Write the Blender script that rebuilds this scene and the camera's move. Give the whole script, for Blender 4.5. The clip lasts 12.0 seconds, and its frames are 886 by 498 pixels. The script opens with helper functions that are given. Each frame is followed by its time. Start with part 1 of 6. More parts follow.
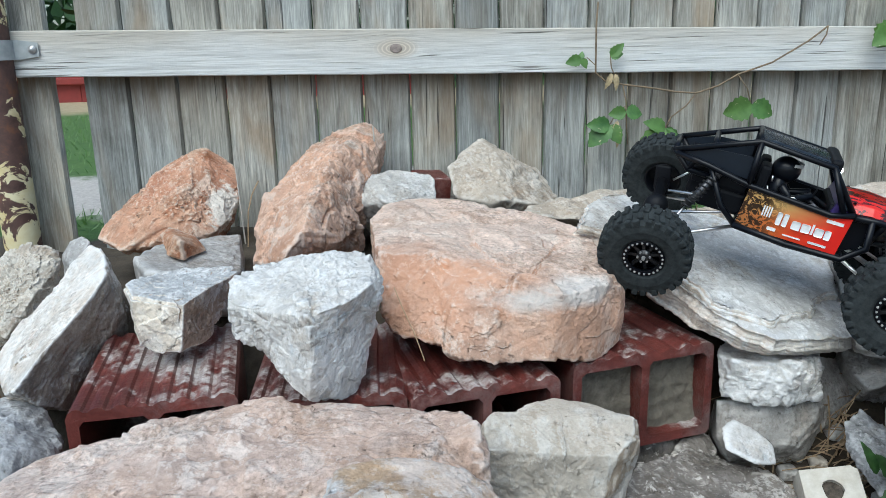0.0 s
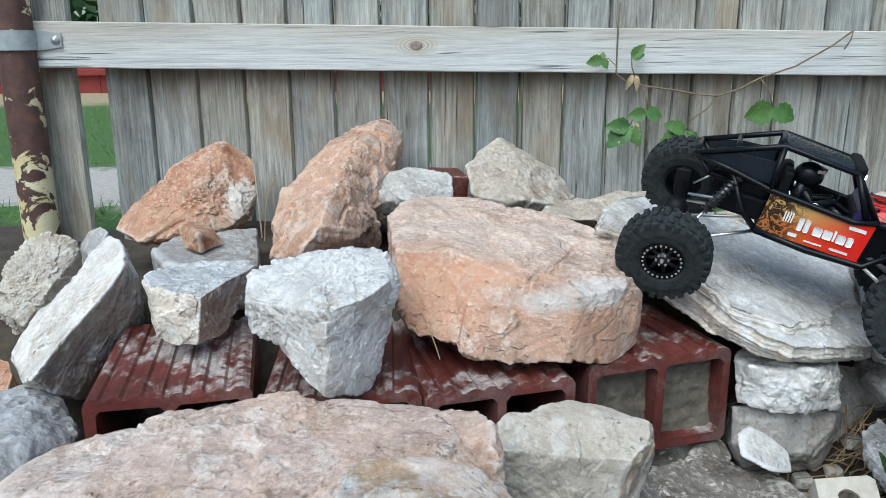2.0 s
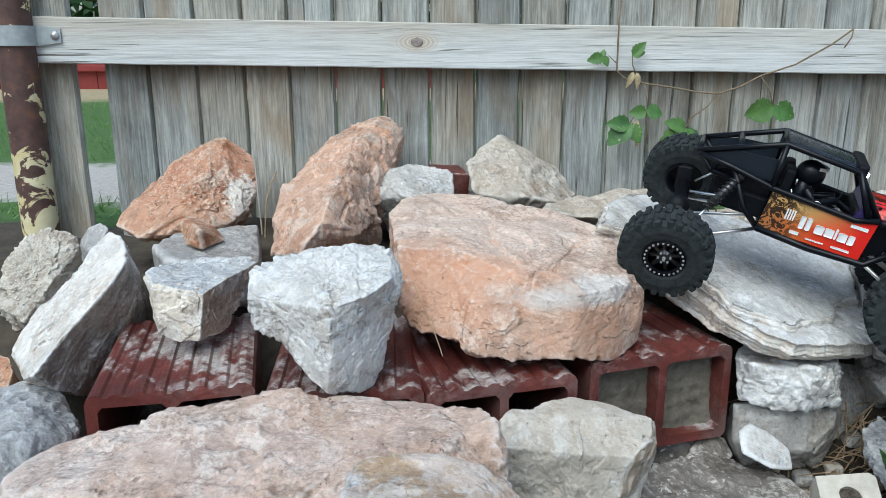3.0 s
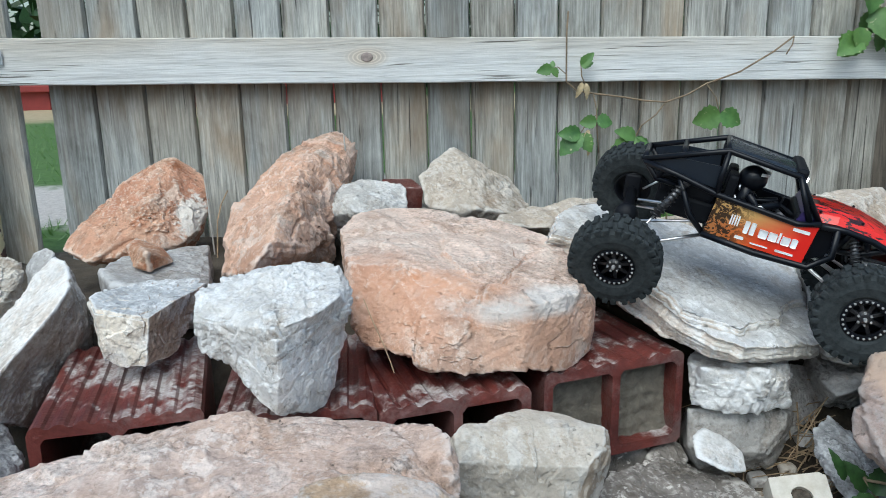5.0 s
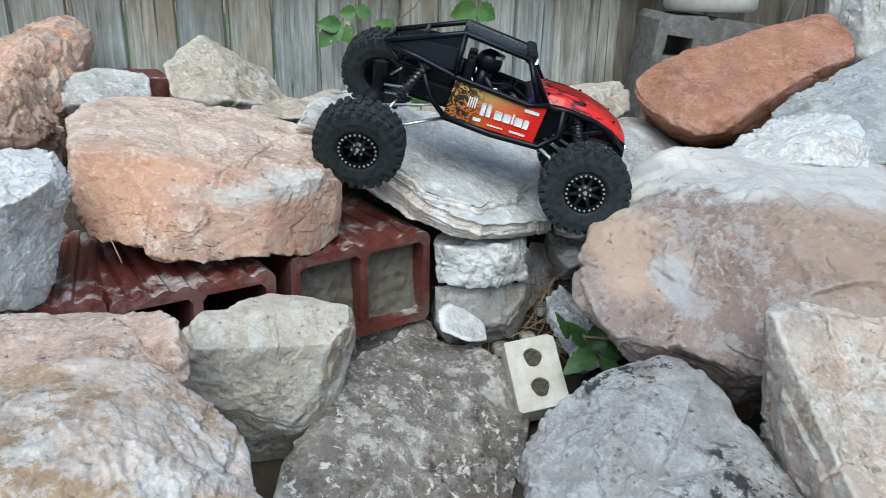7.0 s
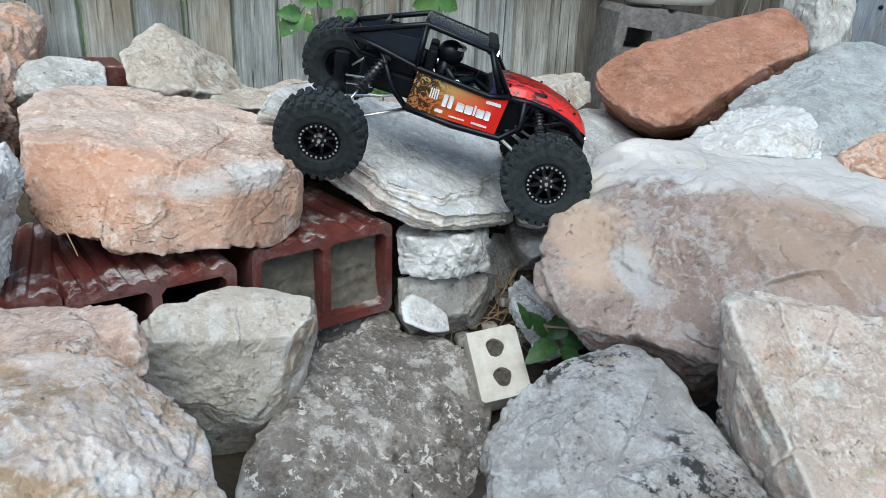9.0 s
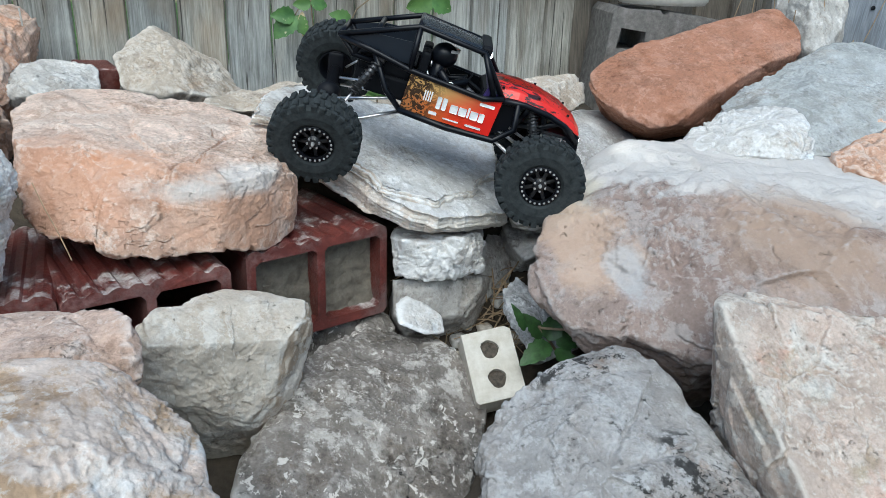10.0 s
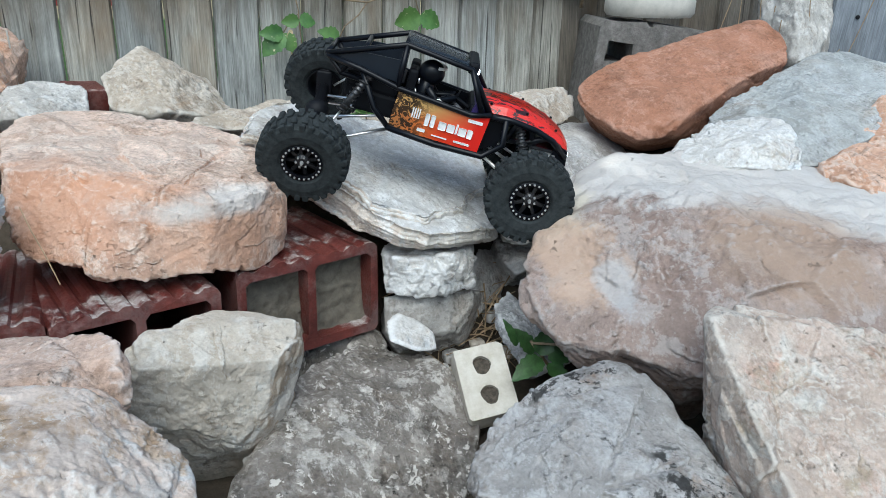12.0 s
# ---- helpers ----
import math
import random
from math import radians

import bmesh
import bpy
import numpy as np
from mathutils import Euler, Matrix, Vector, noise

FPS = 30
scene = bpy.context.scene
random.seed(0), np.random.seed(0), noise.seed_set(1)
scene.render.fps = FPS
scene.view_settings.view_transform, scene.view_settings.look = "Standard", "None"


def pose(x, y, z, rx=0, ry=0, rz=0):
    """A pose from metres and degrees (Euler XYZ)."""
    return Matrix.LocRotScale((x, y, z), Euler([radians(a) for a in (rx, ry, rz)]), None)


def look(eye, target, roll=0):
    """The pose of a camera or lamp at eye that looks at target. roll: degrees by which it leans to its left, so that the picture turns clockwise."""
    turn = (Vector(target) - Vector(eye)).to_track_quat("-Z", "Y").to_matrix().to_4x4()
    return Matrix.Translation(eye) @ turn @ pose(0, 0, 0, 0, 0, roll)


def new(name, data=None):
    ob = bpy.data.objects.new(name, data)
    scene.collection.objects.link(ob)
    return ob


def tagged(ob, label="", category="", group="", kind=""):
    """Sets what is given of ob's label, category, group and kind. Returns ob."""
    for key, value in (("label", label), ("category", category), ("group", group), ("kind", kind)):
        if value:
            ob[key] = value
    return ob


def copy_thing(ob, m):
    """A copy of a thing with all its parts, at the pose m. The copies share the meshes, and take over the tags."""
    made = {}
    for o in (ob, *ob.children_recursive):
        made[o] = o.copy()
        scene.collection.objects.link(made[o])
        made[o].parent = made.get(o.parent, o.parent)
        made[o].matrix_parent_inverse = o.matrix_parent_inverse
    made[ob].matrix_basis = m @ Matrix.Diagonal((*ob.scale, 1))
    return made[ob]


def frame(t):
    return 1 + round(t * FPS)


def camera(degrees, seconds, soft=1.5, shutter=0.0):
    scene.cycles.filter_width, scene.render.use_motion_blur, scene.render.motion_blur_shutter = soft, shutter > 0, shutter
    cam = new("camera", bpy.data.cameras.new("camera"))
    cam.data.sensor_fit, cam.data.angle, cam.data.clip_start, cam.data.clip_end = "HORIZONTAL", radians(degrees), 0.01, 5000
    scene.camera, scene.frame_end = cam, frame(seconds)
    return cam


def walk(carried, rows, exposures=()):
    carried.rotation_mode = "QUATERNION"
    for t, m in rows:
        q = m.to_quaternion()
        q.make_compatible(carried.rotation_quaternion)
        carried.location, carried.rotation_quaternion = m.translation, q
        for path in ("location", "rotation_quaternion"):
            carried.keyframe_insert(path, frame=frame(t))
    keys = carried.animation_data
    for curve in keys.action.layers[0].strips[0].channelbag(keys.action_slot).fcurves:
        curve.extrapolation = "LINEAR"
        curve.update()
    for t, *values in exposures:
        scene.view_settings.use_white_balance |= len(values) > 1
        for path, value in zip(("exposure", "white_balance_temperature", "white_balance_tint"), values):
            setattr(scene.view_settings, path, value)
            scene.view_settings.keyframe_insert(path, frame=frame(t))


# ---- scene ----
cam = camera(59.5, 12.0, soft=0.5, shutter=0.5)
PATH = [
    (0, (0.0000, 0.0000, 0.6200), (0.0338, 1.9346, 0.1139), -1.38),
    (0.5, (0.0031, -0.0063, 0.6208), (0.0297, 1.9301, 0.1210), -1.37),
    (1, (0.0028, -0.0042, 0.6231), (0.0215, 1.9320, 0.1222), -1.06),
    (1.5, (-0.0021, -0.0004, 0.6222), (0.0063, 1.9355, 0.1200), -0.65),
    (2, (-0.0059, 0.0026, 0.6203), (-0.0054, 1.9361, 0.1090), -0.35),
    (2.5, (-0.0148, 0.0025, 0.6194), (-0.0162, 1.9342, 0.1010), -0.15),
    (4.5, (0.0026, 0.0058, 0.6224), (0.0759, 1.9408, 0.1221), -0.93),
    (5, (0.0081, 0.0065, 0.6223), (0.1044, 1.9433, 0.1327), -1.25),
    (5.5, (0.0128, 0.0048, 0.6254), (0.1519, 1.9373, 0.1295), -1.51),
    (6, (0.0146, -0.0005, 0.6251), (0.1874, 1.9272, 0.1213), -1.75),
    (6.3, (0.0395, 0.0004, 0.6014), (0.2874, 1.9163, 0.0839), -1.84),
    (6.5, (0.0536, -0.0065, 0.5974), (0.4339, 1.8673, 0.0107), -0.91),
    (7, (0.0772, -0.0106, 0.5824), (0.6642, 1.7686, -0.1176), 1.32),
    (9, (0.0786, -0.0127, 0.5844), (0.7512, 1.7274, -0.1364), 2.12),
    (9.5, (0.0797, -0.0126, 0.5866), (0.7603, 1.7236, -0.1361), 2.11),
    (10, (0.0799, -0.0138, 0.5877), (0.7631, 1.7225, -0.1326), 2.01),
    (10.5, (0.0784, -0.0107, 0.5889), (0.7652, 1.7272, -0.1240), 1.82),
    (11, (0.0806, -0.0094, 0.5922), (0.7703, 1.7305, -0.1127), 1.62),
    (11.5, (0.0841, -0.0112, 0.5932), (0.7774, 1.7302, -0.1045), 1.42),
    (12, (0.0856, -0.0133, 0.5952), (0.7853, 1.7270, -0.0987), 1.22),
]
walk(cam, [(t, look(eye, target, roll)) for t, eye, target, roll in PATH], [(0.0, -0.10, 5950.0, -1.0)])

# ---- world, sun ----
world = bpy.data.worlds.new("world")
scene.world = world
world.use_nodes = True
wn = world.node_tree
sky = wn.nodes.new("ShaderNodeTexSky")
sky.sky_type, sky.sun_disc = "NISHITA", False
sky.sun_elevation, sky.sun_rotation = radians(54), radians(-158)
sky.air_density, sky.dust_density = 1.0, 2.5
wn.nodes["Background"].inputs["Strength"].default_value = 0.175
wn.links.new(sky.outputs[0], wn.nodes["Background"].inputs["Color"])
sun = new("sun", bpy.data.lights.new("sun", "SUN"))
sun.data.energy, sun.data.angle, sun.data.color = 2.45, radians(55), (1.0, 0.985, 0.975)
sun.matrix_world = look((-0.30, -0.76, 1.15), (0, 0, 0))

# ---- materials ----


class Nodes:
    """A material with short calls for its nodes."""

    def __init__(self, name, space="Object"):
        self.mat = bpy.data.materials.new(name)
        self.mat.use_nodes = True
        self.t = self.mat.node_tree
        self.bsdf = self.t.nodes["Principled BSDF"]
        self.space = self.add("ShaderNodeTexCoord").outputs[space]

    def add(self, kind):
        return self.t.nodes.new(kind)

    def put(self, socket, value):
        if isinstance(value, bpy.types.NodeSocket):
            self.t.links.new(value, socket)
        elif value is not None:
            socket.default_value = (*value, 1) if isinstance(value, tuple) and len(value) == 3 and socket.type == "RGBA" else value

    def stretch(self, scale, vector=None):
        node = self.add("ShaderNodeMapping")
        self.put(node.inputs["Vector"], vector or self.space)
        node.inputs["Scale"].default_value = scale
        return node.outputs[0]

    def noise(self, scale, detail=4, rough=0.6, warp=0.0, vector=None):
        node = self.add("ShaderNodeTexNoise")
        self.put(node.inputs["Vector"], vector or self.space)
        for key, value in (("Scale", scale), ("Detail", detail), ("Roughness", rough), ("Distortion", warp)):
            node.inputs[key].default_value = value
        return node.outputs[0]

    def cells(self, scale, feature="F1", vector=None):
        node = self.add("ShaderNodeTexVoronoi")
        node.feature = feature
        self.put(node.inputs["Vector"], vector or self.space)
        node.inputs["Scale"].default_value = scale
        return node.outputs["Distance"]

    def ramp(self, value, *stops):
        node = self.add("ShaderNodeValToRGB")
        self.put(node.inputs[0], value)
        while len(node.color_ramp.elements) < len(stops):
            node.color_ramp.elements.new(0.5)
        for el, (at, c) in zip(node.color_ramp.elements, stops):
            el.position, el.color = at, (*c, 1) if isinstance(c, tuple) else (c, c, c, 1)
        return node.outputs[0]

    def mix(self, k, a, b, blend="MIX"):
        node = self.add("ShaderNodeMix")
        node.data_type, node.blend_type = "RGBA", blend
        self.put(node.inputs[0], k)
        self.put(node.inputs[6], a)
        self.put(node.inputs[7], b)
        return node.outputs[2]

    def math(self, op, a, b=None):
        node = self.add("ShaderNodeMath")
        node.operation = op
        self.put(node.inputs[0], a)
        self.put(node.inputs[1], b)
        return node.outputs[0]

    def bump(self, height, strength=0.5, depth=0.002, normal=None):
        node = self.add("ShaderNodeBump")
        self.put(node.inputs["Height"], height)
        node.inputs["Strength"].default_value, node.inputs["Distance"].default_value = strength, depth
        self.put(node.inputs["Normal"], normal)
        return node.outputs[0]

    def done(self, color=None, rough=0.8, metal=0.0, normal=None, **rest):
        put = self.put
        put(self.bsdf.inputs["Base Color"], color)
        put(self.bsdf.inputs["Roughness"], rough)
        put(self.bsdf.inputs["Metallic"], metal)
        if normal:
            put(self.bsdf.inputs["Normal"], normal)
        for key, value in rest.items():
            put(self.bsdf.inputs[key.replace("_", " ")], value)
        return self.mat


def stone(name, main, second, pale, dark=(0.09, 0.075, 0.06), band=0.5, pale_at=0.55, specks=0.3, scale=1.0, layers=0.0, grain=1.0, lichen=0.0, cracks=1.0, faces=(), blots=(), flecks=0.0, stained=0.3, veins=()):
    """Weathered stone: broad soft colours, a pale crust, grains, dark pits and hairline cracks.
    faces: broken sides, and tops of another colour, as (way they face, how squarely, colour); blots: mineral stains as
    (colour, size, share);
    veins: lumps of another mineral, and painted glow, as (middle, stretch, radius, softness, colour)."""
    n = Nodes(name)
    broad = n.noise(4.5 * scale, 5, 0.58, 0.4)
    base = n.mix(n.ramp(broad, (band - 0.13, 0.0), (band + 0.11, 1.0)), main, second)
    edgy = n.math("MULTIPLY", n.math("SUBTRACT", n.noise(14, 7, 0.68), 0.5), 0.5)
    crust = n.noise(6.5 * scale, 11, 0.62, 0.3, n.stretch((1.0, 1.0, 1.5)))
    base = n.mix(n.ramp(crust, (pale_at - 0.04, 0.0), (pale_at + 0.03, 0.55), (pale_at + 0.15, 1.0)), base, pale)
    for i, (colour, size, share) in enumerate(blots):
        k = n.noise(size, 8, 0.66, 0.4, n.stretch((1.0 + 0.3 * i, 1.0, 1.2 + 0.4 * i)))
        base = n.mix(n.ramp(k, (0.60 - share, 0.0), (0.68 - share, 0.9)), base, colour)
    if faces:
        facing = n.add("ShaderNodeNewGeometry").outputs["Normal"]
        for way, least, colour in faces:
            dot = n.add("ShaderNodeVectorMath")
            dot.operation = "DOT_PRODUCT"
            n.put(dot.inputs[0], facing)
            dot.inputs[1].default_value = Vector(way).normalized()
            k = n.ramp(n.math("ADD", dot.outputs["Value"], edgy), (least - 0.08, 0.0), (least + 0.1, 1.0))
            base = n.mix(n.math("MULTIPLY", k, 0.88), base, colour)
    stain = n.noise(16 * scale, 8, 0.68, 0.4)
    base = n.mix(n.math("MULTIPLY", n.ramp(stain, (0.53, 0.0), (0.62, 1.0)), stained), base, (0.62 * main[0], 0.54 * main[1], 0.46 * main[2]))
    tone = n.noise(8 * scale, 6, 0.6, 0.3)
    base = n.mix(0.8, base, n.ramp(tone, (0.36, 0.68), (0.5, 0.98), (0.64, 1.12)), "MULTIPLY")
    here = n.ramp(n.noise(5.5 * scale, 6, 0.62, 0.3), (0.44, 0.12), (0.58, 1.0))
    for size, lo, hi, gain in ((15, 0.50, 0.53, 0.46), (46, 0.54, 0.565, 0.36)):
        spot = n.ramp(n.noise(size * (0.8 + 0.2 * scale), 9, 0.72, 0.2, n.stretch((1.0, 1.0, 1.25))), (lo, 0.0), (hi, 1.0))
        base = n.mix(n.math("MULTIPLY", n.math("MULTIPLY", spot, here), gain), base, n.mix(1.0, base, (0.60, 0.53, 0.46), "MULTIPLY"))
        spot = n.ramp(n.noise(size * 1.3, 9, 0.72, 0.2, n.stretch((1.3, 1.1, 1.0))), (lo + 0.02, 0.0), (hi + 0.03, 1.0))
        base = n.mix(n.math("MULTIPLY", n.math("MULTIPLY", spot, n.math("SUBTRACT", 1.15, here)), gain * 1.2), base, tuple(min(1.08 * c, 0.8) for c in pale))
    grit = n.noise(300, 3, 0.7)
    base = n.mix(0.3 * min(grain, 1.0), base, n.ramp(grit, (0.30, 0.55), (0.5, 1.0), (0.70, 1.3)), "MULTIPLY")
    fine = n.noise(170, 4, 0.65)
    worn = n.ramp(n.noise(11, 5, 0.65), (0.40, 0.25), (0.60, 1.0))
    base = n.mix(n.math("MULTIPLY", worn, 0.75 * grain), base, n.ramp(fine, (0.32, 0.45), (0.44, 0.9), (0.56, 1.04), (0.68, 1.3)), "MULTIPLY")
    mid = n.noise(42, 9, 0.72, 0.15)
    base = n.mix(n.math("MULTIPLY", worn, 0.75 * grain), base, n.ramp(mid, (0.30, 0.5), (0.43, 0.93), (0.66, 1.18)), "MULTIPLY")
    pits = n.ramp(n.noise(75, 6, 0.72, 0.3), (0.34, 1.0), (0.37, 0.0))
    patch = n.ramp(n.noise(6, 5, 0.65), (0.47, 0.0), (0.54, 1.0))
    base = n.mix(n.math("MULTIPLY", n.math("MULTIPLY", pits, patch), min(specks * 3.0, 0.95)), base, dark)
    if flecks:
        bit = n.math("MULTIPLY", n.ramp(n.noise(62, 5, 0.7, 0.5), (0.575, 0.0), (0.60, 1.0)), n.ramp(n.noise(9, 5, 0.7), (0.46, 0.12), (0.54, 1.0)))
        base = n.mix(n.math("MULTIPLY", bit, flecks), base, tuple(min(1.15 * c, 0.8) for c in pale))
    if lichen:
        blot = n.math("MULTIPLY", n.ramp(n.noise(48, 7, 0.72, 0.1), (0.53, 0.0), (0.56, 1.0)), n.ramp(n.noise(6, 5, 0.62), (0.50, 0.0), (0.57, 1.0)))
        base = n.mix(n.math("MULTIPLY", blot, lichen), base, dark)
    crack = n.ramp(n.cells(7 * scale, "DISTANCE_TO_EDGE", n.mix(0.12, n.space, n.noise(12, 6, 0.75))), (0.0, 1.0), (0.007, 0.0))
    crack = n.math("MULTIPLY", crack, n.ramp(n.noise(5, 2), (0.57, 0.0), (0.64, 0.6 * cracks)))
    base = n.mix(n.math("MULTIPLY", crack, 0.6), base, dark)
    for middle, wide, radius, soft, colour in veins:
        away = n.add("ShaderNodeVectorMath")
        away.operation = "DISTANCE"
        n.put(away.inputs[0], n.stretch(wide))
        away.inputs[1].default_value = [a * b for a, b in zip(middle, wide)]
        base = n.mix(n.ramp(n.math("ADD", away.outputs["Value"], n.math("MULTIPLY", edgy, 0.26 * min(wide[0] + 0.2, 1.0))), (radius - soft, 0.92 if soft < 0.004 else 0.68), (radius + soft, 0.0)), base, colour)
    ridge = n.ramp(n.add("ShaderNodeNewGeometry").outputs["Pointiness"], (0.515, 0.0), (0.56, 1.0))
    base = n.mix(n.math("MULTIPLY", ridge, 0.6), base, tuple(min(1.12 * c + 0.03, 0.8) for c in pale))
    height = n.math("ADD", n.math("MULTIPLY", n.math("ADD", n.math("MULTIPLY", fine, 0.35), mid), worn), n.math("MULTIPLY", crack, -0.5))
    height = n.math("ADD", height, n.math("MULTIPLY", pits, -0.3))
    if layers:
        strata = n.noise(22, 6, 0.7, 0.3, n.stretch((0.6, 0.6, 9.0)))
        height = n.math("ADD", height, n.math("MULTIPLY", strata, layers * 0.5))
        base = n.mix(0.25 * layers, base, n.ramp(strata, (0.3, 0.45), (0.5, 1.0)), "MULTIPLY")
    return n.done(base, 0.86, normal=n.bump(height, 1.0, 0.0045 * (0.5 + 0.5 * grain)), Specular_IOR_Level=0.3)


OCHRE, BLUISH = (0.42, 0.29, 0.18), (0.57, 0.60, 0.625)
UP = (0, 0, 1)
# Peach: upward faces take a paler tone than the front.
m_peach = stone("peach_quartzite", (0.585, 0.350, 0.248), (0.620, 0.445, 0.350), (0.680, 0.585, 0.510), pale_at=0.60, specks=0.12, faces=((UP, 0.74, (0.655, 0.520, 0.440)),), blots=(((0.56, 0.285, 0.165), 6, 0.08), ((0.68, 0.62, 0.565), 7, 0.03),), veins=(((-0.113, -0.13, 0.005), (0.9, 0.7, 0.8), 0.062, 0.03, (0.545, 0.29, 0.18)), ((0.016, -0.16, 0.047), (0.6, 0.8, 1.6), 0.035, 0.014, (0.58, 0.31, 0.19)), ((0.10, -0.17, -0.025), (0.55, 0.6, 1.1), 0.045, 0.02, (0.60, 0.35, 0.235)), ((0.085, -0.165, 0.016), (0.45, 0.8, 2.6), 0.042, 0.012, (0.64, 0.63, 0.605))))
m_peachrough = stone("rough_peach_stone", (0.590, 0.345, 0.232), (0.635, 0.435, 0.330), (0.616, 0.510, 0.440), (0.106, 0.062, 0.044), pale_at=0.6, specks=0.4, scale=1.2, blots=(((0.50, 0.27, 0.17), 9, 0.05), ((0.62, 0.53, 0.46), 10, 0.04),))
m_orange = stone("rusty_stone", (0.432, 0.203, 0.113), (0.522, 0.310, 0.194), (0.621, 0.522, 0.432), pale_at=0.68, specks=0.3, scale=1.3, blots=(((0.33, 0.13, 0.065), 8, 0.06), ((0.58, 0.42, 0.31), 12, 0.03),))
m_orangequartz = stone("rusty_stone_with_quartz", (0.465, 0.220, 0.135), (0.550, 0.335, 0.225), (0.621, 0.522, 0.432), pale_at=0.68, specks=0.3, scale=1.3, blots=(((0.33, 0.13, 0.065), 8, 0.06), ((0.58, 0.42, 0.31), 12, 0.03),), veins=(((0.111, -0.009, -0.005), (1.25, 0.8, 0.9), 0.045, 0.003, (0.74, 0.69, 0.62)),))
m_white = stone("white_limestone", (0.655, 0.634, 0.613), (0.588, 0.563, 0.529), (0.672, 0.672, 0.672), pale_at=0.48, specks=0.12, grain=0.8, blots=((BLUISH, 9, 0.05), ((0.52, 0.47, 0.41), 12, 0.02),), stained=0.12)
# White limestone with sunlight put into its colour, for the stacked stone.
m_litwhite = stone("sunlit_limestone", (0.76, 0.745, 0.72), (0.69, 0.665, 0.63), (0.79, 0.79, 0.785), pale_at=0.48, specks=0.12, grain=0.7, stained=0.1)
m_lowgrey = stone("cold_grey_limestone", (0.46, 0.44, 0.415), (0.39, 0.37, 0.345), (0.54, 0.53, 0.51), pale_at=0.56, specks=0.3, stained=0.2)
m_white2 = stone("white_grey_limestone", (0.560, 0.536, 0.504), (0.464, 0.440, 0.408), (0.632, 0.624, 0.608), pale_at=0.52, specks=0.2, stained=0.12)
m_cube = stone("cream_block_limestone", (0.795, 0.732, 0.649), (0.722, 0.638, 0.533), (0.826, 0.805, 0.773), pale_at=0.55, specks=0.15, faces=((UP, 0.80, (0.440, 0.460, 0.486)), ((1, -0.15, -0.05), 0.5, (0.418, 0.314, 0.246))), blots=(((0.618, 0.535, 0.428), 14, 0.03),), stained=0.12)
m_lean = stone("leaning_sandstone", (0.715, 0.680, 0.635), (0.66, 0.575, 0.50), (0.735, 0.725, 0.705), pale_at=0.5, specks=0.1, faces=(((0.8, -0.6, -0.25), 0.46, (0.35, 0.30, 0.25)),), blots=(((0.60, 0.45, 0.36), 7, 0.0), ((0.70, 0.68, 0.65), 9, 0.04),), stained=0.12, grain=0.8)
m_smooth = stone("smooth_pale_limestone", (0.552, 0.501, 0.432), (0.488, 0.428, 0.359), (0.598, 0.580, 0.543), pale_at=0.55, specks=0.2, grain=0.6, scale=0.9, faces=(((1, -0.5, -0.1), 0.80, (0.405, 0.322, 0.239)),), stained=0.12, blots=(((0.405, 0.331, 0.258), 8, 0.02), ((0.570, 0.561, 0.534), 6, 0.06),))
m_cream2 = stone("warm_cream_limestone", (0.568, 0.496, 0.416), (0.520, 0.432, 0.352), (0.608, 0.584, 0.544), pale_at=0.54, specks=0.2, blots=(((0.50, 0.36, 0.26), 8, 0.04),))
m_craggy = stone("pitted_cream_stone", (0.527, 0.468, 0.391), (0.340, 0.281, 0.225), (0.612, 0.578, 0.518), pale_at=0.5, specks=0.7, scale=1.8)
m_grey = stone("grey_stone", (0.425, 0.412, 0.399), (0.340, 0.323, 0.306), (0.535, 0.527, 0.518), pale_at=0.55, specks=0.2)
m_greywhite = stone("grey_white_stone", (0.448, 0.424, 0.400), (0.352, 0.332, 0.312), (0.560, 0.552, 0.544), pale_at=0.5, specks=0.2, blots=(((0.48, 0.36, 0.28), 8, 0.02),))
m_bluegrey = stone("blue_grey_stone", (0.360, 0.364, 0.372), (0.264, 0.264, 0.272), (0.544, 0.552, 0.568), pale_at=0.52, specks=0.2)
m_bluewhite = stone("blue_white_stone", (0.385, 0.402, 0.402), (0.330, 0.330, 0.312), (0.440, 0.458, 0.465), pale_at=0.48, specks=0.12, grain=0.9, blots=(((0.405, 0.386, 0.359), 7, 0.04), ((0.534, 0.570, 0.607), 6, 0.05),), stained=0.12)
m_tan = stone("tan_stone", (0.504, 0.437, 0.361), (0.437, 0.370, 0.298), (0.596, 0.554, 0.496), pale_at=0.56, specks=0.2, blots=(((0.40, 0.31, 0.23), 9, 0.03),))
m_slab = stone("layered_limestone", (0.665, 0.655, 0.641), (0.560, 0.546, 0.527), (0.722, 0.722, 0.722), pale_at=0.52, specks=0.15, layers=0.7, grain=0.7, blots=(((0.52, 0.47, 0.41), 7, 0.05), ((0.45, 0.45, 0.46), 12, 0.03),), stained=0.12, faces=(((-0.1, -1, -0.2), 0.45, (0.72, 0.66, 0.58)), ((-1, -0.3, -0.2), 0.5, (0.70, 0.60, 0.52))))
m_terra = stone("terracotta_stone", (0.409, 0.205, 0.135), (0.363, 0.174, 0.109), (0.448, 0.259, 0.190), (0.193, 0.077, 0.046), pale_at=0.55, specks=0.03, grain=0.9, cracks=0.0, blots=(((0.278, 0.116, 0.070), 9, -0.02),))
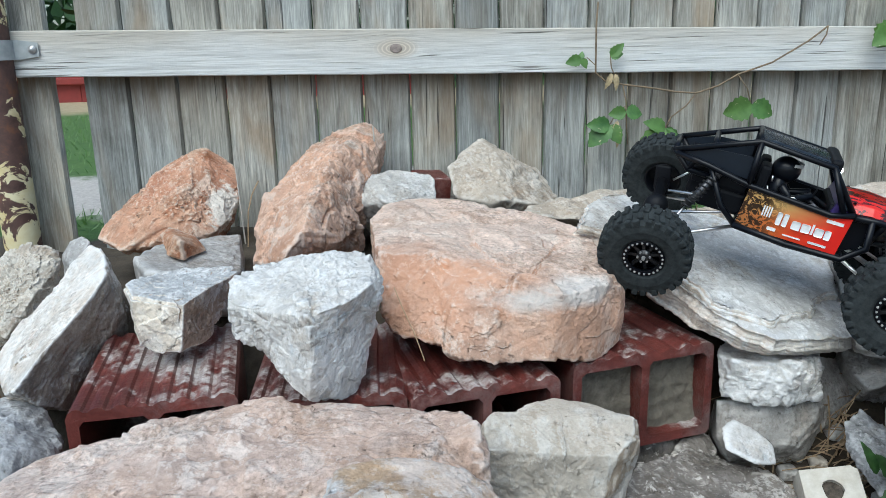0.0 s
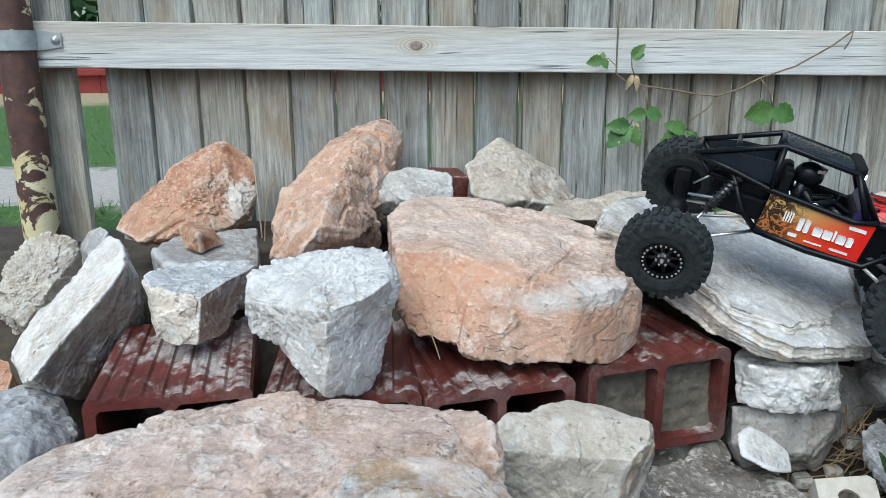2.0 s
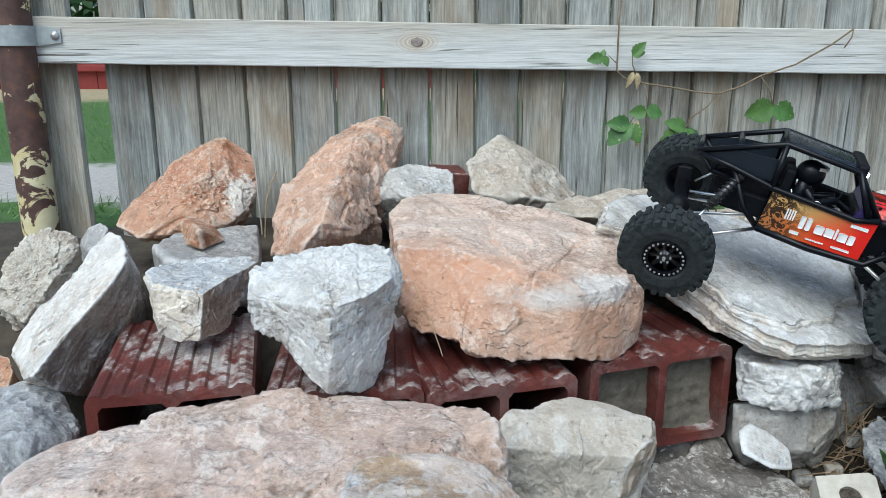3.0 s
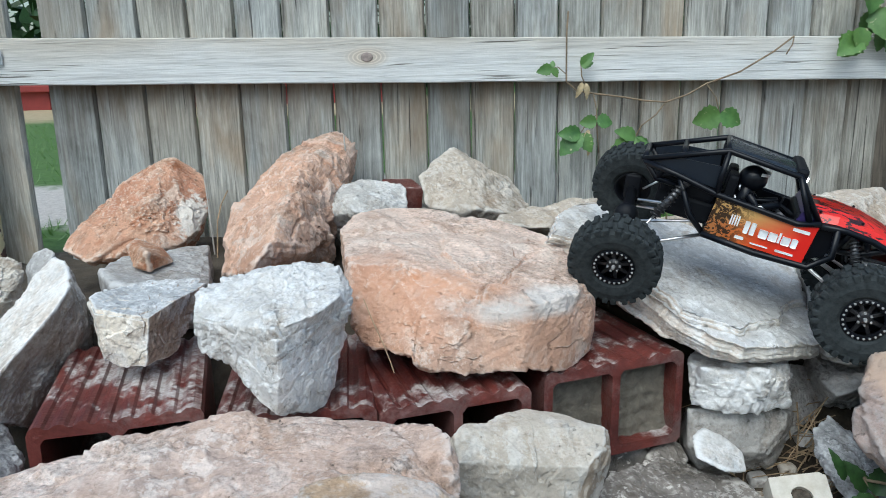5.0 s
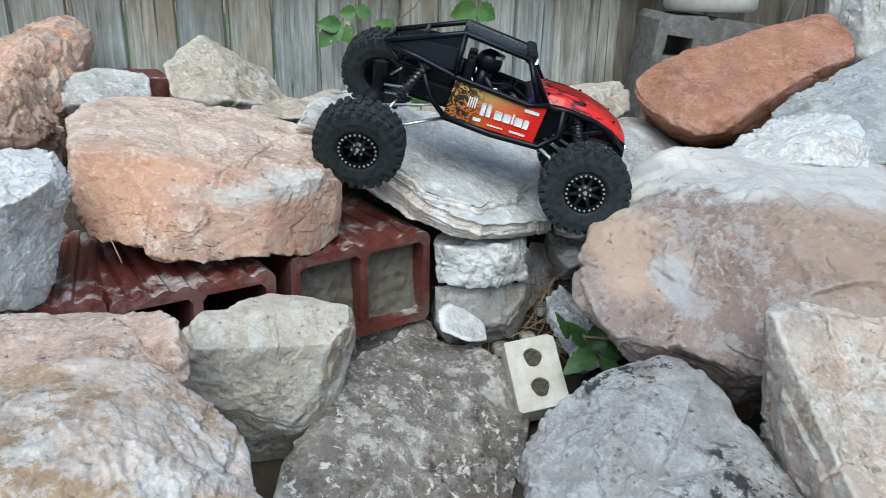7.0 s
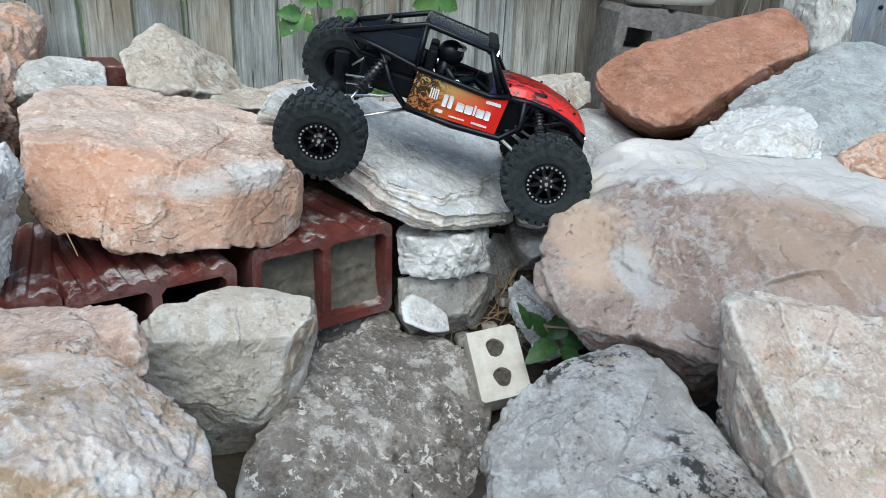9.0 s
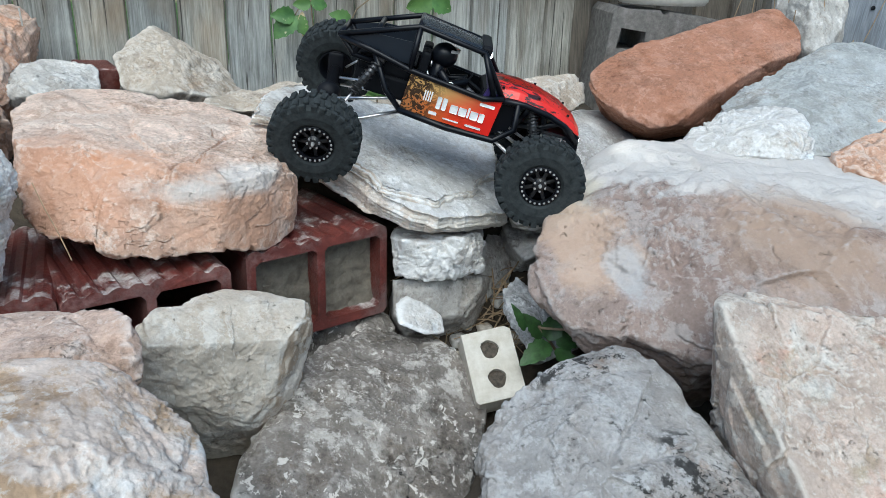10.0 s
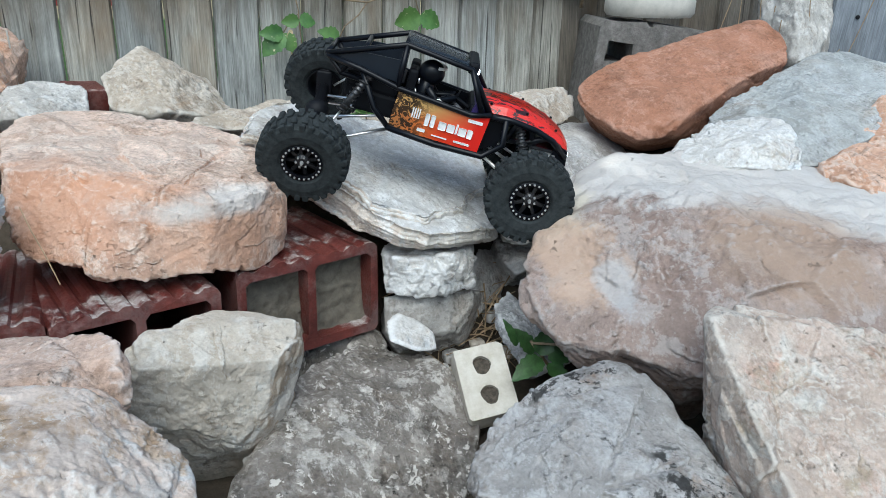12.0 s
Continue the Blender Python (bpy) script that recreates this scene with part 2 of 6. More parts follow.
# Second vein: cream headlight glow painted into the boulder's colour.
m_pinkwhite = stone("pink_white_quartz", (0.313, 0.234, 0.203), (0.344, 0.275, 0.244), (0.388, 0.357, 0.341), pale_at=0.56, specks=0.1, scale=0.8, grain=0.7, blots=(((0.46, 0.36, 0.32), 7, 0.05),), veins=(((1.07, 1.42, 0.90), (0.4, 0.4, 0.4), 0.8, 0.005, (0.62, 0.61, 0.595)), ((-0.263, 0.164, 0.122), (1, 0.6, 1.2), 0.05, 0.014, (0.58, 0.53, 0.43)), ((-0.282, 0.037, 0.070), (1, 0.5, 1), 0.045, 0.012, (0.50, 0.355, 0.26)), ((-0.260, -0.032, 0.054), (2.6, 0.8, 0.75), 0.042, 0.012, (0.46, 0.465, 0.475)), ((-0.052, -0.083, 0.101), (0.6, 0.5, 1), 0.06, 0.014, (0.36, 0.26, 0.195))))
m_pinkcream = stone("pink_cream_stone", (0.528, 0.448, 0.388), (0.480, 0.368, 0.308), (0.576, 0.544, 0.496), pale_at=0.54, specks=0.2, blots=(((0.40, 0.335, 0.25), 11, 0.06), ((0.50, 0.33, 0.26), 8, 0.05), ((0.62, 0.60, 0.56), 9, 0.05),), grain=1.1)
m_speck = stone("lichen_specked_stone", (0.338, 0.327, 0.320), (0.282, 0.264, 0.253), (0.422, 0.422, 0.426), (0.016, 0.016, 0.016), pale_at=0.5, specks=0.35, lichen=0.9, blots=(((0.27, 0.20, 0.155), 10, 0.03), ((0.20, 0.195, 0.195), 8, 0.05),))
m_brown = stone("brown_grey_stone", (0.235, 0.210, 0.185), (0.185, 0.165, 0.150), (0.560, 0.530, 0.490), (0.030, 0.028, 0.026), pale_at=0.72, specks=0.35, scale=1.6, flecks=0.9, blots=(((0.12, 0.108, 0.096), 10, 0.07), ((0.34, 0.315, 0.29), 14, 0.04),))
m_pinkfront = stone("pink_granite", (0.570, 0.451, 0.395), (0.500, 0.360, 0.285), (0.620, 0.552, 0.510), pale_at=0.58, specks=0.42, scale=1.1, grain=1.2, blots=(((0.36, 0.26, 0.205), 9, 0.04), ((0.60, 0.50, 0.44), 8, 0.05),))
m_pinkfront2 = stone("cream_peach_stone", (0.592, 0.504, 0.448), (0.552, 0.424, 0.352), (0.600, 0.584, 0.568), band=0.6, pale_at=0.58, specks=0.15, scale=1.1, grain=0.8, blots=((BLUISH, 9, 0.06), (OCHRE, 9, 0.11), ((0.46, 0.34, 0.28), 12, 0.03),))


def weathered_wood(name, light, dark, stain, axis, checks=0.345, drip=None):
    """Silvery old boards; the grain runs along the axis 0 or 2 of the board. drip: height of a rail under which brown water stains run down."""
    n = Nodes(name)
    info = n.add("ShaderNodeObjectInfo").outputs["Random"]
    shift = n.add("ShaderNodeVectorMath")
    n.put(shift.inputs[0], n.space)
    both = n.add("ShaderNodeCombineXYZ")
    for i in range(3):
        n.put(both.inputs[i], n.math("MULTIPLY", info, 7.3 + 3.1 * i))
    n.put(shift.inputs[1], both.outputs[0])
    v = shift.outputs[0]
    along = (1.6, 30, 30) if axis == 0 else (30, 30, 1.6)
    fine = (5, 95, 95) if axis == 0 else (120, 120, 4)
    grain = n.noise(3.2, 8, 0.7, 1.4, n.stretch(along, v))
    hair = n.noise(2.2, 5, 0.72, 0.8, n.stretch(fine, v))
    col = n.mix(n.ramp(grain, (0.3, 0.0), (0.66, 1.0)), dark, light)
    col = n.mix(0.75, col, n.ramp(hair, (0.3, 0.45), (0.5, 0.96), (0.72, 1.35)), "MULTIPLY")
    blotch = n.noise(4.5, 4, 0.6, 0.6, n.stretch((1.5, 1.5, 0.55) if axis == 2 else (0.5, 1.5, 1.5), v))
    col = n.mix(n.ramp(blotch, (0.52, 0.0), (0.72, 0.75)), col, stain)
    if drip:
        tall = n.add("ShaderNodeSeparateXYZ")
        n.put(tall.inputs[0], n.space)
        under = n.ramp(n.math("SUBTRACT", drip, tall.outputs[2]), (0.0, 0.0), (0.003, 1.0), (0.05, 0.55), (0.17, 0.0))
        runs = n.ramp(n.noise(2.0, 6, 0.65, 0.4, n.stretch((22, 1, 2.5), v)), (0.32, 0.25), (0.6, 1.0))
        col = n.mix(n.math("MULTIPLY", under, runs), col, (0.20, 0.145, 0.10))
    col = n.mix(0.62, col, n.ramp(info, (0.0, (0.58, 0.60, 0.60)), (0.25, (0.98, 1.0, 1.0)), (0.5, (0.88, 0.80, 0.68)), (0.75, (1.10, 1.09, 1.04)), (1.0, (1.24, 1.14, 1.0))), "MULTIPLY")
    worn = n.noise(3.0, 6, 0.66, 0.5, n.stretch((4.0, 4.0, 1.1) if axis == 2 else (1.1, 4.0, 4.0), v))
    col = n.mix(0.85, col, n.ramp(worn, (0.32, (0.52, 0.50, 0.46)), (0.5, (0.98, 0.98, 0.97)), (0.66, (1.28, 1.28, 1.25))), "MULTIPLY")
    split = n.ramp(n.noise(1.3, 3, 0.6, 0.8, n.stretch((1.2, 46, 46) if axis == 0 else (46, 46, 1.2), v)), (checks - 0.03, 1.0), (checks, 0.0))
    col = n.mix(n.math("MULTIPLY", split, 0.85), col, (0.05, 0.045, 0.04))
    height = n.math("ADD", n.math("MULTIPLY", hair, 0.6), n.math("ADD", grain, n.math("MULTIPLY", split, -1.2)))
    return n.done(col, 0.85, normal=n.bump(height, 0.8, 0.003), Specular_IOR_Level=0.25)


m_picket = weathered_wood("weathered_picket", (0.525, 0.535, 0.52), (0.215, 0.22, 0.215), (0.33, 0.255, 0.18), 2, drip=0.585)

n = Nodes("weathered_rail")
xyz = n.add("ShaderNodeSeparateXYZ")
n.put(xyz.inputs[0], n.space)
dx, dz = n.math("SUBTRACT", xyz.outputs[0], -0.058), n.math("SUBTRACT", xyz.outputs[2], 0.618)
far = n.math("ADD", n.math("MULTIPLY", n.math("MULTIPLY", dx, dx), 0.22), n.math("MULTIPLY", dz, dz))
around = n.math("DIVIDE", far, n.math("ADD", far, 0.00022))
bent = n.add("ShaderNodeCombineXYZ")
n.put(bent.inputs[0], xyz.outputs[0])
n.put(bent.inputs[2], n.math("MULTIPLY", dz, around))
v = bent.outputs[0]
fibre = n.noise(2.0, 7, 0.7, 0.5, n.stretch((2.2, 1, 75), v))
hair = n.noise(2.0, 5, 0.75, 0.4, n.stretch((5, 1, 240), v))
half = n.math("ADD", n.math("MULTIPLY", dz, 9.0), n.noise(3, 4, 0.6, 0.0, n.stretch((0.6, 1, 2))))
rail = n.mix(n.ramp(half, (0.35, 0.0), (0.85, 1.0)), (0.64, 0.65, 0.64), (0.53, 0.50, 0.445))
rail = n.mix(0.75, rail, n.ramp(fibre, (0.3, 0.62), (0.55, 1.06)), "MULTIPLY")
rail = n.mix(0.7, rail, n.ramp(hair, (0.3, 0.6), (0.55, 1.08)), "MULTIPLY")
check = n.math("MULTIPLY", n.ramp(n.noise(1.0, 3, 0.55, 0.3, n.stretch((3.0, 1, 190), v)), (0.33, 1.0), (0.365, 0.0)), n.ramp(n.noise(1.0, 2, 0.5, 0.0, n.stretch((4, 1, 40), v)), (0.40, 0.4), (0.50, 1.0)))
rail = n.mix(n.math("MULTIPLY", check, 0.85), rail, (0.085, 0.075, 0.06))
rings = n.ramp(n.math("SINE", n.math("MULTIPLY", n.math("SQRT", far), 1500.0)), (0.2, 0.78), (0.8, 1.05))
rail = n.mix(n.ramp(n.math("SQRT", far), (0.013, 1.0), (0.024, 0.0)), rail, n.mix(1.0, (0.60, 0.54, 0.46), rings, "MULTIPLY"))
m_rail = n.done(rail, 0.85, normal=n.bump(n.math("SUBTRACT", fibre, n.math("MULTIPLY", check, 1.4)), 0.7, 0.002), Specular_IOR_Level=0.25)

n = Nodes("red_clay_block")
dust = n.noise(17, 11, 0.80)
clay = n.mix(n.ramp(n.noise(11, 5, 0.65), (0.35, 0.0), (0.68, 1.0)), (0.075, 0.017, 0.015), (0.19, 0.048, 0.038))
clay = n.mix(0.6, clay, n.ramp(n.noise(130, 4, 0.7), (0.3, 0.5), (0.7, 1.35)), "MULTIPLY")
up = n.add("ShaderNodeSeparateXYZ")
n.put(up.inputs[0], n.add("ShaderNodeNewGeometry").outputs["Normal"])
flat = n.ramp(up.outputs["Z"], (0.55, 0.16), (0.95, 1.0))
spread = n.add("ShaderNodeNewGeometry").outputs["Position"]
more = n.ramp(n.noise(5.5, 4, 0.6, 0.0, spread), (0.38, -0.03), (0.54, 0.13))
salt = n.math("MULTIPLY", n.ramp(n.math("ADD", dust, more), (0.56, 0.0), (0.66, 1.0)), flat)
clay = n.mix(n.math("MULTIPLY", salt, 0.85), clay, n.ramp(n.noise(150, 4, 0.7), (0.3, (0.36, 0.32, 0.29)), (0.7, (0.66, 0.63, 0.61))))
m_clay = n.done(clay, n.math("ADD", n.math("MULTIPLY", salt, 0.5), 0.34), normal=n.bump(n.math("ADD", dust, n.noise(130, 4, 0.7)), 0.6, 0.002))

n = Nodes("cement_mortar")
g = n.noise(40, 7, 0.7, 0.4)
m_mortar = n.done(n.ramp(g, (0.3, (0.11, 0.095, 0.075)), (0.7, (0.27, 0.24, 0.19))), 0.95, normal=n.bump(n.noise(90, 7, 0.8), 1.0, 0.006))

n = Nodes("concrete_block")
g = n.noise(55, 7, 0.75)
m_concrete = n.done(n.ramp(g, (0.3, (0.11, 0.10, 0.095)), (0.5, (0.21, 0.195, 0.18)), (0.7, (0.33, 0.31, 0.29))), 0.95, normal=n.bump(n.noise(110, 6, 0.8), 1.0, 0.006))

n = Nodes("pale_brick")
g = n.noise(35, 6, 0.7)
m_palebrick = n.done(n.ramp(g, (0.3, (0.44, 0.40, 0.33)), (0.65, (0.62, 0.59, 0.53))), 0.9, normal=n.bump(n.noise(170, 4, 0.7), 0.5, 0.002))

n = Nodes("soil")
g = n.noise(22, 8, 0.75)
place = n.add("ShaderNodeSeparateXYZ")
n.put(place.inputs[0], n.space)
edge = n.math("ADD", place.outputs["Y"], n.math("MULTIPLY", n.math("SUBTRACT", n.noise(1.6, 5, 0.7), 0.5), 0.9))
earth = n.ramp(g, (0.3, (0.030, 0.023, 0.017)), (0.7, (0.10, 0.080, 0.058)))
gravel = n.ramp(n.noise(60, 6, 0.8), (0.3, (0.34, 0.31, 0.28)), (0.7, (0.62, 0.58, 0.54)))
lawn = n.ramp(n.noise(30, 6, 0.8), (0.3, (0.035, 0.085, 0.018)), (0.7, (0.11, 0.20, 0.05)))
dry = n.ramp(n.noise(20, 6, 0.8), (0.3, (0.30, 0.24, 0.14)), (0.7, (0.46, 0.38, 0.24)))
col = n.mix(n.ramp(n.math("DIVIDE", edge, 10.0), (0.185, 0.0), (0.19, 1.0)), earth, lawn)
col = n.mix(n.ramp(n.math("DIVIDE", edge, 10.0), (0.205, 0.0), (0.215, 1.0)), col, gravel)
col = n.mix(n.ramp(n.math("DIVIDE", edge, 10.0), (0.275, 0.0), (0.285, 1.0)), col, lawn)
col = n.mix(n.ramp(n.math("DIVIDE", edge, 10.0), (0.56, 0.0), (0.60, 1.0)), col, dry)
col = n.mix(n.ramp(n.math("DIVIDE", edge, 10.0), (0.80, 0.0), (0.86, 1.0)), col, lawn)
m_soil = n.done(col, 0.95, normal=n.bump(g, 0.8, 0.01))

n = Nodes("rusty_painted_pipe")
peel = n.noise(13, 6, 0.62, 0.6)
low = n.add("ShaderNodeSeparateXYZ")
n.put(low.inputs[0], n.space)
more = n.math("ADD", peel, n.ramp(low.outputs["Z"], (0.15, 0.16), (0.52, 0.0)))
rust = n.ramp(n.noise(30, 6, 0.7), (0.3, (0.050, 0.026, 0.022)), (0.55, (0.105, 0.055, 0.045)), (0.75, (0.20, 0.085, 0.04)))
paint = n.mix(n.ramp(n.noise(16, 5, 0.7), (0.35, 0.0), (0.65, 1.0)), (0.62, 0.50, 0.24), (0.72, 0.66, 0.44))
m_pipe = n.done(n.mix(n.ramp(more, (0.585, 0.0), (0.595, 1.0)), rust, paint), 0.6, normal=n.bump(more, 0.5, 0.004))

n = Nodes("galvanised_steel")
m_zinc = n.done(n.ramp(n.noise(40, 5), (0.35, (0.30, 0.33, 0.34)), (0.7, (0.44, 0.47, 0.48))), 0.42, 0.0, normal=n.bump(n.noise(60, 4), 0.2, 0.001))


def plain(name, color, rough=0.5, metal=0.0, wear=0.15, grain=90, **rest):
    """A manufactured surface with slight blotches and fine grain."""
    n = Nodes(name)
    g = n.noise(grain, 5, 0.7)
    k = n.ramp(g, (0.3, 1 - wear), (0.7, 1 + wear))
    return n.done(n.mix(1.0, color, k, "MULTIPLY"), rough, metal, n.bump(g, 0.12, 0.0006), **rest)


m_rubber = plain("dusty_tyre_rubber", (0.029, 0.034, 0.036), 0.85, wear=0.5, Specular_IOR_Level=0.2)
m_black = plain("black_plastic", (0.004, 0.005, 0.008), 0.3, Specular_IOR_Level=0.25)
m_dull = plain("dull_black_plastic", (0.005, 0.006, 0.009), 0.55, Specular_IOR_Level=0.2)
m_gloss = plain("glossy_navy_roof", (0.045, 0.060, 0.080), 0.16, wear=0.1)
m_navy = plain("navy_panel", (0.010, 0.015, 0.024), 0.35, wear=0.1)
m_cowl = plain("dark_purple_cowl", (0.045, 0.030, 0.13), 0.3)
m_steel = plain("bright_steel", (0.62, 0.62, 0.63), 0.28, 1.0)
m_darksteel = plain("gunmetal", (0.10, 0.10, 0.105), 0.4, 0.8)
m_spoke = plain("dark_grey_spoke", (0.030, 0.030, 0.033), 0.32, 0.3)
m_knot = plain("grey_knot_wood", (0.27, 0.225, 0.205), 0.8, wear=0.4)
m_bolt = plain("bright_bolt", (0.48, 0.48, 0.48), 0.3, 0.4)
m_spring = plain("dark_spring", (0.030, 0.031, 0.034), 0.35, 0.5)
m_visor = plain("white_visor", (0.75, 0.75, 0.75), 0.25)
m_mark = plain("white_print", (0.82, 0.82, 0.82), 0.45)
m_silver = plain("silver_block", (0.55, 0.55, 0.56), 0.4, 0.6)
m_wire = plain("grey_wire", (0.10, 0.10, 0.11), 0.35)

n = Nodes("red_bodywork")
side = n.add("ShaderNodeSeparateXYZ")
n.put(side.inputs[0], n.space)
rear = n.ramp(side.outputs["X"], (0.20, 0.16), (0.33, 0.0))
fleck = n.ramp(n.math("ADD", n.noise(75, 5, 0.62, 1.2, n.stretch((0.5, 1.2, 1))), rear), (0.63, 0.0), (0.645, 1.0))
m_red = n.done(n.mix(fleck, (0.66, 0.020, 0.014), (0.028, 0.006, 0.008)), 0.28, normal=n.bump(n.noise(60, 3), 0.06, 0.0006))

n = Nodes("printed_side_panel")
side = n.add("ShaderNodeSeparateXYZ")
n.put(side.inputs[0], n.space)
blend = n.ramp(side.outputs["X"], (0.10, (0.42, 0.16, 0.05)), (0.130, (0.56, 0.15, 0.035)), (0.165, (0.64, 0.045, 0.014)), (0.21, (0.68, 0.018, 0.012)))
# Tan sheen painted into the print along the panel's top.
sheen = n.ramp(n.math("ADD", side.outputs["Z"], n.math("MULTIPLY", n.noise(30, 4, 0.6, 0.0, n.stretch((0.4, 1, 2))), 0.02)), (0.085, 0.0), (0.108, 1.0))
blend = n.mix(n.math("MULTIPLY", sheen, n.ramp(side.outputs["X"], (0.14, 1.0), (0.215, 0.0))), blend, (0.58, 0.36, 0.13))
camo = n.math("MULTIPLY", n.ramp(n.noise(95, 5, 0.66, 1.6), (0.46, 0.0), (0.49, 1.0)), n.ramp(side.outputs["X"], (0.12, 1.0), (0.15, 0.0)))
m_panel = n.done(n.mix(camo, blend, (0.035, 0.018, 0.010)), 0.3)

n = Nodes("lamp_lens")
m_lamp = n.done((0.9, 0.9, 1.0), 0.2, Emission_Color=(0.85, 0.9, 1.0, 1.0), Emission_Strength=6.0)

n = Nodes("vine_leaf")
g = n.noise(40, 5, 0.65)
tint = n.add("ShaderNodeObjectInfo").outputs["Random"]
green = n.mix(n.ramp(g, (0.35, 0.0), (0.65, 1.0)), (0.035, 0.105, 0.022), (0.085, 0.19, 0.045))
green = n.mix(n.math("MULTIPLY", tint, 0.35), green, (0.16, 0.26, 0.06))
m_leaf = n.done(n.mix(n.ramp(n.noise(95, 3), (0.66, 0.0), (0.70, 1.0)), green, (0.45, 0.42, 0.26)), 0.5, normal=n.bump(g, 0.3, 0.001), Transmission_Weight=0.0)
m_dirt = plain("packed_dirt", (0.075, 0.062, 0.048), 0.95, wear=0.6, grain=140)
m_dryleaf = plain("dry_leaf", (0.50, 0.40, 0.24), 0.8, wear=0.4)
m_stem = plain("vine_stem", (0.20, 0.15, 0.095), 0.8, wear=0.4)
m_darkleaf = plain("dark_leaf", (0.03, 0.075, 0.02), 0.5, wear=0.5)
m_straw = plain("dry_twig", (0.32, 0.23, 0.14), 0.85, wear=0.4)
m_redwall = plain("red_painted_boards", (0.22, 0.028, 0.024), 0.7, wear=0.2, grain=6)
m_bluewood = weathered_wood("blue_grey_boards", (0.26, 0.29, 0.34), (0.17, 0.19, 0.23), (0.20, 0.20, 0.22), 2)
m_darkwood = weathered_wood("dark_old_boards", (0.20, 0.18, 0.16), (0.10, 0.09, 0.08), (0.10, 0.075, 0.05), 2)
m_whitepot = plain("white_cast_stone", (0.46, 0.44, 0.40), 0.8, wear=0.2, grain=30)

# ---- building helpers ----


def part(name, bm, material, parent=None, label="", smooth=False):
    """Links a bmesh as one mesh object under a thing or a part."""
    me = bpy.data.meshes.new(name)
    bmesh.ops.recalc_face_normals(bm, faces=bm.faces)
    bm.to_mesh(me)
    bm.free()
    if smooth:
        me.polygons.foreach_set("use_smooth", [True] * len(me.polygons))
    me.materials.append(material)
    ob = new(name, me)
    if parent:
        ob.parent = parent
    if label:
        ob["label"] = label
    return ob


def box(bm, lo, hi, bevel=0.0, m=None):
    """Adds a box between two corners, bevelled, to a bmesh."""
    made = bmesh.ops.create_cube(bm, size=1.0)["verts"]
    for v in made:
        v.co = Vector([(a + b) / 2 + c * (b - a) for a, b, c in zip(lo, hi, v.co)])
    if bevel:
        edges = list({e for v in made for e in v.link_edges})
        out = bmesh.ops.bevel(bm, geom=edges, offset=bevel, segments=2, affect="EDGES", profile=0.6)
        made = list({v for f in out["faces"] for v in f.verts} | {v for v in made if v.is_valid})
    if m:
        bmesh.ops.transform(bm, matrix=m, verts=made)
    return made


def tube(bm, points, radius, sides=8, caps=True, end=None):
    """Adds a round bar along a line of points; end: the radius at the far end."""
    points = [Vector(p) for p in points]
    rings = []
    side = None
    for i, p in enumerate(points):
        way = (points[min(i + 1, len(points) - 1)] - points[max(i - 1, 0)]).normalized()
        if side is None:
            side = way.orthogonal().normalized()
        side = (side - way * side.dot(way)).normalized()
        up = way.cross(side)
        k = i / max(len(points) - 1, 1)
        r = radius if end is None else radius + (end - radius) * k
        rings.append([bm.verts.new(p + r * (math.cos(a) * side + math.sin(a) * up)) for a in [2 * math.pi * j / sides for j in range(sides)]])
    for a, b in zip(rings, rings[1:]):
        for j in range(sides):
            bm.faces.new((a[j], a[(j + 1) % sides], b[(j + 1) % sides], b[j]))
    if caps:
        bm.faces.new(rings[0])
        bm.faces.new(rings[-1][::-1])


def lathe(bm, profile, sides=32, m=None):
    """Turns a profile of (radius, height) round the z axis."""
    rings = [[bm.verts.new((r * math.cos(2 * math.pi * j / sides), r * math.sin(2 * math.pi * j / sides), h)) for j in range(sides)] for r, h in profile]
    for a, b in zip(rings, rings[1:]):
        for j in range(sides):
            bm.faces.new((a[j], a[(j + 1) % sides], b[(j + 1) % sides], b[j]))
    if m:
        bmesh.ops.transform(bm, matrix=m, verts=[v for ring in rings for v in ring])


def prism(bm, outline, y0, y1, holes=()):
    """Pushes an outline in the xz plane, with holes, through from y0 to y1."""
    edges = []
    for loop in (outline, *holes):
        verts = [bm.verts.new((x, y0, z)) for x, z in loop]
        edges += [bm.edges.new((a, b)) for a, b in zip(verts, verts[1:] + verts[:1])]
    faces = [f for f in bmesh.ops.triangle_fill(bm, edges=edges, use_beauty=True)["geom"] if isinstance(f, bmesh.types.BMFace)]
    out = bmesh.ops.extrude_face_region(bm, geom=faces)["geom"]
    for v in out:
        if isinstance(v, bmesh.types.BMVert):
            v.co.y = y1


def empty(name, m=None):
    ob = new(name)
    ob.empty_display_size = 0.02
    if m:
        ob.matrix_world = m
    return ob


# lattice noise for arrays of points
TABLE = np.random.RandomState(7).permutation(256)
TABLE = np.concatenate([TABLE, TABLE, TABLE])
GRADS = np.random.RandomState(3).normal(size=(256, 3))
GRADS /= np.linalg.norm(GRADS, axis=1)[:, None]


def lattice(p):
    cell = np.floor(p).astype(int)
    f = p - cell
    u = f * f * f * (f * (f * 6 - 15) + 10)
    cell &= 255
    total = np.zeros(len(p))
    for dx in (0, 1):
        for dy in (0, 1):
            for dz in (0, 1):
                h = TABLE[TABLE[TABLE[cell[:, 0] + dx] + cell[:, 1] + dy] + cell[:, 2] + dz]
                w = (u[:, 0] if dx else 1 - u[:, 0]) * (u[:, 1] if dy else 1 - u[:, 1]) * (u[:, 2] if dz else 1 - u[:, 2])
                total += w * np.einsum("ij,ij->i", GRADS[h], f - np.array((dx, dy, dz)))
    return total


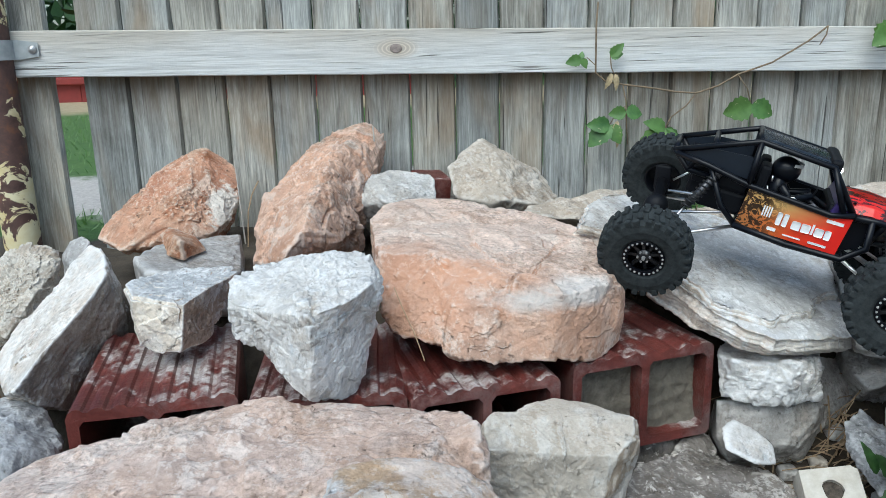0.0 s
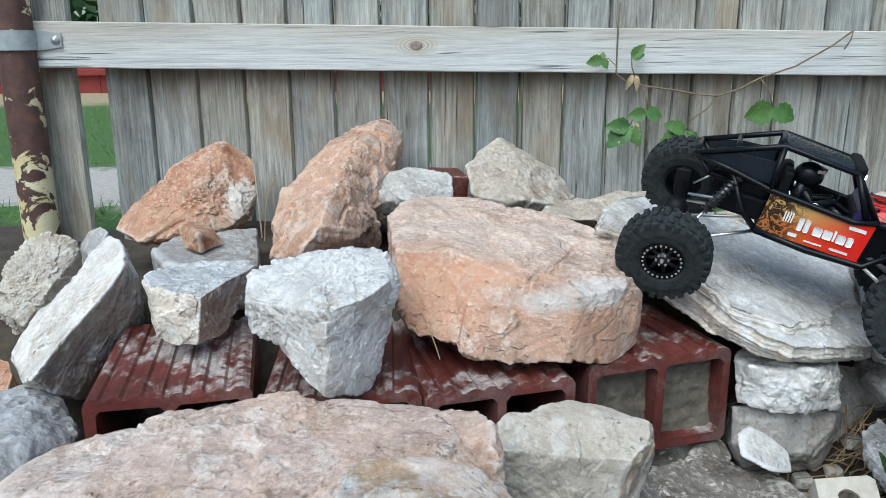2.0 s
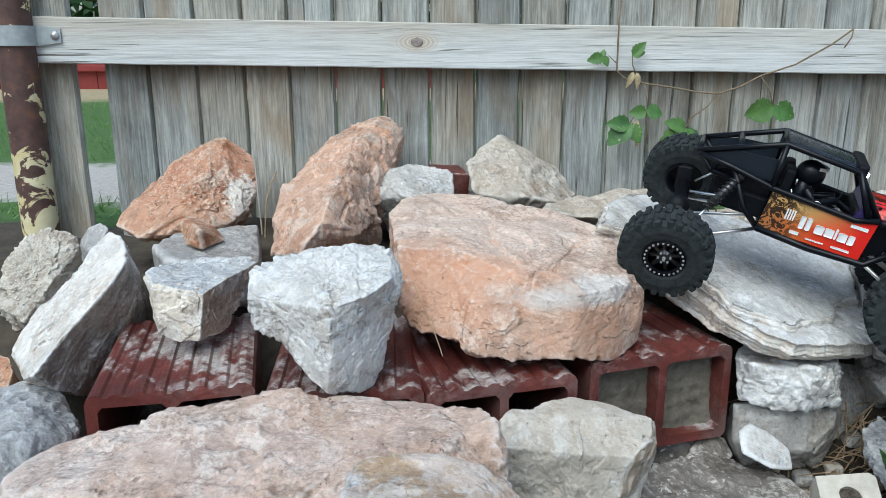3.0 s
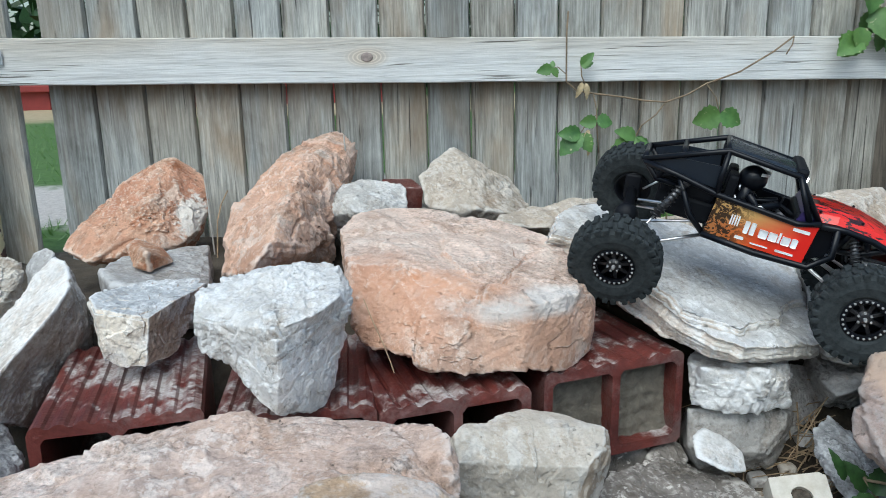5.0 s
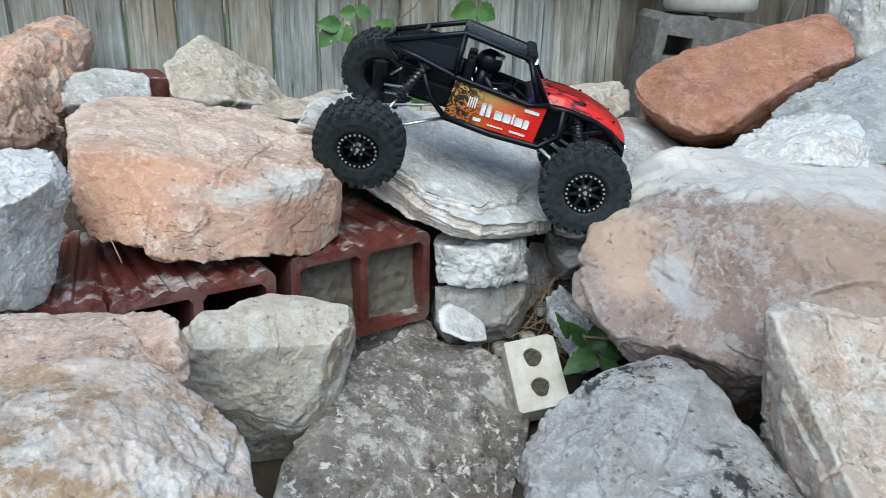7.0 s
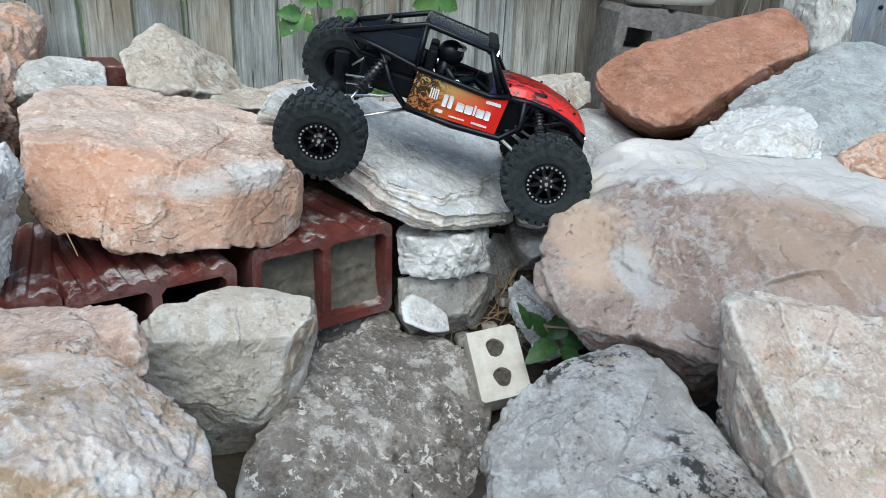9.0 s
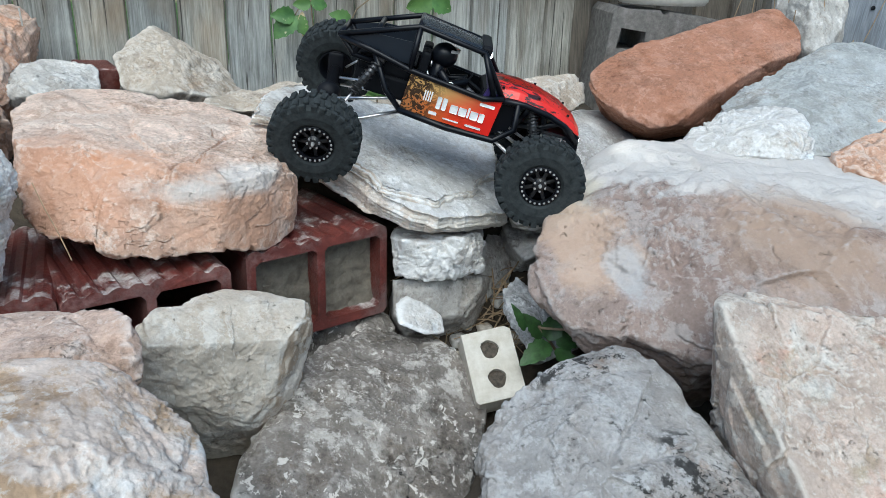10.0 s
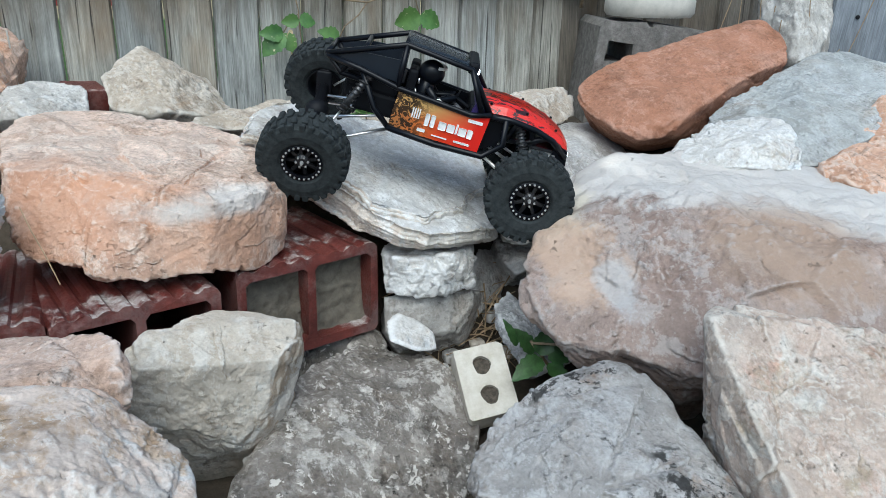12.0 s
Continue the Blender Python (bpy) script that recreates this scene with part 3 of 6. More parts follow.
def layered(p, octaves=4, gain=0.5):
    total, amp = np.zeros(len(p)), 1.0
    for i in range(octaves):
        total += amp * lattice(p * 2 ** i + 17.3 * i)
        amp *= gain
    return total


SPHERES = {}


def sphere(level):
    if level not in SPHERES:
        bm = bmesh.new()
        bmesh.ops.create_icosphere(bm, subdivisions=level, radius=1.0)
        bm.verts.ensure_lookup_table()
        SPHERES[level] = (np.array([v.co for v in bm.verts]), np.array([[v.index for v in f.verts] for f in bm.faces]))
        bm.free()
    return SPHERES[level]


COUNT = [0]


def block_out(corners, rnd, fine, edge, relief, chips, bed, facets):
    """One convex lump of stone, blocked out by its corners, split along fracture planes and weathered by noise: its points and triangles."""
    pts = np.array(corners)
    mid = pts.mean(axis=0)
    half = np.maximum((pts.max(axis=0) - pts.min(axis=0)) / 2, 0.004)
    q = (pts - mid) / half
    bm = bmesh.new()
    for c in q:
        bm.verts.new(c)
    bmesh.ops.convex_hull(bm, input=bm.verts)
    planes = set()
    for f in bm.faces:
        f.normal_update()
        d = f.normal.dot(f.verts[0].co)
        s = 1 if d > 0 else -1
        planes.add((round(f.normal.x * s, 2), round(f.normal.y * s, 2), round(f.normal.z * s, 2), round(max(abs(d), 0.02), 2)))
    bm.free()
    planes = np.array(sorted(planes))
    n, d = planes[:, :3], planes[:, 3]
    u = rnd.normal(size=(chips, 3))
    u /= np.linalg.norm(u, axis=1)[:, None]
    reach = (q @ u.T).max(axis=0) * rnd.uniform(0.93, 1.0, chips)
    n, d = np.concatenate([n, u]), np.concatenate([d, reach])
    ways, tris = sphere(fine)

    def reach_of(n, d):
        inv = np.maximum(ways @ n.T, 0) / d
        top = inv.max(axis=1)
        return 1 / (top * np.power(np.power(inv / top[:, None], edge).sum(axis=1), 1 / edge))

    r = reach_of(n, d)
    if facets:
        spots = ways[rnd.choice(len(ways), facets, replace=False)]
        first = np.maximum(spots @ n.T, 0) / d
        w = n[first.argmax(axis=1)] + rnd.normal(size=(facets, 3)) * 0.09
        w /= np.linalg.norm(w, axis=1)[:, None]
        cut = reach_of(np.concatenate([n, w]), np.concatenate([d, (w * spots).sum(axis=1) / first.max(axis=1) + rnd.uniform(-0.005, 0.012, facets)]))
        r = np.maximum(cut, r * 0.965)
    v = ways * r[:, None] * half
    size = min(1.0, float(np.sort(half)[1]) / 0.09)
    off = rnd.uniform(0, 60, 3)
    bend = np.stack([layered(v * 26 + off + k * 9, 4, 0.62) for k in range(3)], axis=1)
    push = 0.005 * layered(v * 9 + off, 3)
    # fractures at two sizes: flat, tilted scars with a slight step between them
    for count, sway, tilt, most, step in ((30, 0.006, 0.05, 0.0035, 0.0009), (110, 0.004, 0.10, 0.0016, 0.0006)):
        count = min(count, len(v) // 4)
        seeds = v[rnd.choice(len(v), count, replace=False)]
        lean = rnd.normal(size=(count, 3)) * tilt
        rise = rnd.uniform(-1, 1, count) * step
        warp = v + sway * bend
        warp, to = warp.astype(np.float32), seeds.astype(np.float32)
        near = (warp ** 2).sum(axis=1)[:, None] - 2 * warp @ to.T + (to ** 2).sum(axis=1)[None]
        which = near.argmin(axis=1)
        if count < 50:
            two = np.sqrt(np.maximum(np.partition(near, 1, axis=1)[:, :2], 0))
            line = np.clip(1 - (two[:, 1] - two[:, 0]) / 0.006, 0, 1) * np.clip(layered(v * 6 + off + 77, 3) * 7 - 0.4, 0, 1)
            push -= 0.0045 * line
        push += np.clip(rise[which] + (lean[which] * (v - seeds[which])).sum(axis=1), -most, most)
    rough = np.clip(layered(v * 8 + off + 31, 2) * 2.4 + 0.6, 0.15, 1.4)
    t = layered(v * 17 + off, 4, 0.55) * 5
    flake = np.floor(t) + np.clip((t - np.floor(t)) * 6 - 5, 0, 1)
    ridged = 1 - np.abs(layered(v * 34 + off, 4, 0.6)) * 2.4
    push += rough * (0.0020 * layered(v * 48 + off, 4, 0.62) + 0.0012 * ridged + 0.0015 * flake + 0.0016 * layered(v * 130 + off, 3, 0.7))
    holes = layered(v * 62 + off + 5, 3, 0.6)
    push -= rough * 0.0018 * np.clip((holes - 0.34) * 6, 0, 1)
    if bed:
        across = Vector(bed[0]).normalized()
        h = (v @ np.array(across)) / bed[1] + 1.1 * layered(v * 9 + off, 3) + 0.5 * layered(v * 40 + off, 3)
        k = h - np.floor(h)
        level = TABLE[np.floor(h).astype(int) & 255] / 255.0
        side = 1 - np.abs((ways / half / np.linalg.norm(ways / half, axis=1)[:, None]) @ np.array(across)) ** 2
        push -= bed[2] * side * (level + 0.8 * np.clip(1 - k * 6, 0, 1))
    normal = ways / half
    normal /= np.linalg.norm(normal, axis=1)[:, None]
    return v + normal * (push * relief * size)[:, None] + mid, tris


def rock(name, material, label, category, at, corners, fine=5, edge=20, relief=1.0, chips=9, bed=None, facets=26, lobes=()):
    """A stone of one lump, or of more where it has hollows (lobes: the corners of the others). bed: way across its layers, their pitch and depth."""
    COUNT[0] += 1
    rnd = np.random.RandomState(COUNT[0] * 13)
    verts, faces = [], []
    for lump in (corners, *lobes):
        v, tris = block_out(lump, rnd, fine, edge, relief, chips, bed, facets)
        faces.append(tris + sum(len(a) for a in verts))
        verts.append(v)
    me = bpy.data.meshes.new(name)
    me.from_pydata(np.concatenate(verts).tolist(), [], np.concatenate(faces).tolist())
    me.polygons.foreach_set("use_smooth", [True] * len(me.polygons))
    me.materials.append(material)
    ob = new(name, me)
    ob.location = at
    return tagged(ob, label, category)


def plate(name, material, rim, down, thick, parent, bulge=0.004, seed=1, wavy=0.004):
    """A broken layer of rock: a flat top inside a ragged rim, and a side of many thin beds. rim: the corners of its top; thick: depth below each corner."""
    rim, down = np.array(rim), np.array(down)
    rnd = np.random.RandomState(seed)
    around, rings, beds = 700, 44, 26
    leg = np.linalg.norm(np.roll(rim, -1, axis=0) - rim, axis=1)
    run = np.concatenate([[0], np.cumsum(leg)])
    s = np.linspace(0, run[-1], around, endpoint=False)
    line = np.stack([np.interp(s, run, np.append(rim[:, k], rim[0, k])) for k in range(3)], axis=1)
    deep = np.interp(s, run, np.append(thick, thick[0]))
    mid = line.mean(axis=0)
    out = np.cross(np.roll(line, -1, axis=0) - np.roll(line, 1, axis=0), down)
    out /= np.linalg.norm(out, axis=1)[:, None]
    if ((line - mid) * out).sum() < 0:
        out = -out
    soft = out.copy()
    for k in range(-6, 7):
        soft += np.roll(out, k, axis=0)
    out = soft / np.linalg.norm(soft, axis=1)[:, None]
    off = rnd.uniform(0, 50, 3)
    ragged = 0.006 * layered(line * 22 + off, 4, 0.6) + 0.003 * layered(line * 90 + off, 3, 0.6)
    line = line + out * ragged[:, None]
    rows = []
    for i in range(1, rings + 1):
        p = mid + (line - mid) * (i / rings) ** 0.8
        t = layered(p * 16 + off, 4, 0.55) * 3.2
        lift = wavy * layered(p * 9 + off, 3) + 0.0016 * (np.floor(t) + np.clip((t - np.floor(t)) * 7 - 6, 0, 1)) + 0.0016 * layered(p * 60 + off, 4, 0.65)
        rows.append(p - down * (lift - (0.0018 if i == rings else 0))[:, None])
    level = rnd.uniform(-1, 1, 60)
    for i in range(1, beds + 1):
        k = i / beds
        p = line + down * (deep * k)[:, None]
        h = (deep * k) / 0.0052 + 1.6 * layered(line * 11 + off + 8, 3) + 0.4 * layered(p * 60 + off, 2)
        f = h - np.floor(h)
        ledge = 0.0045 * level[np.floor(h).astype(int) % 60] - 0.003 * np.clip(1 - f * 5, 0, 1) + 0.0022 * layered(p * np.array((40, 40, 90)) + off, 3, 0.65)
        rows.append(p + out * (bulge * np.sin(k * math.pi * 0.8) + ledge)[:, None])
    verts = np.concatenate([[mid]] + rows + [[mid + down * deep.mean()]])
    a = np.arange(around)
    b = (a + 1) % around
    faces = [(0, 1 + i, 1 + j) for i, j in zip(a.tolist(), b.tolist())]
    for r in range(len(rows) - 1):
        p, q = 1 + r * around, 1 + (r + 1) * around
        faces += list(zip((p + a).tolist(), (q + a).tolist(), (q + b).tolist(), (p + b).tolist()))
    p, last = 1 + (len(rows) - 1) * around, len(verts) - 1
    faces += [(p + i, last, p + j) for i, j in zip(a.tolist(), b.tolist())]
    me = bpy.data.meshes.new(name)
    me.from_pydata(verts.tolist(), [], faces)
    me.polygons.foreach_set("use_smooth", [True] * len(faces))
    me.materials.append(material)
    ob = new(name, me)
    ob.parent = parent
    return ob


# ---- ground and fence ----
def bank(x, y):
    """Height of the ground: a bank of earth behind the pile, level ground past the fence."""
    k = min(max((y - 0.95) / 0.3, 0), 1)
    k = k * k * (3 - 2 * k)
    low = -0.03 + 0.02 * min(max((y - 0.7) / 0.2, 0), 1)
    top = 0.25 - 0.05 * min(max((-0.45 - x) / 0.12, 0), 1)
    h = low + (top - low) * k
    far = min(max((y - 1.62) / 0.3, 0), 1)
    return h + (0.2 - h) * far if y > 1.62 else h


bm = bmesh.new()
xs = [-400, -120, -40, -15, -6, -3] + [-2 + 0.05 * i for i in range(91)] + [3.5, 6, 15, 40, 120, 400]
ys = [-400, -60, -10, -2, -0.6] + [-0.2 + 0.05 * i for i in range(54)] + [3, 4, 6, 9, 14, 25, 60, 150, 600]
grid = [[bm.verts.new((x, y, bank(x, y) + (0.012 * noise.fractal((x * 14, y * 14, 0), 1.0, 2.0, 3) if abs(x) < 3 and 0.2 < y < 2.4 else 0))) for x in xs] for y in ys]
for a, b in zip(grid, grid[1:]):
    for j in range(len(xs) - 1):
        bm.faces.new((a[j], a[j + 1], b[j + 1], b[j]))
tagged(part("ground", bm, m_soil, smooth=True), "dark soil by the stones, gravel track and grass past the fence", "ground", kind="structure")

FENCE = 1.69
fence = tagged(empty("fence"), "weathered grey wooden picket fence with a horizontal rail", "fence", kind="structure")
EDGES = [-0.866, -0.785, -0.727, -0.631, -0.527, -0.426, -0.330, -0.234, -0.134, -0.032, 0.065, 0.160, 0.255, 0.348, 0.438, 0.528, 0.618, 0.709, 0.802, 0.897, 0.993, 1.072]


def board(name, x0, x1, z0, z1, y, thick, material, parent, lean=0.0):
    bm = bmesh.new()
    rows = 30
    seed = random.random() * 90
    ring = []
    for i in range(rows + 1):
        z = z0 + (z1 - z0) * i / rows
        sway = 0.0012 * noise.noise((seed, z * 9, 0))
        nick = 0.0022 * noise.noise((seed, 5, z * 26))
        bow = 0.004 * noise.noise((seed, z * 1.5, 8))
        a, b = x0 + 0.0005 + sway + max(nick, 0), x1 - 0.0005 + sway + min(nick, 0)
        c = 0.0042
        ring.append([bm.verts.new(p) for p in ((a + c, y + bow, z), (b - c, y + bow, z), (b, y + bow + 2.4 * c, z), (b, y + bow + thick, z), (a, y + bow + thick, z), (a, y + bow + 2.4 * c, z))])
    for p, q in zip(ring, ring[1:]):
        for j in range(6):
            bm.faces.new((p[j], p[(j + 1) % 6], q[(j + 1) % 6], q[j]))
    bm.faces.new(ring[0])
    bm.faces.new(ring[-1])
    mid = (x0 + x1) / 2
    bmesh.ops.translate(bm, verts=bm.verts, vec=(-mid, 0, 0))
    ob = part(name, bm, material, parent)
    ob.location.x = mid
    ob.rotation_euler.y = lean
    return ob


for i, (a, b) in enumerate(zip(EDGES, EDGES[1:])):
    if i == 1:
        continue
    gap = random.choice((0.0001, 0.0002, 0.0004, 0.0009))
    board("picket", a + gap, b - gap, 0.12, 1.3, FENCE + random.uniform(0, 0.004), 0.016, m_picket, fence)
board("picket", 1.076, 1.15, 0.12, 1.3, FENCE + 0.012, 0.016, m_darkwood, fence, -0.05)
bm = bmesh.new()
rows = 60
ring = []
for i in range(rows + 1):
    x = -0.845 + 2.0 * i / rows
    z = 0.578 - 0.0155 * (x + 0.845)
    h = 0.093 - 0.002 * (x + 0.845)
    w = 0.0015 * noise.noise((x * 6, 2, 4))
    c = 0.002
    ring.append([bm.verts.new(p) for p in ((x, FENCE - 0.036, z + c + w), (x, FENCE - 0.036, z + h - c), (x, FENCE - 0.036 + c, z + h), (x, FENCE - 0.001, z + h), (x, FENCE - 0.001, z + w), (x, FENCE - 0.036 + c, z + w))])
for p, q in zip(ring, ring[1:]):
    for j in range(6):
        bm.faces.new((p[j], p[(j + 1) % 6], q[(j + 1) % 6], q[j]))
bm.faces.new(ring[0])
bm.faces.new(ring[-1])
rail = part("rail", bm, m_rail, fence, "pale weathered horizontal rail with a knot")
bm = bmesh.new()
lathe(bm, [(0.0, 0.0015), (0.0085, 0.0012), (0.0095, 0.0), (0.0095, -0.002)], 20, pose(-0.058, FENCE - 0.0365, 0.618, 90) @ Matrix.Diagonal((1.35, 1, 1, 1)))
part("knot", bm, m_knot, rail, "dark round knot")

# post of steel pipe with its strap
post = tagged(empty("pipe_post"), "rusty brown steel pipe post with peeling yellow paint", "post", kind="structure")
bm = bmesh.new()
lathe(bm, [(0.037, 0.1), (0.037, 0.45), (0.0365, 0.9), (0.037, 1.4)], 40, pose(-0.875, FENCE - 0.05, 0))
part("pipe", bm, m_pipe, post, smooth=True)
bm = bmesh.new()
arc = [(-0.875 + 0.0395 * math.cos(a), FENCE - 0.05 + 0.0395 * math.sin(a)) for a in [radians(-200 + 200 * k / 20) for k in range(21)]]
arc += [(-0.8345, FENCE - 0.043), (-0.825, FENCE - 0.0395), (-0.785, FENCE - 0.039)]
ring = []
for i, (x, y) in enumerate(arc):
    t = 0.006 if i == len(arc) - 1 else 0
    p, q = Vector(arc[max(i - 1, 0)]), Vector(arc[min(i + 1, len(arc) - 1)])
    out = Vector(((q - p).y, -(q - p).x)).normalized() * 0.0025
    ring.append([bm.verts.new(c) for c in ((x, y, 0.613 + t), (x, y, 0.652 - t), (x + out.x, y + out.y, 0.652 - t), (x + out.x, y + out.y, 0.613 + t))])
for p, q in zip(ring, ring[1:]):
    for j in range(4):
        bm.faces.new((p[j], p[(j + 1) % 4], q[(j + 1) % 4], q[j]))
bm.faces.new(ring[0])
bm.faces.new(ring[-1])
bmesh.ops.recalc_face_normals(bm, faces=bm.faces)
strap = part("strap", bm, m_zinc, post, "galvanised steel strap")
bm = bmesh.new()
lathe(bm, [(0.0, 0.007), (0.005, 0.006), (0.0068, 0.003), (0.0085, 0.0025), (0.009, 0.0)], 18, pose(-0.797, FENCE - 0.0425, 0.633, 90))
part("bolt", bm, m_bolt, strap, "round steel bolt head", True)

# past the fence: low red wall and a hedge
shed = tagged(empty("red_shed"), "low red-painted board wall past the track", "shed", kind="structure")
for i in range(26):
    bm = bmesh.new()
    box(bm, (-0.148, 0, 0.0), (0.148, 0.04, 0.50), 0.006)
    ob = part("board", bm, m_redwall, shed)
    ob.location = (-7.5 + 0.3 * i, 7.3, 0.19)
bm = bmesh.new()
box(bm, (-7.7, 7.24, 0.36), (0.2, 7.3, 0.42), 0.01)
part("batten", bm, m_redwall, shed)
bm = bmesh.new()
box(bm, (-7.7, 7.342, 0.1), (0.2, 8.6, 0.68), 0.02)
part("body", bm, m_redwall, shed)
verts, faces = [], []
rnd = np.random.RandomState(5)
for i in range(9000):
    c = np.array((rnd.uniform(-16, 8), rnd.normal(10.5, 0.7), 0.2 + abs(rnd.normal(0, 1.6))))
    a, b = rnd.normal(size=3), rnd.normal(size=3)
    a, b = 0.16 * a / np.linalg.norm(a), 0.08 * b / np.linalg.norm(b)
    k = len(verts)
    verts += [tuple(c - a), tuple(c + b), tuple(c + a), tuple(c - b)]
    faces.append((k, k + 1, k + 2, k + 3))
me = bpy.data.meshes.new("hedge")
me.from_pydata(verts, [], faces)
me.materials.append(m_darkleaf)
tagged(new("hedge", me), "dense green leaves of trees past the track", "hedge", kind="stuff")
verts, faces = [], []
for i in range(5000):
    x, y = rnd.uniform(-3.2, 0.4), rnd.choice((rnd.uniform(1.85, 2.05), rnd.uniform(2.8, 5.5)), p=(0.3, 0.7))
    h, w, l = rnd.uniform(0.012, 0.04), 0.002, rnd.normal(0, 0.012)
    k = len(verts)
    verts += [(x - w, y, 0.2), (x + w, y, 0.2), (x + l, y + l, 0.2 + h)]
    faces.append((k, k + 1, k + 2))
me = bpy.data.meshes.new("grass")
me.from_pydata(verts, [], faces)
me.materials.append(m_leaf)
tagged(new("grass", me), "short green grass on both sides of the gravel track", "grass", kind="stuff")

# ---- clay blocks ----


def clay_block(m, filled=False, w=0.19, h=0.142):
    """A hollow clay block, 190 wide, 250 deep, 140 high, with two cells and a scored top; its front top left corner is at the origin."""
    deep = 0.25
    thing = tagged(empty("clay_block", m), "dark red hollow clay block " + ("with mortar-filled cells" if filled else "with scored top and empty cells"), "clay block", "row of clay blocks")
    bm = bmesh.new()
    top = []
    for i in range(8):
        x = 0.014 + (w - 0.028) * i / 7
        top += [(x - 0.006, -0.0008), (x - 0.002, 0), (x + 0.003, -0.0008), (x + 0.006, -0.0042), (x + 0.011, -0.0048)] if i < 7 else [(x - 0.005, 0), (x + 0.003, 0)]
    ring = [(0.003, -0.004)] + top + [(w - 0.003, -0.004), (w, -0.010), (w, -h + 0.008), (w - 0.006, -h), (0.006, -h), (0, -h + 0.008), (0, -0.010)]
    cells = []
    for a, b in ((0.012, w / 2 - 0.006), (w / 2 + 0.006, w - 0.012)):
        lo, hi, c = -h + 0.014, -0.0165, 0.006
        cells.append([(a + c, hi), (a, hi - c), (a, lo + c), (a + c, lo), (b - c, lo), (b, lo + c), (b, hi - c), (b - c, hi)])
    prism(bm, ring, 0, deep, cells)
    for v in bm.verts:
        v.co += 0.0022 * noise.noise_vector(v.co * 34 + m.translation * 9)
    part("shell", bm, m_clay, thing)
    if filled:
        for a, b in ((0.012, w / 2 - 0.006), (w / 2 + 0.006, w - 0.012)):
            bm = bmesh.new()
            bmesh.ops.create_grid(bm, x_segments=28, y_segments=34, size=0.5)
            for v in bm.verts:
                x, z = v.co.x, v.co.y
                dip = 0.026 + 0.005 * noise.fractal((x * 6 + a * 90, z * 6, 1), 1.0, 2.0, 5) - 0.014 * max(0, -z) * 2 * 0.5
                v.co = Vector(((a + b) / 2 + x * (b - a + 0.006), dip, -h / 2 - 0.003 + z * (h - 0.032)))
            part("mortar", bm, m_mortar, thing, "rough grey mortar fill", True)
    return thing


clay_block(pose(-0.419, 0.812, 0.230, 0, 0, 12))
clay_block(pose(-0.222, 0.838, 0.223, 0, 0, 4))
clay_block(pose(-0.026, 0.840, 0.222, 0, 0, 15))
clay_block(pose(0.180, 0.922, 0.222, 0, 0, 17), True, 0.215, 0.138)
# bed of earth and rubble that carries the blocks
rock("bed_stone", m_brown, "dark earth-stained stone under the clay blocks", "stone", (-0.03, 1.0, 0.03), [
    (-0.42, -0.13, 0.05), (0.40, 0.0, 0.045), (0.40, 0.2, 0.05), (-0.42, 0.2, 0.05), (-0.45, -0.16, -0.06), (0.45, -0.06, -0.06), (0.45, 0.2, -0.06), (-0.45, 0.2, -0.06)], fine=5, edge=40, relief=0.4)

# broken clay block against the fence
bm = bmesh.new()
box(bm, (-0.03, -0.03, -0.02), (0.03, 0.04, 0.025), 0.004)
for v in bm.verts:
    v.co += 0.004 * noise.noise_vector(v.co * 60)
ob = part("clay_fragment", bm, m_clay)
ob.matrix_world = pose(0.006, 1.5, 0.355, 8, 4, 20)
tagged(ob, "broken piece of red clay block with white splashes", "brick")
rock("prop_stone", m_brown, "brown stone under the broken clay piece", "stone", (0.006, 1.5, 0.285), [
    (-0.05, -0.03, 0.05), (0.05, -0.03, 0.05), (0.05, 0.05, 0.05), (-0.05, 0.05, 0.05), (-0.07, -0.05, -0.05), (0.07, -0.05, -0.05), (0.07, 0.07, -0.05), (-0.07, 0.07, -0.05)], fine=4)


def cored_brick(m):
    bm = bmesh.new()
    w, l, t = 0.079, 0.114, 0.045
    holes = []
    for k, z in enumerate((0.034, 0.081)):
        holes.append([(w / 2 + 0.0135 * math.cos(a) * (1 + 0.12 * math.sin(3 * a + k)), z + 0.015 * math.sin(a)) for a in [2 * math.pi * i / 14 for i in range(14)]])
    prism(bm, [(0.004, 0), (w - 0.003, 0.003), (w, l - 0.006), (w - 0.008, l), (0.003, l - 0.003), (0, 0.005)], 0, t, holes)
    ob = part("cored_brick", bm, m_palebrick)
    for z in (0.034, 0.081):
        plug = bmesh.new()
        bmesh.ops.create_grid(plug, x_segments=8, y_segments=8, size=0.018)
        for v in plug.verts:
            v.co = Vector((w / 2 + v.co.x, 0.007 + 0.004 * noise.noise(v.co * 120), z + v.co.y))
        part("dirt", plug, m_dirt, ob, "dirt filling the core hole")
    ob.matrix_world = m
    return tagged(ob, "pale cream brick with round core holes lying on the ground", "brick")


along = Vector((0.04, 0.80, 0.60)).normalized()
across = Vector((0.985, -0.06, 0.16))
across = (across - along * across.dot(along)).normalized()
cored_brick(Matrix.Translation((0.4494, 0.7825, 0.0311)) @ Matrix((across, along.cross(across), along)).transposed().to_4x4() @ Matrix.Scale(0.92, 4))

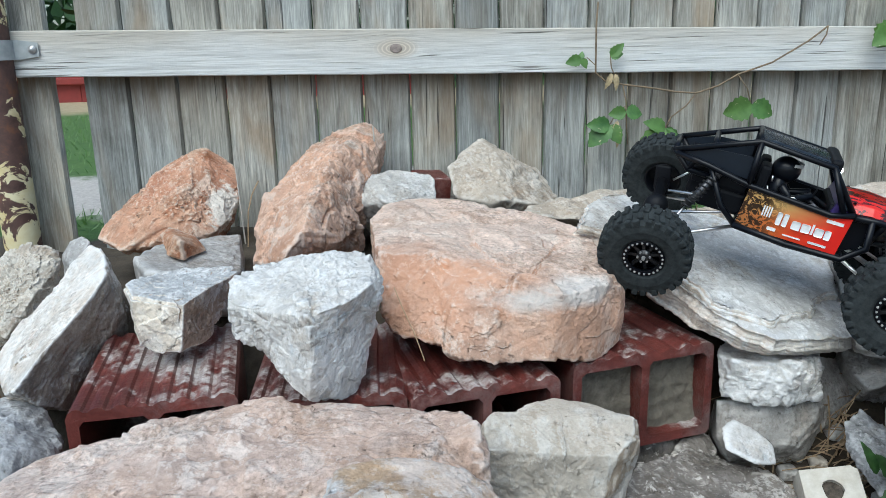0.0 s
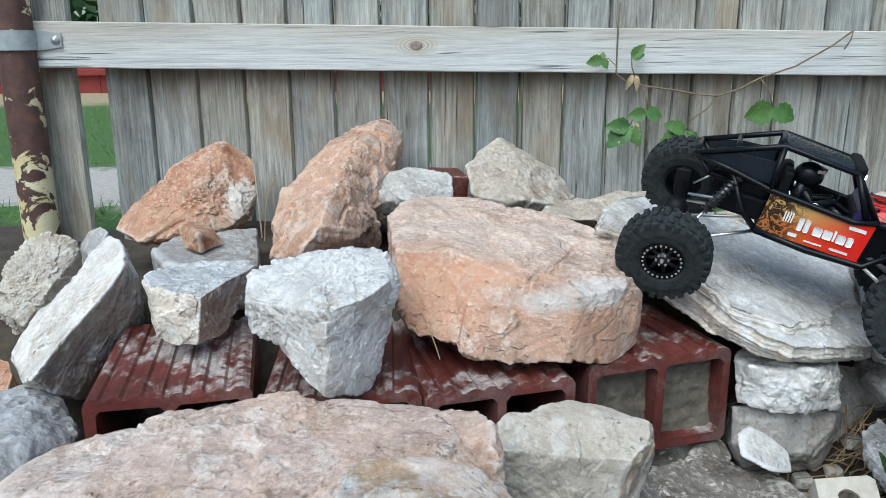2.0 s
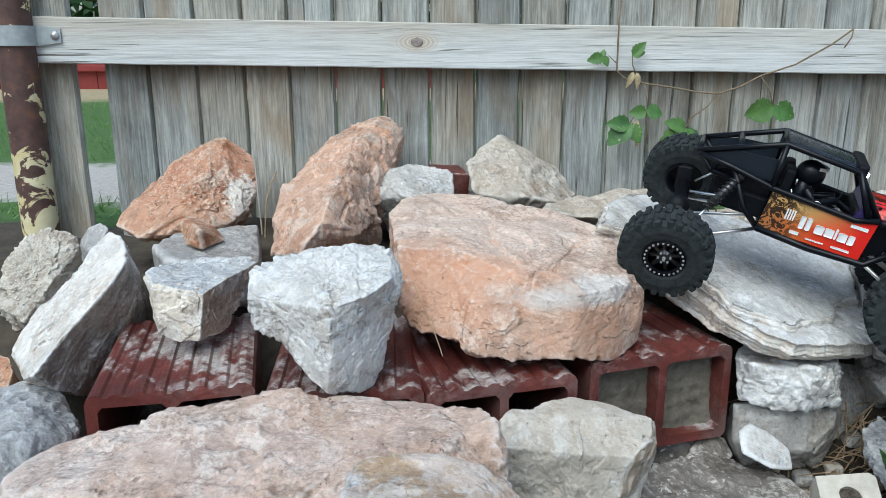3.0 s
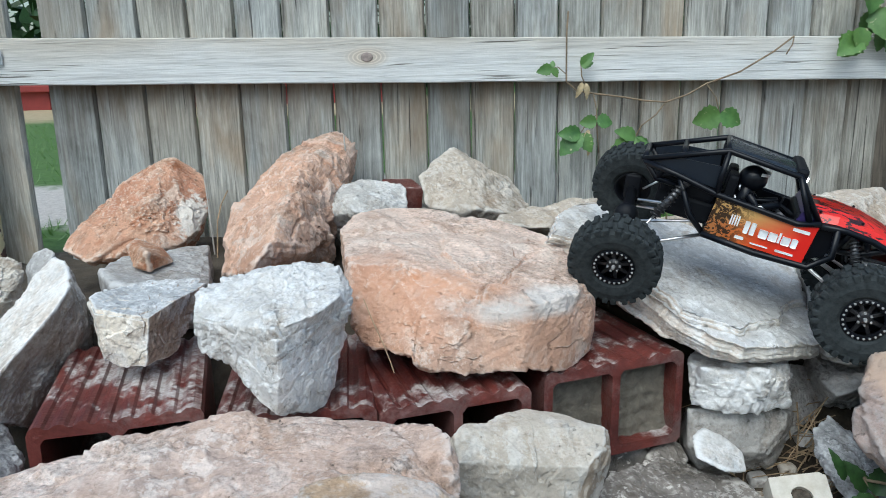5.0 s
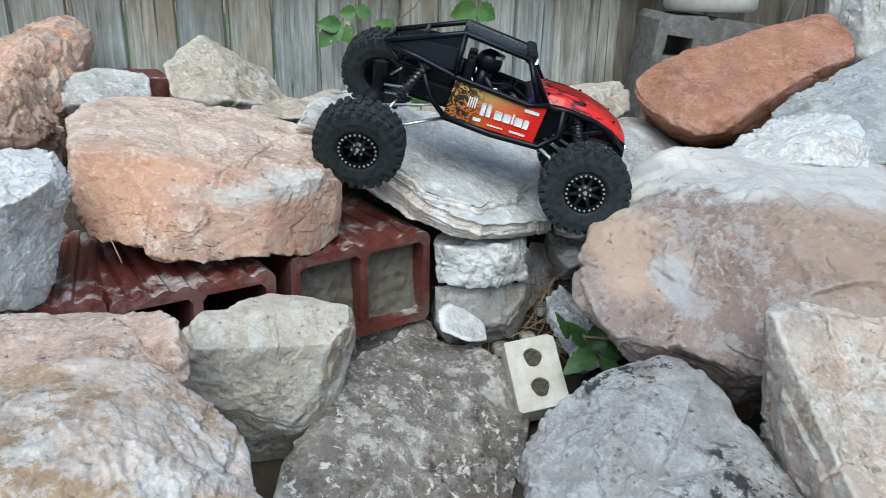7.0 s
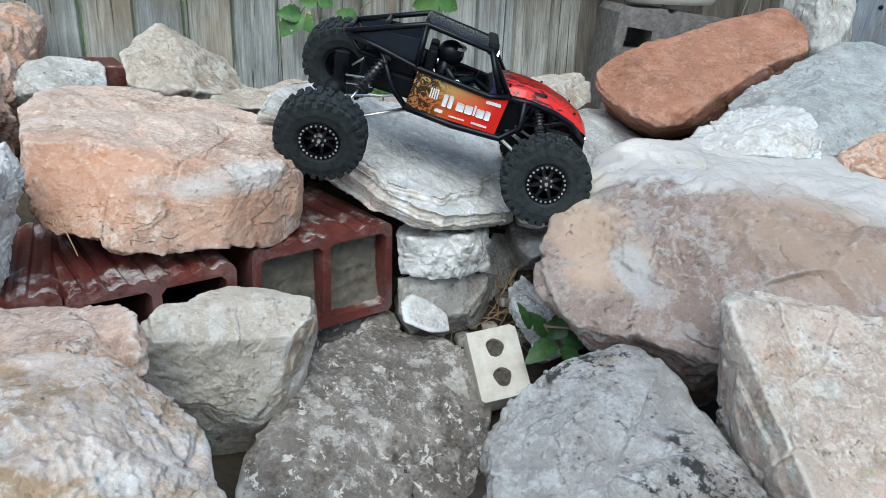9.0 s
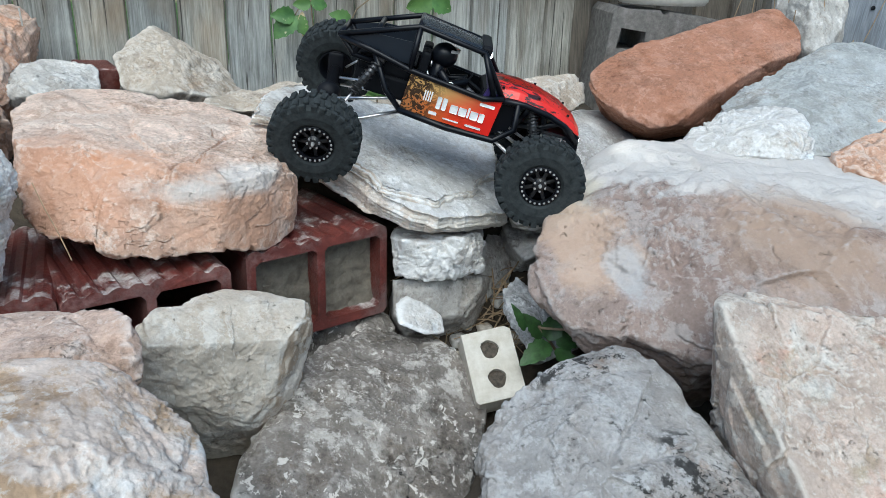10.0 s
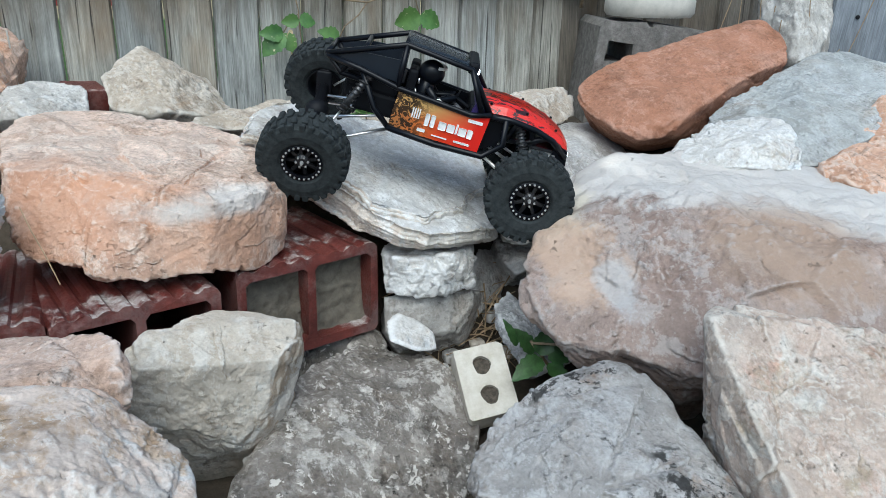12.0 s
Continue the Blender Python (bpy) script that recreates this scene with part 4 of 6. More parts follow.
# concrete blocks and pedestal at the fence end
cinder = tagged(empty("concrete_block", pose(1.050, 1.535, 0.245, 0, 6, -17)), "grey hollow concrete block by the end of the fence", "concrete block")
bm = bmesh.new()
prism(bm, [(0, 0), (0.27, 0), (0.27, 0.228), (0.262, 0.240), (0.13, 0.244), (0.122, 0.236), (0.112, 0.237), (0.105, 0.244), (0.05, 0.238), (0.01, 0.24), (0, 0.225)], 0, 0.19, [[(0.022, 0.150), (0.085, 0.152), (0.083, 0.194), (0.026, 0.197)], [(0.165, 0.15), (0.235, 0.15), (0.235, 0.195), (0.165, 0.195)]])
for v in bm.verts:
    v.co += 0.002 * noise.noise_vector(v.co * 30)
part("body", bm, m_concrete, cinder)
ped = tagged(empty("pedestal", pose(1.235, 1.58, 0.487)), "white cast stone pedestal with a round base on the concrete block", "pedestal")
bm = bmesh.new()
lathe(bm, [(0.098, 0.0), (0.104, 0.008), (0.104, 0.036), (0.096, 0.045), (0.064, 0.052), (0.058, 0.07)], 40)
part("base", bm, m_whitepot, ped, smooth=True)
bm = bmesh.new()
lathe(bm, [(0.057, 0.07), (0.052, 0.12), (0.055, 0.3), (0.07, 0.36)], 32)
part("column", bm, m_whitepot, ped, smooth=True)
panel = tagged(empty("board_wall"), "blue-grey and dark old board fence closing the corner", "fence", kind="structure")
for i in range(28):
    board("board", 1.16 + 0.12 * i, 1.276 + 0.12 * i, 0.15, 1.3, FENCE + 0.13, 0.018, m_darkwood, panel)
side = tagged(empty("blue_board", pose(1.575, 1.40, 0, 0, 3, -36)), "blue-grey painted wooden board standing upright", "board")
board("plank", 0.0, 0.16, 0.2, 1.2, 0.0, 0.02, m_bluewood, side)
bm = bmesh.new()
lathe(bm, [(0.0, 0.002), (0.004, 0.0015), (0.005, 0.0)], 12, pose(0.055, -0.002, 0.5, 90))
part("nail", bm, m_dull, side, "dark nail head")
bm = bmesh.new()
rnd = random.Random(8)
for i in range(26):
    p = Vector((rnd.uniform(1.42, 1.62), rnd.uniform(1.3, 1.6), 0.28))
    q = p + Vector((rnd.uniform(-0.1, 0.1), rnd.uniform(-0.05, 0.05), rnd.uniform(0.12, 0.32)))
    tube(bm, [p, (p + q) / 2 + Vector((rnd.uniform(-0.02, 0.02), 0, 0.02)), q], 0.0011, 5)
tagged(part("dry_stalks", bm, m_straw), "dry brown stalks standing in the corner", "stalks", kind="stuff")

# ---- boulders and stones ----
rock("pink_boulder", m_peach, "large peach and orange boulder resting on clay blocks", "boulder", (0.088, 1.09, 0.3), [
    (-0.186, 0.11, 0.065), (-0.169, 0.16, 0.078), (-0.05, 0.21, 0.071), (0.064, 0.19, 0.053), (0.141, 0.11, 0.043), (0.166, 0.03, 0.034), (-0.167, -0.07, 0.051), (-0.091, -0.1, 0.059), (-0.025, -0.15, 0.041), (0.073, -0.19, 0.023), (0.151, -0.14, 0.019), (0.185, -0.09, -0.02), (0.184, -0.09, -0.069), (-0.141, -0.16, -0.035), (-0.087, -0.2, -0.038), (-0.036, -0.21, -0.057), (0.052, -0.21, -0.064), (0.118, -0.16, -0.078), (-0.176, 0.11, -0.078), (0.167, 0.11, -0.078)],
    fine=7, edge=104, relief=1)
rock("white_boulder", m_white, "chalk-white rough limestone boulder leaning on the red clay blocks", "boulder", (-0.15, 0.895, 0.298), [
    (-0.091, -0.035, 0.034), (-0.088, 0.005, 0.056), (-0.067, 0.055, 0.065), (0.004, 0.075, 0.068), (0.074, 0.055, 0.07), (0.09, 0.035, 0.047), (0.092, 0.025, 0.008), (0.083, 0.005, -0.007), (0.063, -0.025, -0.006), (0.048, -0.09, 0.035), (0.031, -0.118, 0.037), (0.02, -0.123, 0.048), (-0.036, -0.065, -0.019), (-0.089, -0.035, -0.002), (-0.064, -0.045, -0.013), (0.081, -0.055, 0.062), (0.052, -0.095, 0.053), (-0.008, 0.125, -0.003)],
    fine=7, edge=130, relief=1.1, lobes=([(-0.045, -0.055, 0.029), (-0.035, -0.065, -0.022), (-0.009, -0.095, -0.044), (0.01, -0.105, -0.055), (0.042, -0.075, -0.069), (0.059, -0.045, -0.07), (0.071, -0.015, -0.047), (0.086, 0.005, -0.004), (0.02, -0.125, 0.043), (0.02, -0.12, -0.001), (0.046, -0.093, 0.035), (0.075, -0.035, 0.039), (-0.002, 0.075, -0.018), (0.029, 0.035, -0.074)],))
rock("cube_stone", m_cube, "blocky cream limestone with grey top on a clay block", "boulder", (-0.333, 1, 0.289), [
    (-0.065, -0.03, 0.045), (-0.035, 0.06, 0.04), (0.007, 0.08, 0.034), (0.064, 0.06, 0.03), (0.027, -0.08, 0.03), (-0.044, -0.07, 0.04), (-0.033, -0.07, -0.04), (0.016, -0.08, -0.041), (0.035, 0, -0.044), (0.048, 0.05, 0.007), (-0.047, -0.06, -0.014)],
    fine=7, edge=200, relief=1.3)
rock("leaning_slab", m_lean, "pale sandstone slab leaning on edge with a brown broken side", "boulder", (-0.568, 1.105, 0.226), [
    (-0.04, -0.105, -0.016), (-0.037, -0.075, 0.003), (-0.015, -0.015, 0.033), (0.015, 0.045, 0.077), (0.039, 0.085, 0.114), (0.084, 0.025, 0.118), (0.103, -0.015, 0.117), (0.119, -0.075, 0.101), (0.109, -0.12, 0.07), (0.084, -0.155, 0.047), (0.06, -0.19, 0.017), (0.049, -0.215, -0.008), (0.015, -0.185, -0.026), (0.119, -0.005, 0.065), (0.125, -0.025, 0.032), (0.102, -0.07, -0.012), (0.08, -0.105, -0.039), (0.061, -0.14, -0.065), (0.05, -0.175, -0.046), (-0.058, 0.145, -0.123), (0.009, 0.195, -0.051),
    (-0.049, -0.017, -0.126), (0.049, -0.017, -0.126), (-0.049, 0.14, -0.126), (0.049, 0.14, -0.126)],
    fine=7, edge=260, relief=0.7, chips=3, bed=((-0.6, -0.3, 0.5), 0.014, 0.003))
rock("craggy_stone", m_craggy, "pitted cream and brown stone with hollows", "boulder", (-0.692, 1.225, 0.236), [
    (-0.066, 0.025, -0.008), (-0.055, 0.025, 0.022), (-0.033, 0.045, 0.066), (0.008, 0.075, 0.086), (0.045, 0.075, 0.073), (0.066, 0.055, 0.038), (0.051, -0.025, 0.008), (0.028, -0.075, -0.042), (-0.025, -0.045, -0.033), (-0.033, -0.008, -0.086), (0.033, -0.008, -0.086), (-0.033, 0.06, -0.086), (0.033, 0.06, -0.086)],
    fine=7, edge=56, relief=1.9)
rock("grey_stone", m_grey, "small grey stone beside the fence foot", "boulder", (-0.652, 1.39, 0.234), [
    (-0.031, 0.01, 0.024), (-0.021, 0.03, 0.052), (0.007, 0.03, 0.065), (0.03, 0.01, 0.056), (0.029, -0.03, 0.034), (0.002, -0.03, 0.024), (-0.016, -0.003, -0.064), (0.015, -0.003, -0.064), (-0.016, 0.024, -0.064), (0.015, 0.024, -0.064)],
    fine=5, edge=48, relief=1.2)
rock("blue_grey_boulder", m_bluegrey, "rounded blue-grey boulder with white quartz streaks", "boulder", (-0.551, 0.855, 0.097), [
    (-0.099, 0.095, 0.076), (-0.053, 0.095, 0.082), (-0.011, 0.115, 0.084), (0.04, 0.095, 0.08), (0.081, 0.045, 0.064), (0.099, -0.005, 0.052), (0.073, -0.075, 0.045), (0.031, -0.115, 0.035), (-0.065, -0.035, 0.058), (0.051, -0.055, 0.098), (-0.05, -0.011, -0.097), (0.049, -0.011, -0.097), (-0.05, 0.092, -0.097), (0.049, 0.092, -0.097)],
    fine=6, edge=56, relief=1)
rock("orange_boulder", m_orangequartz, "rusty orange boulder with a white quartz patch against the fence", "boulder", (-0.502, 1.48, 0.342), [
    (-0.133, -0.06, -0.055), (-0.1, 0.02, -0.005), (-0.007, 0.1, 0.074), (0.064, 0.12, 0.102), (0.112, 0.12, 0.064), (0.133, 0.07, 0.009), (0.133, 0.02, -0.026), (0.099, -0.08, -0.05), (-0.047, -0.12, -0.066), (0.025, -0.08, -0.005), (0.047, 0, 0.047), (-0.089, 0.07, -0.091), (0.088, 0.12, -0.076), (-0.066, -0.012, -0.102), (0.067, -0.012, -0.102), (-0.066, 0.096, -0.102), (0.067, 0.096, -0.102)],
    fine=7, edge=104, relief=1.2)
rock("spire_stone", m_peachrough, "tall pointed peach stone with pitted side leaning on fence", "boulder", (-0.192, 1.375, 0.361), [
    (-0.101, -0.175, -0.074), (-0.109, -0.095, -0.034), (-0.084, 0.045, 0.036), (-0.053, 0.125, 0.076), (-0.011, 0.175, 0.094), (0.066, 0.275, 0.12), (0.109, 0.275, 0.102), (0.081, 0.125, 0.049), (0.07, 0.075, 0.009), (0.075, -0.075, -0.037), (0.053, -0.155, -0.04), (-0.031, -0.275, -0.045), (0.002, -0.255, 0), (0.011, -0.125, 0.043), (-0.102, 0.075, -0.098), (0.047, 0.075, -0.082), (-0.054, -0.028, -0.121), (0.055, -0.028, -0.121), (-0.054, 0.22, -0.121), (0.055, 0.22, -0.121)],
    fine=7, edge=104, relief=1.4)
rock("flat_stone", m_grey, "flat grey stone slab lying behind the cream stone", "boulder", (-0.368, 1.225, 0.265), [
    (-0.075, -0.105, 0.064), (-0.082, 0.055, 0.045), (0.026, 0.155, 0.038), (0.082, -0.075, 0.032), (0.074, -0.165, 0.043), (-0.038, -0.165, 0.061), (-0.075, -0.095, 0.004), (-0.082, 0.065, -0.015), (0.026, 0.165, -0.022), (0.082, -0.065, -0.028), (0.074, -0.155, -0.017), (-0.038, -0.155, 0.001), (-0.041, -0.017, -0.065), (0.041, -0.017, -0.065), (-0.041, 0.132, -0.065), (0.041, 0.132, -0.065)],
    fine=6, edge=160, relief=0.5)
rock("red_chip", m_orange, "small rusty red stone lying on the flat grey slab", "stone", (-0.393, 1.185, 0.334), [
    (-0.041, 0.035, 0.007), (-0.034, 0.065, 0.012), (0.013, 0.055, -0.005), (0.04, 0.015, -0.019), (0.025, -0.055, -0.018), (-0.005, -0.045, -0.011), (0.025, -0.065, 0.019)],
    fine=5, edge=80, relief=1)
rock("back_pale_stone", m_white2, "low pale white-grey stone behind the boulder", "boulder", (-0.059, 1.45, 0.324), [
    (-0.084, -0.09, 0.03), (-0.064, -0.01, 0.068), (0.009, 0.02, 0.074), (0.069, 0, 0.056), (0.083, -0.05, 0.028), (0.006, -0.13, 0.034), (-0.018, -0.09, 0.054), (-0.004, 0.13, 0.029), (-0.042, -0.013, -0.074), (0.041, -0.013, -0.074), (-0.042, 0.104, -0.074), (0.041, 0.104, -0.074)],
    fine=6, edge=88, relief=1, bed=((0, 0.1, 1), 0.012, 0.004))
rock("peaked_stone", m_tan, "peaked tan stone with a sharp ridge against the fence", "boulder", (0.147, 1.485, 0.348), [
    (-0.114, -0.035, 0.056), (-0.045, 0.055, 0.098), (-0.009, 0.065, 0.081), (0.074, 0.065, 0.032), (0.114, 0.015, -0.018), (0.073, -0.065, -0.023), (-0.026, -0.125, -0.013), (-0.102, -0.105, 0.007), (-0.004, -0.035, 0.058), (-0.018, -0.135, 0.007), (-0.011, 0.135, 0.016), (-0.057, -0.014, -0.098), (0.057, -0.014, -0.098), (-0.057, 0.108, -0.098), (0.057, 0.108, -0.098)],
    fine=6, edge=136, relief=0.9)
rock("low_ridge_stone", m_tan, "long low tan stone behind the boulders", "boulder", (0.319, 1.46, 0.301), [
    (-0.156, -0.1, 0.036), (-0.064, -0.04, 0.042), (0.112, 0.02, 0.05), (0.156, 0.02, 0.045), (0.149, -0.04, 0.023), (-0.017, -0.12, 0.011), (-0.141, -0.14, 0.026), (0.088, 0.14, 0.001), (-0.078, -0.014, -0.051), (0.078, -0.014, -0.051), (-0.078, 0.112, -0.051), (0.078, 0.112, -0.051)],
    fine=6, edge=72, relief=0.8)
rock("round_tan_boulder", m_tan, "rounded tan boulder with pitted face beside the fence", "boulder", (0.534, 1.48, 0.307), [
    (-0.114, -0.04, 0.037), (-0.047, 0.02, 0.051), (0.036, 0.02, 0.056), (0.1, 0.02, 0.033), (0.115, -0.06, -0.023), (-0.04, -0.14, 0.007), (-0.115, -0.12, 0.015), (0.06, 0.14, -0.001), (-0.058, -0.014, -0.057), (0.058, -0.014, -0.057), (-0.058, 0.112, -0.057), (0.058, 0.112, -0.057)],
    fine=6, edge=64, relief=1.2)
rock("stacked_white_stone", m_litwhite, "blocky white stone under the layered slab", "boulder", (0.483, 1.045, 0.151), [
    (-0.093, -0.045, 0.052), (-0.047, 0.015, 0.043), (0.075, 0.005, 0.032), (0.052, -0.065, 0.047), (0.058, -0.075, -0.016), (-0.024, -0.105, -0.012), (-0.095, -0.075, -0.01), (-0.082, -0.095, 0.055), (0.004, -0.105, 0.056), (0.096, 0.105, -0.055)],
    fine=6, edge=144, relief=1)
rock("lower_grey_stone", m_lowgrey, "pale grey stone at the foot of the stack", "boulder", (0.499, 1.065, 0.061), [
    (-0.108, -0.08, 0.075), (-0.049, -0.103, 0.074), (0.04, -0.08, 0.068), (-0.11, -0.093, 0.021), (-0.064, -0.11, 0.01), (-0.015, -0.11, 0.008), (0.036, -0.09, 0.033), (0.094, -0.015, 0.017), (-0.04, 0.085, -0.01), (0.146, 0.085, -0.022), (-0.083, -0.08, -0.036), (0.035, -0.065, -0.041), (0.014, 0.035, -0.135), (-0.054, -0.014, -0.081), (0.054, -0.014, -0.081), (-0.054, 0.108, -0.081), (0.054, 0.108, -0.081)],
    fine=6, edge=140, relief=0.8)
rock("dark_grey_stone", m_greywhite, "dark grey stone wedged behind the stack", "boulder", (0.61, 1.1, 0.104), [
    (-0.026, -0.02, 0.054), (0.03, 0, 0.03), (0.059, 0, 0.006), (0.01, -0.05, -0.025), (-0.064, -0.1, -0.047), (-0.061, -0.08, 0.023), (0.064, 0.1, -0.054)],
    fine=6, edge=80, relief=1)
rock("pale_flat_boulder", m_cream2, "long cream boulder lying along the fence foot", "boulder", (0.825, 1.44, 0.303), [
    (-0.182, -0.02, 0.017), (-0.106, 0.02, 0.026), (0.042, 0.06, 0.036), (0.168, 0.08, 0.044), (0.184, 0.06, 0.013), (0.158, 0.01, -0.017), (-0.063, -0.16, -0.028), (-0.143, -0.12, -0.011), (-0.184, -0.08, 0), (-0.023, -0.08, 0.02), (0.067, 0.16, -0.044)],
    fine=6, edge=72, relief=1)
rock("grey_slab_boulder", m_greywhite, "grey-white boulder with a flat top and sloping face", "boulder", (0.813, 1.2, 0.194), [
    (-0.172, 0, 0.087), (-0.03, 0.12, 0.094), (0.102, 0.16, 0.101), (0.215, 0.16, 0.087), (0.183, 0.05, 0.052), (-0.086, -0.08, 0.081), (-0.207, -0.1, 0.092), (-0.216, -0.18, -0.022), (-0.198, -0.2, -0.025), (-0.133, -0.2, -0.001), (0.025, -0.15, -0.012), (0.104, 0.2, -0.101)],
    fine=7, edge=88, relief=1)
rock("terracotta_boulder", m_terra, "smooth terracotta-orange oblong boulder lying on pale stones", "boulder", (1.138, 1.286, 0.37), [
    (-0.248, 0.036, 0.005), (-0.202, 0.06, 0.025), (-0.14, 0.077, 0.043), (0.019, 0.074, 0.082), (0.192, 0.069, 0.129), (0.237, 0.052, 0.13), (0.236, -0.013, 0.083), (0.212, -0.059, 0.057), (0.075, -0.105, 0.036), (-0.057, -0.129, -0.014), (-0.162, -0.143, -0.07), (-0.199, -0.132, -0.079), (-0.254, -0.077, -0.053), (-0.265, -0.014, -0.024), (-0.161, -0.097, -0.01), (0.266, 0.103, 0.028), (-0.058, 0.143, -0.054), (-0.133, -0.014, -0.13), (0.133, -0.014, -0.13), (-0.133, 0.115, -0.13), (0.133, 0.115, -0.13)],
    fine=7, edge=48, relief=0.5)
rock("white_crag", m_bluewhite, "large blue-white limestone boulder with cracks", "boulder", (1.256, 1.07, 0.333), [
    (-0.196, 0.055, 0.008), (-0.151, 0.078, 0.023), (-0.04, 0.102, 0.052), (0.124, 0.129, 0.112), (0.177, 0.108, 0.111), (0.212, 0.041, 0.094), (0.212, -0.051, 0.066), (0.074, -0.128, 0.023), (-0.012, -0.104, 0.023), (-0.171, -0.179, -0.037), (-0.205, -0.166, -0.037), (-0.259, -0.068, -0.019), (-0.107, -0.049, 0.037), (0.26, 0.179, -0.03), (-0.13, -0.018, -0.113), (0.13, -0.018, -0.113), (-0.13, 0.143, -0.113), (0.13, 0.143, -0.113)],
    fine=7, edge=120, relief=0.8)
rock("white_lump", m_white, "rounded chalk-white stone in front of the cracked boulder", "boulder", (0.975, 0.963, 0.292), [
    (-0.102, 0.029, 0.016), (-0.047, 0.072, 0.034), (0.036, 0.092, 0.055), (0.103, 0.061, 0.072), (0.116, -0.003, 0.068), (0.08, -0.068, 0.042), (0.046, -0.11, 0.018), (-0.065, -0.087, 0.021), (-0.117, -0.022, 0.018), (-0.022, -0.067, 0.057), (0.111, 0.11, 0.001), (-0.058, -0.011, -0.072), (0.058, -0.011, -0.072), (-0.058, 0.088, -0.072), (0.058, 0.088, -0.072)],
    fine=7, edge=96, relief=1.2)
rock("upright_white_stone", m_white2, "upright white stone behind the terracotta boulder", "boulder", (1.545, 1.398, 0.428), [
    (-0.076, 0.094, 0.149), (-0.099, 0.051, 0.076), (-0.096, 0.008, 0.03), (-0.109, -0.074, -0.017), (-0.063, -0.094, -0.02), (0.014, -0.046, 0.033), (0.095, 0.004, 0.098), (0.109, 0.053, 0.177), (-0.08, -0.028, 0.128), (0.083, 0.093, 0.02), (-0.054, -0.009, -0.178), (0.055, -0.009, -0.178), (-0.054, 0.075, -0.178), (0.055, 0.075, -0.178)],
    fine=6, edge=80, relief=0.8)
rock("pink_crag", m_peachrough, "rough pink stone wedged beside the white boulder", "boulder", (1.167, 0.861, 0.262), [
    (-0.107, 0, 0.051), (-0.045, 0.028, 0.067), (0.017, 0.032, 0.083), (0.038, -0.025, 0.075), (-0.011, -0.112, 0.038), (-0.092, -0.107, 0.027), (-0.132, -0.048, 0.049), (0.133, 0.113, -0.002), (-0.066, -0.011, -0.082), (0.066, -0.011, -0.082), (-0.066, 0.09, -0.082), (0.066, 0.09, -0.082)],
    fine=6, edge=72, relief=1.6)
rock("pink_block", m_peachrough, "pink-brown stone above the boulder's end", "boulder", (1.326, 0.937, 0.306), [
    (-0.081, 0.023, 0.036), (-0.017, 0.057, 0.072), (0.018, 0.049, 0.087), (0.079, -0.017, 0.07), (-0.028, -0.116, 0.001), (-0.12, -0.066, 0.005), (0.121, 0.116, 0.013), (-0.06, -0.012, -0.086), (0.06, -0.012, -0.086), (-0.06, 0.093, -0.086), (0.06, 0.093, -0.086)],
    fine=6, edge=72, relief=1.4)
rock("pink_white_boulder", m_pinkwhite, "massive pink and white quartz boulder with rough top", "boulder", (0.88, 0.766, 0.16), [
    (-0.173, 0.216, 0.144), (-0.095, 0.261, 0.16), (0.034, 0.206, 0.15), (0.144, 0.139, 0.151), (0.27, 0.035, 0.13), (0.356, -0.043, 0.106), (-0.244, 0.119, 0.12), (-0.189, 0.04, 0.147), (-0.101, -0.04, 0.15), (-0.069, -0.106, 0.132), (-0.022, -0.154, 0.116), (0.127, -0.192, 0.084), (-0.35, 0.067, 0.059), (-0.363, 0.046, 0.025), (-0.319, 0.087, 0.081), (-0.361, 0.016, 0.009), (-0.346, -0.039, 0.002), (-0.299, -0.091, 0.004), (-0.25, -0.134, 0.002), (-0.228, -0.168, -0.004), (-0.158, -0.21, 0.017), (-0.063, -0.242, 0.032), (0.038, -0.261, 0.025), (-0.156, -0.096, 0.102), (-0.079, 0.233, -0.06), (0.363, 0.064, -0.046), (-0.181, -0.026, -0.16), (0.182, -0.026, -0.16), (-0.181, 0.209, -0.16), (0.182, 0.209, -0.16)],
    fine=7, edge=96, relief=1.35)
rock("front_slab", m_pinkcream, "upright cream and pink slab with a ragged edge", "boulder", (0.738, 0.5, 0.113), [
    (-0.129, 0.068, 0.154), (-0.088, 0.093, 0.143), (-0.034, 0.08, 0.133), (0.031, 0.038, 0.121), (0.11, 0.003, 0.111), (0.022, -0.143, 0.009), (-0.141, -0.159, -0.018), (-0.135, 0.045, 0.102), (-0.134, 0.03, 0.043), (-0.13, 0.015, 0.01), (-0.12, -0.025, 0.003), (-0.104, -0.05, -0.023), (-0.115, 0.025, 0.108), (-0.108, -0.005, 0.065), (-0.089, -0.025, 0.082), (-0.008, 0.159, 0.071), (0.182, 0.071, 0.038), (0.072, -0.061, -0.107), (-0.043, 0.007, -0.053), (-0.09, -0.016, -0.153), (0.091, -0.016, -0.153), (-0.03, 0.127, -0.153), (0.091, 0.127, -0.153)],
    fine=7, edge=170, relief=0.95)
